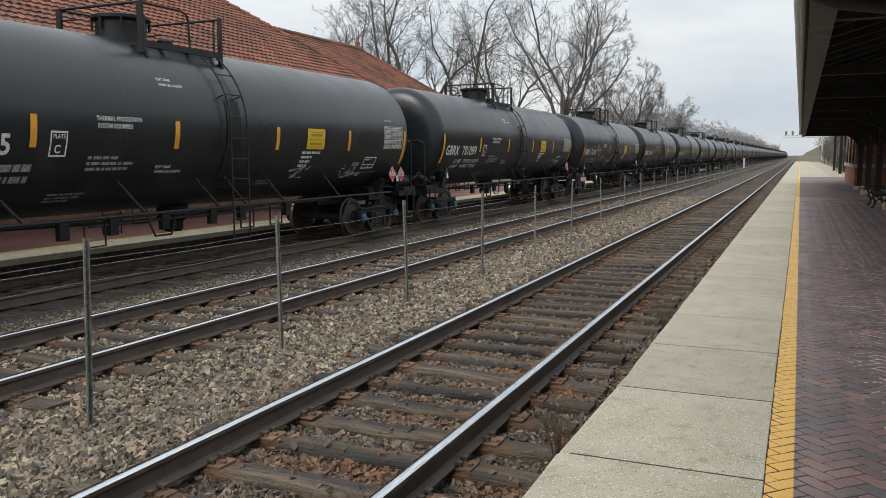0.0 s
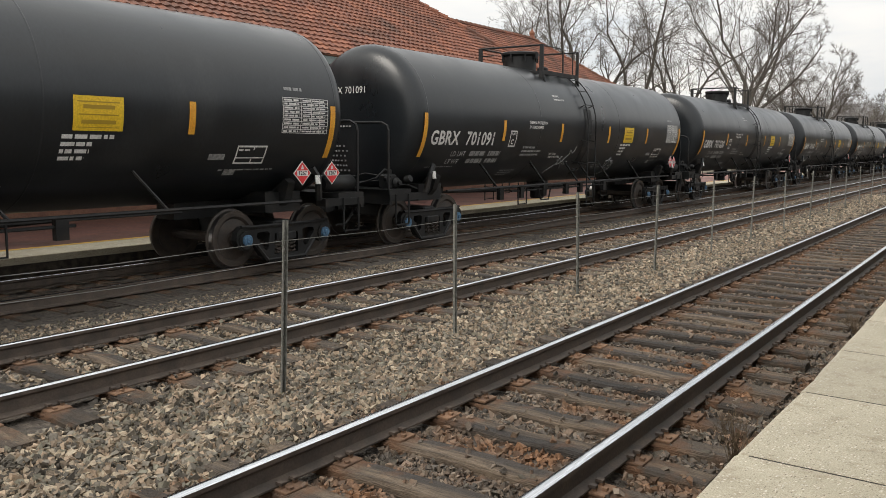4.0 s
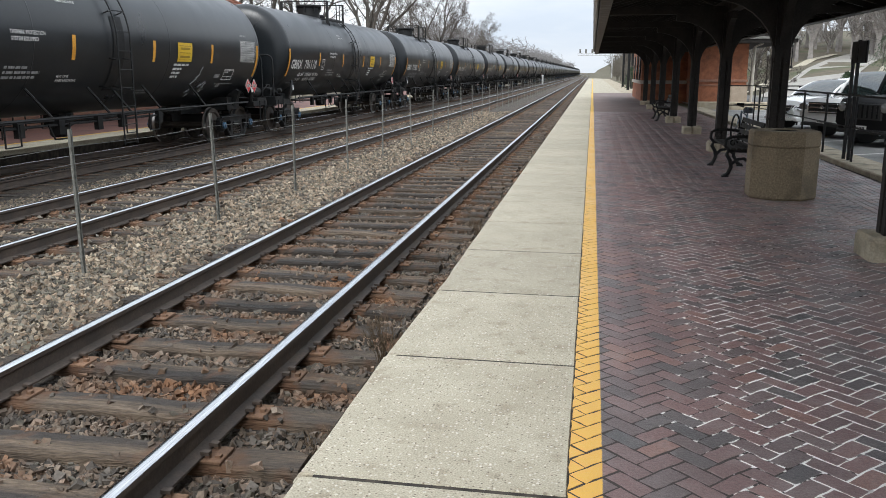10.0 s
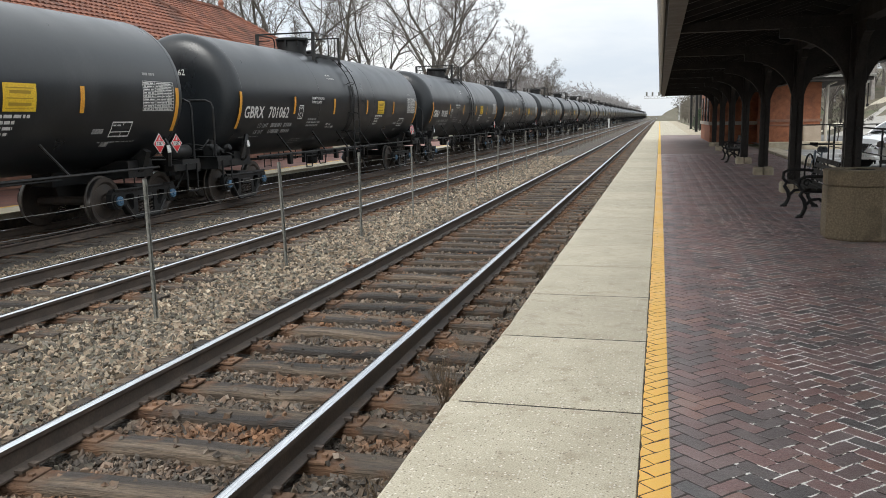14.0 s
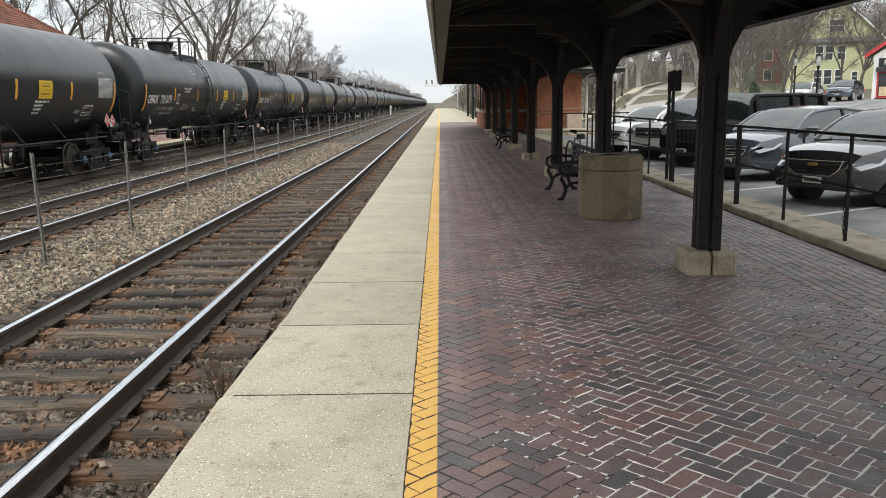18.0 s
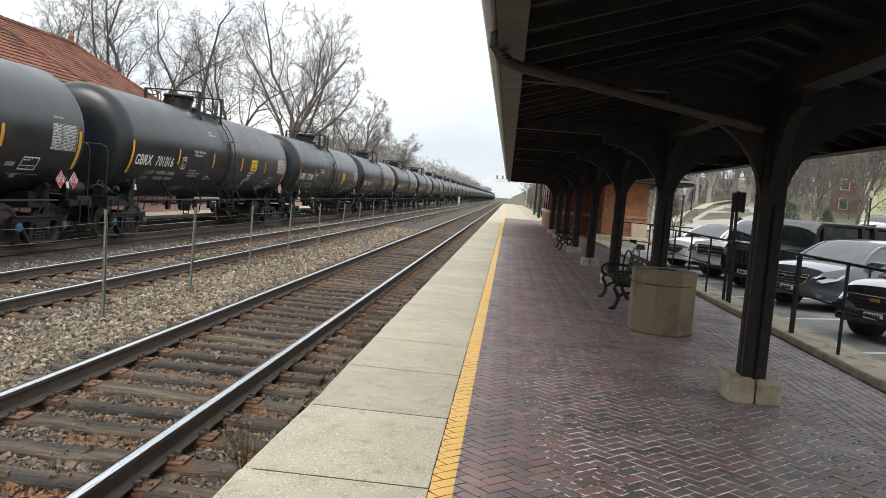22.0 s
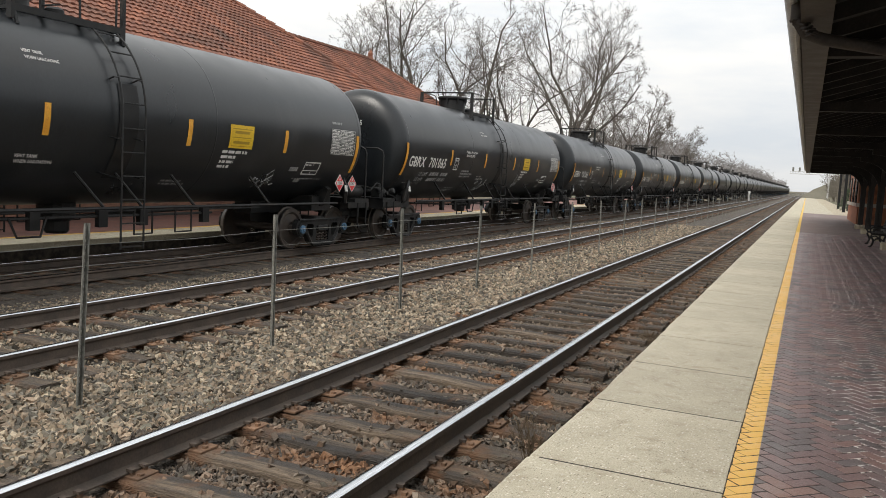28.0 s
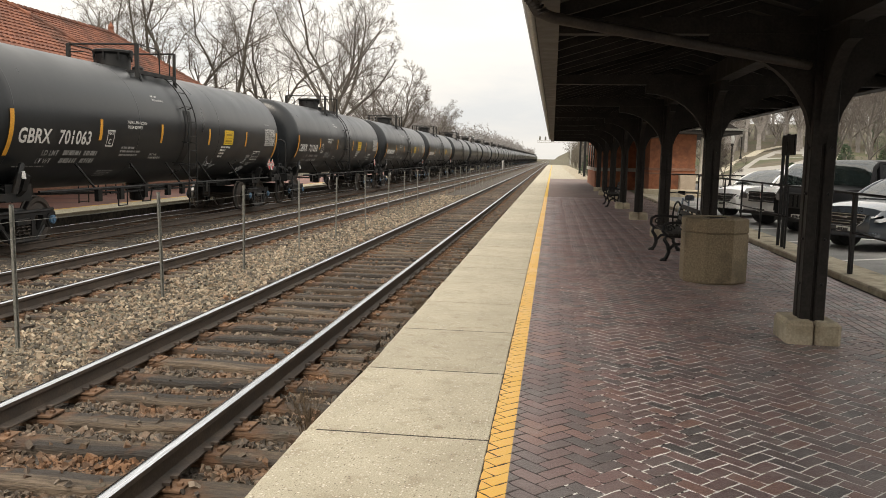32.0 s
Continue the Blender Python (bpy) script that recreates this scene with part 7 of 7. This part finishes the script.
car("dark grey sedan with silver wheels parked behind the railing", paint("dark_grey_paint", (0.020, 0.019, 0.021), 0.12, metal=0.2), SEDAN, stall(6.02, 12.45))
car("steel-blue grey sedan parked behind the railing", paint("steel_grey_paint", (0.055, 0.066, 0.080), 0.14, metal=0.35), SEDAN, stall(6.15, 16.75))
car("black boxy four-door off-road car parked in the lot", matt("black_car_paint", (0.007, 0.007, 0.008)), JEEP, stall(6.25, 20.3))
car("silver-white sport utility car parked in the lot", paint("silver_car_paint", (0.62, 0.62, 0.61)), SUV, stall(6.05, 22.9))
car("white sedan parked in the lot near the station", paint("white_car_paint", (0.80, 0.80, 0.79)), SEDAN, stall(5.65, 26.1))
car("silver sedan parked beside the garage", bpy.data.materials["silver_car_paint"], SEDAN, pose(26.2, 60.5, lot_z(28, 62) + 0.02, 0, 0, 50))
car("dark blue-grey sedan parked beside the garage", paint("dark_blue_paint", (0.07, 0.085, 0.11)), SEDAN, pose(29.0, 60.0, lot_z(30, 61) + 0.02, 0, 0, 50))

# ---- the garage across the lot ----
gar = thing("garage_building", "white garage with red trim, shop window and gabled front", "building", at=pose(34.4, 65.5, 1.40, 0, 0, -30) @ Matrix.Diagonal((1.0, 1.0, 1.1, 1.0)))
M_WHITEWALL = surface("white_painted_brick", (0.66, 0.66, 0.65), (0.74, 0.74, 0.73), 3, (0.6, 0.8), 0.2, 20)
M_REDTRIM = surface("red_painted_trim", (0.42, 0.03, 0.04), (0.5, 0.045, 0.05), 5, (0.4, 0.6), 0.1, 40)
M_SHINGLE = surface("brown_shingles", (0.10, 0.075, 0.065), (0.15, 0.115, 0.10), 6, (0.8, 0.95), 0.5, 24)
front = Shape()
front.extrude([(0, -0.3), (4.9, -0.3), (4.9, 3.1), (2.45, 4.7), (0, 3.1)], 0.0, 7.0)
part("front_wall", front, M_WHITEWALL, gar, "white painted gabled front")
part("side_wall", Shape().box(4.9, 14.0, 0.8, 7.0, -0.3, 3.0), M_WHITEWALL, gar, "white painted wing")
for sx in (-1, 1):
    part("gable_trim", Shape().extrude([(2.45, 4.95), (2.45 + sx * 3.1, 2.95), (2.45 + sx * 3.1, 3.25), (2.45, 5.28)], -0.45, 0.1), M_REDTRIM, gar, "red gable board")
    part("roof", Shape().extrude([(2.45, 5.26), (2.45 + sx * 3.1, 3.24), (2.45 + sx * 3.1, 3.34), (2.45, 5.38)], -0.5, 7.2), M_SHINGLE, gar, "brown shingle roof")
part("wing_roof", Shape().extrude([(0.3, 3.0), (7.4, 3.0), (3.9, 4.9)], 4.9, 14.4, axis="x"), M_SHINGLE, gar, "brown shingle roof")
part("eave_trim", Shape().box(5.3, 14.4, 0.2, 0.32, 2.85, 3.2), M_REDTRIM, gar, "red eave board")
part("round_vent", Shape().lathe([(0.0, 0), (0.34, 0), (0.36, 0.05), (0.30, 0.08), (0, 0.08)], 22, at=pose(2.45, 0.0, 3.95, 90, 0, 0)), M_REDTRIM, gar, "round red gable vent", smooth=35)
part("chimney", Shape().box(4.7, 5.5, 3.2, 4.0, 4.6, 6.0, b=0.02).box(4.62, 5.58, 3.12, 4.08, 5.8, 5.92), M_WHITEWALL, gar, "white chimney with a red cap")
part("chimney_cap", Shape().box(4.6, 5.6, 3.1, 4.1, 6.0, 6.12), M_REDTRIM, gar)
sb = part("sign_board", Shape().box(0.35, 4.55, -0.12, -0.01, 2.35, 2.95, b=0.02), M_BLACKPLASTIC, gar, "black sign board with white letters")
cu = bpy.data.curves.new("letters", "FONT")
cu.body, cu.size, cu.align_x, cu.align_y, cu.extrude, cu.offset = "RIVERSIDE GARAGE", 0.45, "CENTER", "CENTER", 0.01, 0.008
tmp = bpy.data.objects.new("letters", cu)
me = bpy.data.meshes.new_from_object(tmp)
bpy.data.objects.remove(tmp)
me.materials.clear()
me.materials.append(bpy.data.materials["white_enamel"])
for v in me.vertices:
    v.co.x *= 0.98 * 3.9 / 4.35
part("letters", me, None, sb, "white lettering", at=pose(2.45, -0.135, 2.64, 90, 0, 0))
part("awning", Shape().extrude([(-0.4, 2.0), (0.0, 2.0), (0.0, 2.32), (-0.1, 2.32)], 0.2, 4.7, axis="x"), M_BLACKPLASTIC, gar, "dark awning rail")
win = part("shop_window", Shape().box(0.3, 3.7, -0.05, 0.04, 0.15, 2.0), M_REDTRIM, gar, "red-framed shop window")
part("pane", Shape().box(0.42, 3.05, -0.07, -0.045, 0.28, 1.9), bpy.data.materials["depot_glass"], win)
part("display", Shape().box(0.5, 1.5, -0.085, -0.07, 0.3, 0.95).box(1.9, 2.4, -0.085, -0.07, 0.5, 1.5), surface("paper_display", (0.45, 0.34, 0.2), (0.6, 0.5, 0.33), 6, (0.7, 0.8), 0, 20), win, "tan display boards")
dr = part("door", Shape().box(3.2, 4.25, -0.09, 0.0, 0.0, 1.95, b=0.01), bpy.data.materials["white_enamel"], gar, "white glazed shop door")
part("pane", Shape().box(3.42, 4.03, -0.1, -0.088, 0.45, 1.75), bpy.data.materials["depot_glass"], dr)
part("door_frame", Shape().box(3.1, 3.2, -0.1, 0, 0.0, 2.1).box(4.25, 4.33, -0.1, 0, 0, 2.1).box(3.1, 4.33, -0.1, 0, 1.96, 2.1), M_REDTRIM, gar)
# no hole in the wing: a black panel paints the bay's shaded inside
part("bay_opening", Shape().box(7.2, 10.2, 0.76, 0.84, -0.05, 2.5), M_BLACKPLASTIC, gar, "flat black panel painted as the shaded inside of a garage bay")
part("base_strip", Shape().box(0.2, 3.0, -0.03, 0.03, 0.02, 0.16), M_BLACKPLASTIC, gar)

# ---- the yellow house and the tall brick block behind ----
hs = thing("yellow_house", "pale yellow clapboard house with a gabled front", "house", at=pose(48.9, 117, 3.1, 0, 0, -22) @ Matrix.Diagonal((0.82, 1.0, 1.0, 1.0)))
M_CLAP = surface("yellow_clapboard", (0.42, 0.43, 0.25), (0.49, 0.50, 0.30), 2, (0.6, 0.8), 0.2, 30, stretch=(1, 1, 6))
hw = Shape()
hw.extrude([(0, -1), (15, -1), (15, 6.2), (7.5, 12.2), (0, 6.2)], 0, 11)
part("wall", hw, M_CLAP, hs, "pale yellow clapboard wall")
for k in range(24):
    part("clapboard", Shape().box(-0.03, 15.03, -0.035, 0.0, -0.3 + k * 0.27, -0.05 + k * 0.27), M_CLAP, hs)
for sx in (-1, 1):
    part("roof", Shape().extrude([(7.5, 12.25), (7.5 + sx * 8.3, 5.6), (7.5 + sx * 8.3, 5.85), (7.5, 12.55)], -0.6, 11.4), surface("slate_roof", (0.10, 0.105, 0.115), (0.15, 0.155, 0.16), 3, (0.8, 0.9), 0.4, 20) if sx < 0 else bpy.data.materials["slate_roof"], hs, "grey slate roof")
    part("gable_board", Shape().extrude([(7.5, 11.98), (7.5 + sx * 8.1, 5.45), (7.5 + sx * 8.1, 5.75), (7.5, 12.3)], -0.62, -0.5), M_WHITEWALL, hs, "white gable board")
part("pent_roof", Shape().extrude([(-0.8, 6.0), (0.0, 6.0), (0.0, 6.6)], -0.4, 15.4, axis="x"), bpy.data.materials["slate_roof"], hs)
for x, z, w, h in ((5.0, 3.7, 1.1, 1.8), (6.5, 3.7, 1.1, 1.8), (8.4, 3.7, 1.1, 1.8), (5.0, 0.4, 1.1, 1.9), (6.5, 0.4, 1.1, 1.9), (8.2, 0.4, 1.1, 1.9), (10.6, 0.8, 0.8, 1.2), (12.6, 3.7, 1.1, 1.8), (7.4, 7.4, 2.2, 1.6)):
    wn_ = part("window", Shape().box(x - w / 2 - 0.12, x + w / 2 + 0.12, -0.09, 0.0, z - 0.1, z + h + 0.12), M_WHITEWALL, hs, "white-framed sash window")
    part("pane", Shape().box(x - w / 2, x + w / 2, -0.11, -0.085, z, z + h), bpy.data.materials["depot_glass"], wn_)
    part("sash_bar", Shape().box(x - w / 2, x + w / 2, -0.13, -0.1, z + h / 2 - 0.04, z + h / 2 + 0.04), M_WHITEWALL, wn_)
blk = thing("brick_block", "tall red-brown brick apartment block behind bare trees", "building", at=pose(57.2, 150, 3.8, 0, 0, -20))
part("wall", Shape().box(0, 8.4, 0, 14, -3, 24), surface("block_brick", (0.15, 0.070, 0.055), (0.20, 0.095, 0.075), 3, (0.8, 0.9), 0.3, 12), blk, "red-brown brick wall")
for i in range(2):
    for j in range(6):
        wn_ = part("window", Shape().box(1.2 + i * 3.6, 2.7 + i * 3.6, -0.12, 0.0, 1 + j * 3.4, 3 + j * 3.4), M_STONEBAND, blk)
        part("pane", Shape().box(1.35 + i * 3.6, 2.55 + i * 3.6, -0.14, -0.115, 1.15 + j * 3.4, 2.85 + j * 3.4), bpy.data.materials["depot_glass"], wn_)


# ---- bare trees ----
M_BARK = surface("grey_bark", (0.075, 0.066, 0.056), (0.13, 0.117, 0.10), 3, (0.85, 0.95), 0.6, 20)
M_TWIG = surface("brown_twigs", (0.085, 0.07, 0.06), (0.14, 0.118, 0.10), 3, (0.85, 0.95), 0, 20)


def grow(seed, h, wide=0.5, limbs=4, fork=0.24, open_=0.42, levels=5, thin=0.010, girth=0.0135, kids=(9, 7, 5, 3), coarse=False):
    """A bare tree of height h: a forked trunk, rising limbs and ever finer twigs inside an oval crown. Returns two shapes."""
    q = random.Random(seed)
    wood, twig = Shape(), Shape()
    mid, rad, tall = 0.60 * h, wide * h * 0.5, 0.44 * h

    def room(p, d, ln):
        """The way from p along d that stays inside the crown."""
        k = ln
        for _ in range(14):
            e = p + d * k
            if (e.x / rad) ** 2 + (e.y / rad) ** 2 + ((e.z - mid) / tall) ** 2 < 1.0:
                return k
            k *= 0.82
        return k

    def branch(p, d, ln, r, lvl):
        n = (3, 3, 2, 1)[lvl] if coarse else (7, 7, 5, 3, 2, 1)[lvl]
        sway, lift = (0.06, 0.19, 0.24, 0.24, 0.22, 0.2)[lvl], (0, 0.08, 0.06, 0.05, 0.04, 0.03)[lvl]
        pts, dirs, cur, dd = [p], [], p, d.normalized()
        for i in range(n):
            dd = (dd + Vector((q.gauss(0, sway), q.gauss(0, sway), q.gauss(lift, sway * 0.6)))).normalized()
            cur = cur + dd * ln / n
            pts.append(cur), dirs.append(dd.copy())
        tip = max(r * (0.8 if lvl == 0 else 0.22), thin * 0.55)
        (wood if lvl < 3 else twig).tube(pts, r, 3 if coarse else (9, 7, 5, 3, 3, 3)[lvl], r1=tip, caps=False)
        if lvl >= levels:
            return
        m = limbs if lvl == 0 else kids[lvl - 1]
        turn = q.uniform(0, 6.28)
        for k in range(m):
            f = q.uniform(0.86, 1.0) if lvl == 0 else 0.16 + 0.84 * (k + q.random() * 0.9) / m
            i = min(n - 1, int(f * n))
            at = pts[i].lerp(pts[i + 1], min(1.0, f * n - i))
            turn += 2.4 + q.uniform(-0.4, 0.4)
            side = Matrix.Rotation(turn, 3, dirs[i]) @ dirs[i].orthogonal().normalized()
            wide_ = q.uniform(0.5, 1.25) * (open_ if lvl == 0 else min(open_, 0.6) * (0, 1.7, 2.0, 2.1, 2.2)[lvl])
            nd = (dirs[i] + side * wide_ + Vector((0, 0, 0.10))).normalized()
            long = h * 0.66 * q.uniform(0.75, 1.1) if lvl == 0 else ln * q.uniform(0.34, 0.56) * (1.15 - 0.55 * f)
            rr = r * (q.uniform(0.5, 0.72) if lvl == 0 else (1 - 0.7 * f) * q.uniform(0.35, 0.6))
            fits = room(at, nd, long)
            if lvl >= 1 and fits < 0.35 * long:
                continue
            branch(at, nd, max(fits, 0.25), max(rr, thin), lvl + 1)
    branch(Vector((0, 0, -0.4)), Vector((q.uniform(-0.05, 0.05), q.uniform(-0.05, 0.05), 1)), h * fork + 0.4, h * girth, 0)
    return wood, twig


TREES = []
for seed, h, wd, lb, fk, op in ((3, 20, 0.70, 3, 0.24, 0.85), (8, 20, 0.85, 4, 0.18, 1.1), (16, 20, 0.66, 7, 0.20, 0.45), (23, 13, 0.50, 4, 0.25, 0.42), (29, 11, 0.75, 4, 0.20, 0.6)):
    w, t = grow(seed, h, wd, lb, fk, op, girth=0.0105 if h < 12 else 0.0145)
    k = h / max(p[2] for p in t.v)
    for s in (w, t):
        s.v = [(x * k, y * k, z * k) for x, y, z in s.v]
    TREES.append((w.mesh("trunk", M_BARK, 50), t.mesh("crown", M_TWIG)))


def tree(i, x, y, z, size, turn, label):
    o = thing("tree", label, "tree", "bare trees", pose(x, y, z, 0, 0, turn))
    for nm, me_ in zip(("trunk", "crown"), TREES[i]):
        part(nm, me_, None, o, at=Matrix.Scale(size, 4))
    return o


for i, x, y, size, turn in ((1, -43.0, 70, 0.98, 40), (1, -35.4, 75, 1.18, 250), (0, -31.6, 79, 1.05, 100), (1, -28.6, 82, 1.0, 200), (2, -21.2, 76, 1.0, 60), (3, -22.6, 104, 1.05, 160), (3, -20.4, 110, 1.2, 20),
                            (0, -50, 84, 1.0, 250), (4, -27.0, 196, 1.5, 60), (4, -33, 240, 1.3, 10)):
    tree(i, x, y, -0.6, size, turn, "tall bare grey-brown tree behind the train")
for i, x, y, size, turn in ((4, 20.2, 62, 0.72, 30), (4, 25.5, 60, 0.75, 80), (4, 13.6, 77, 0.8, 10), (4, 15.2, 92, 1.1, 50), (4, 12.5, 70, 0.9, 77), (1, 19.0, 103, 0.6, 33), (3, 12.5, 86, 0.8, 5), (4, 28.5, 78, 0.9, 66), (4, 36.5, 88, 1.2, 15), (0, 41.5, 100, 0.6, 215), (4, 31.5, 92, 1.2, 120),
                            (0, 35, 104, 0.7, 12), (2, 50, 98, 0.6, 12), (4, 10.5, 96, 0.9, 200), (3, 5.2, 112, 0.9, 40), (3, 5.0, 130, 0.9, 140), (4, 20.5, 56, 0.75, 99), (4, 15, 104, 1.1, 150), (4, 21.5, 117, 1.3, 10), (4, 19, 118, 1.3, 100), (4, 44, 90, 1.1, 170), (4, 9.2, 47.5, 0.26, 20), (4, 10.4, 50, 0.3, 140)):
    tree(i, x, y, lot_z(x, y), size, turn, "bare street tree on the slope beyond the parking lot")


def woods(name, label, places, seed, mat, thick):
    """Far woods, joined: bare crowns of a coarser kind."""
    base = []
    for sd in (31, 37, 41, 47):
        g_ = random.Random(sd)
        v, f = [], []

        def spike(a, b, r):
            d = (b - a).orthogonal().normalized() * r
            e = d.cross((b - a).normalized())
            n = len(v)
            v.extend([a + d, a - d * 0.5 + e * 0.87, a - d * 0.5 - e * 0.87, b])
            f.extend([(n, n + 1, n + 3), (n + 1, n + 2, n + 3), (n + 2, n, n + 3)])

        def twig_(a, b, r):
            d = Vector((g_.gauss(0, 1), g_.gauss(0, 1), g_.gauss(0, 1))).normalized() * r
            n = len(v)
            v.extend([a + d, a - d, b])
            f.append((n, n + 1, n + 2))
        fork = Vector((0, 0, 2.6))
        spike(Vector((0, 0, -0.5)), Vector((0, 0, 7.0)), 0.30)
        for i in range(6):
            a = 2 * math.pi * (i + g_.random()) / 6
            tip = Vector((math.cos(a) * g_.uniform(1.8, 3.6), math.sin(a) * g_.uniform(1.8, 3.6), g_.uniform(7.0, 10.2)))
            spike(fork + Vector((0, 0, g_.uniform(-0.4, 1.5))), tip, 0.17)
            for k in range(9):
                p = fork.lerp(tip, g_.uniform(0.35, 1.0))
                o = Vector((g_.gauss(0, 1), g_.gauss(0, 1), g_.gauss(0.45, 0.6))).normalized() * g_.uniform(1.0, 2.2)
                spike(p, p + o, 0.055)
                for m in range(13):
                    c = p + o * g_.uniform(0.25, 1.05)
                    w = (o.normalized() * 0.6 + Vector((g_.gauss(0, 0.7), g_.gauss(0, 0.7), g_.gauss(0.2, 0.6)))).normalized() * g_.uniform(0.5, 1.3)
                    twig_(c, c + w, thick * 0.5)
        v = np.array([tuple(p) for p in v])
        base.append((v * (12 / v[:, 2].max()), f))
    q = random.Random(seed)
    s = Shape()
    for x, y, z, h in places:
        v, f = q.choice(base)
        a, k = q.uniform(0, 6.28), h / 12
        ca, sa, wide = math.cos(a), math.sin(a), q.uniform(0.9, 1.4)
        n = len(s.v)
        s.v += [(x + k * wide * (ca * p[0] - sa * p[1]), y + k * wide * (sa * p[0] + ca * p[1]), z + k * p[2]) for p in v]
        s.f += [tuple(i + n for i in g_) for g_ in f]
        s.m += [0] * len(f)
    tagged(part(name, s, mat, normals=False), label, "woods", kind="stuff")


q = random.Random(5)
left = [(-36 - q.uniform(0, 30), y, -0.6, q.uniform(17.5, 23)) for y in [236 + 5.5 * i * (1 + i / 125) + q.uniform(-6, 6) for i in range(125)]]
left += [(-30, 205, -0.6, 13), (-33, 222, -0.6, 15)]
# distance haze is painted in: these twigs are paler than the near trees
woods("far_woods", "grey-brown bare woods far along the line, paled with painted haze", left, 1, surface("haze_toned_twigs", (0.23, 0.215, 0.21), (0.30, 0.285, 0.28), 0.2, (0.85, 0.95), 0, 3), 0.085)
right = [(q.uniform(10, 30) + (y - 100) * 0.02, y, 0.5, q.uniform(8, 13)) for y in [112 + 7 * i + q.uniform(-4, 4) for i in range(40)]]
right += [(x, y, lot_z(x, y) - 0.3, q.uniform(13, 21)) for x, y in [(q.uniform(24, 130), q.uniform(128, 200)) for i in range(120)]]
right += [(x, y, lot_z(x, y) - 0.3, q.uniform(5, 8)) for x, y in [(14 + 1.5 * i, 168 + q.uniform(-14, 14)) for i in range(75)]]
# twig colour lightened to put haze over the slope
woods("hillside_woods", "grey-brown bare woods on the slope beyond the street, lightened as haze", right, 2, surface("hazed_slope_twigs", (0.24, 0.22, 0.205), (0.33, 0.305, 0.285), 0.2, (0.85, 0.95), 0, 3), 0.06)
hedge = [(q.uniform(4.9, 8.0), y, -0.4, q.uniform(2.6, 4.6)) for y in [58 + 2.4 * i + q.uniform(-1, 1) for i in range(60)]]
hedge += [(q.uniform(8, 16), y, 0.0, q.uniform(7, 12)) for y in [125 + 6 * i + q.uniform(-3, 3) for i in range(45)]]
woods("hedgerow", "dark bare hedge and trees beside the end of the platform", hedge, 7, surface("hedge_twigs", (0.12, 0.105, 0.085), (0.18, 0.16, 0.13), 0.2, (0.85, 0.95), 0, 3), 0.07)
# evergreen shrubs by the street
M_GREEN = surface("evergreen", (0.025, 0.045, 0.02), (0.05, 0.08, 0.035), 3, (0.8, 0.9), 0, 20, vary=0.4, island=True)
for x, y, h in ((22.5, 66, 2.4), (26.0, 79, 2.8), (36.5, 98, 4.6), (41.5, 108, 5.2), (44.5, 110, 3.6), (33.0, 104, 3.4), (28.3, 74, 1.6), (17.8, 63, 1.4), (3.6, 62, 1.3), (3.9, 68, 1.5), (4.2, 92, 2.2)):
    s = Shape()
    q = random.Random(int(x * 100 + y))
    for k in range(900):
        a, z = q.uniform(0, 6.28), q.random() ** 0.8
        r_ = (0.42 * h * (1 - z) ** 0.7 + 0.08) * q.uniform(0.55, 1.1)
        p = Vector((r_ * math.cos(a), r_ * math.sin(a), 0.1 + z * h))
        d = Vector((q.gauss(0, 1), q.gauss(0, 1), q.gauss(0.3, 0.8))).normalized() * 0.14
        e = d.orthogonal().normalized() * 0.05
        s.add([p - e, p + e, p + d], [(0, 1, 2)])
    sh = thing("shrub", "dark green evergreen shrub", "shrub", "evergreen shrubs", pose(x, y, lot_z(x, y) if x > 5 else -0.1))
    part("foliage", s, M_GREEN, sh, normals=False, kind="stuff")
    part("stem", Shape().tube([(0, 0, -0.1), (0, 0, h * 0.7)], 0.05, 6), M_BARK, sh)


# ---- what moves ----
def motions():
    times = [float(i) for i in range(33)]
    for k, c in CARS:
        walk(c, [(t, pose(TRAIN_X, car_y(k, t), TRAIN_Z)) for t in times])
        if 0 <= k <= 12:
            for t_ in [o for o in c.children if o.name.split(".")[0] == "truck"]:
                turn = -1 if t_.matrix_basis.to_euler().z > 1 else 1
                for w in [o for o in t_.children if o.name.split(".")[0] == "wheelset"]:
                    y = w.location.y
                    walk(w, [(i / 10, pose(0, y, 0.457, turn * math.degrees((car_y(k, 0) - car_y(k, i / 10)) / 0.457), 0, 0)) for i in range(321)])


motions()
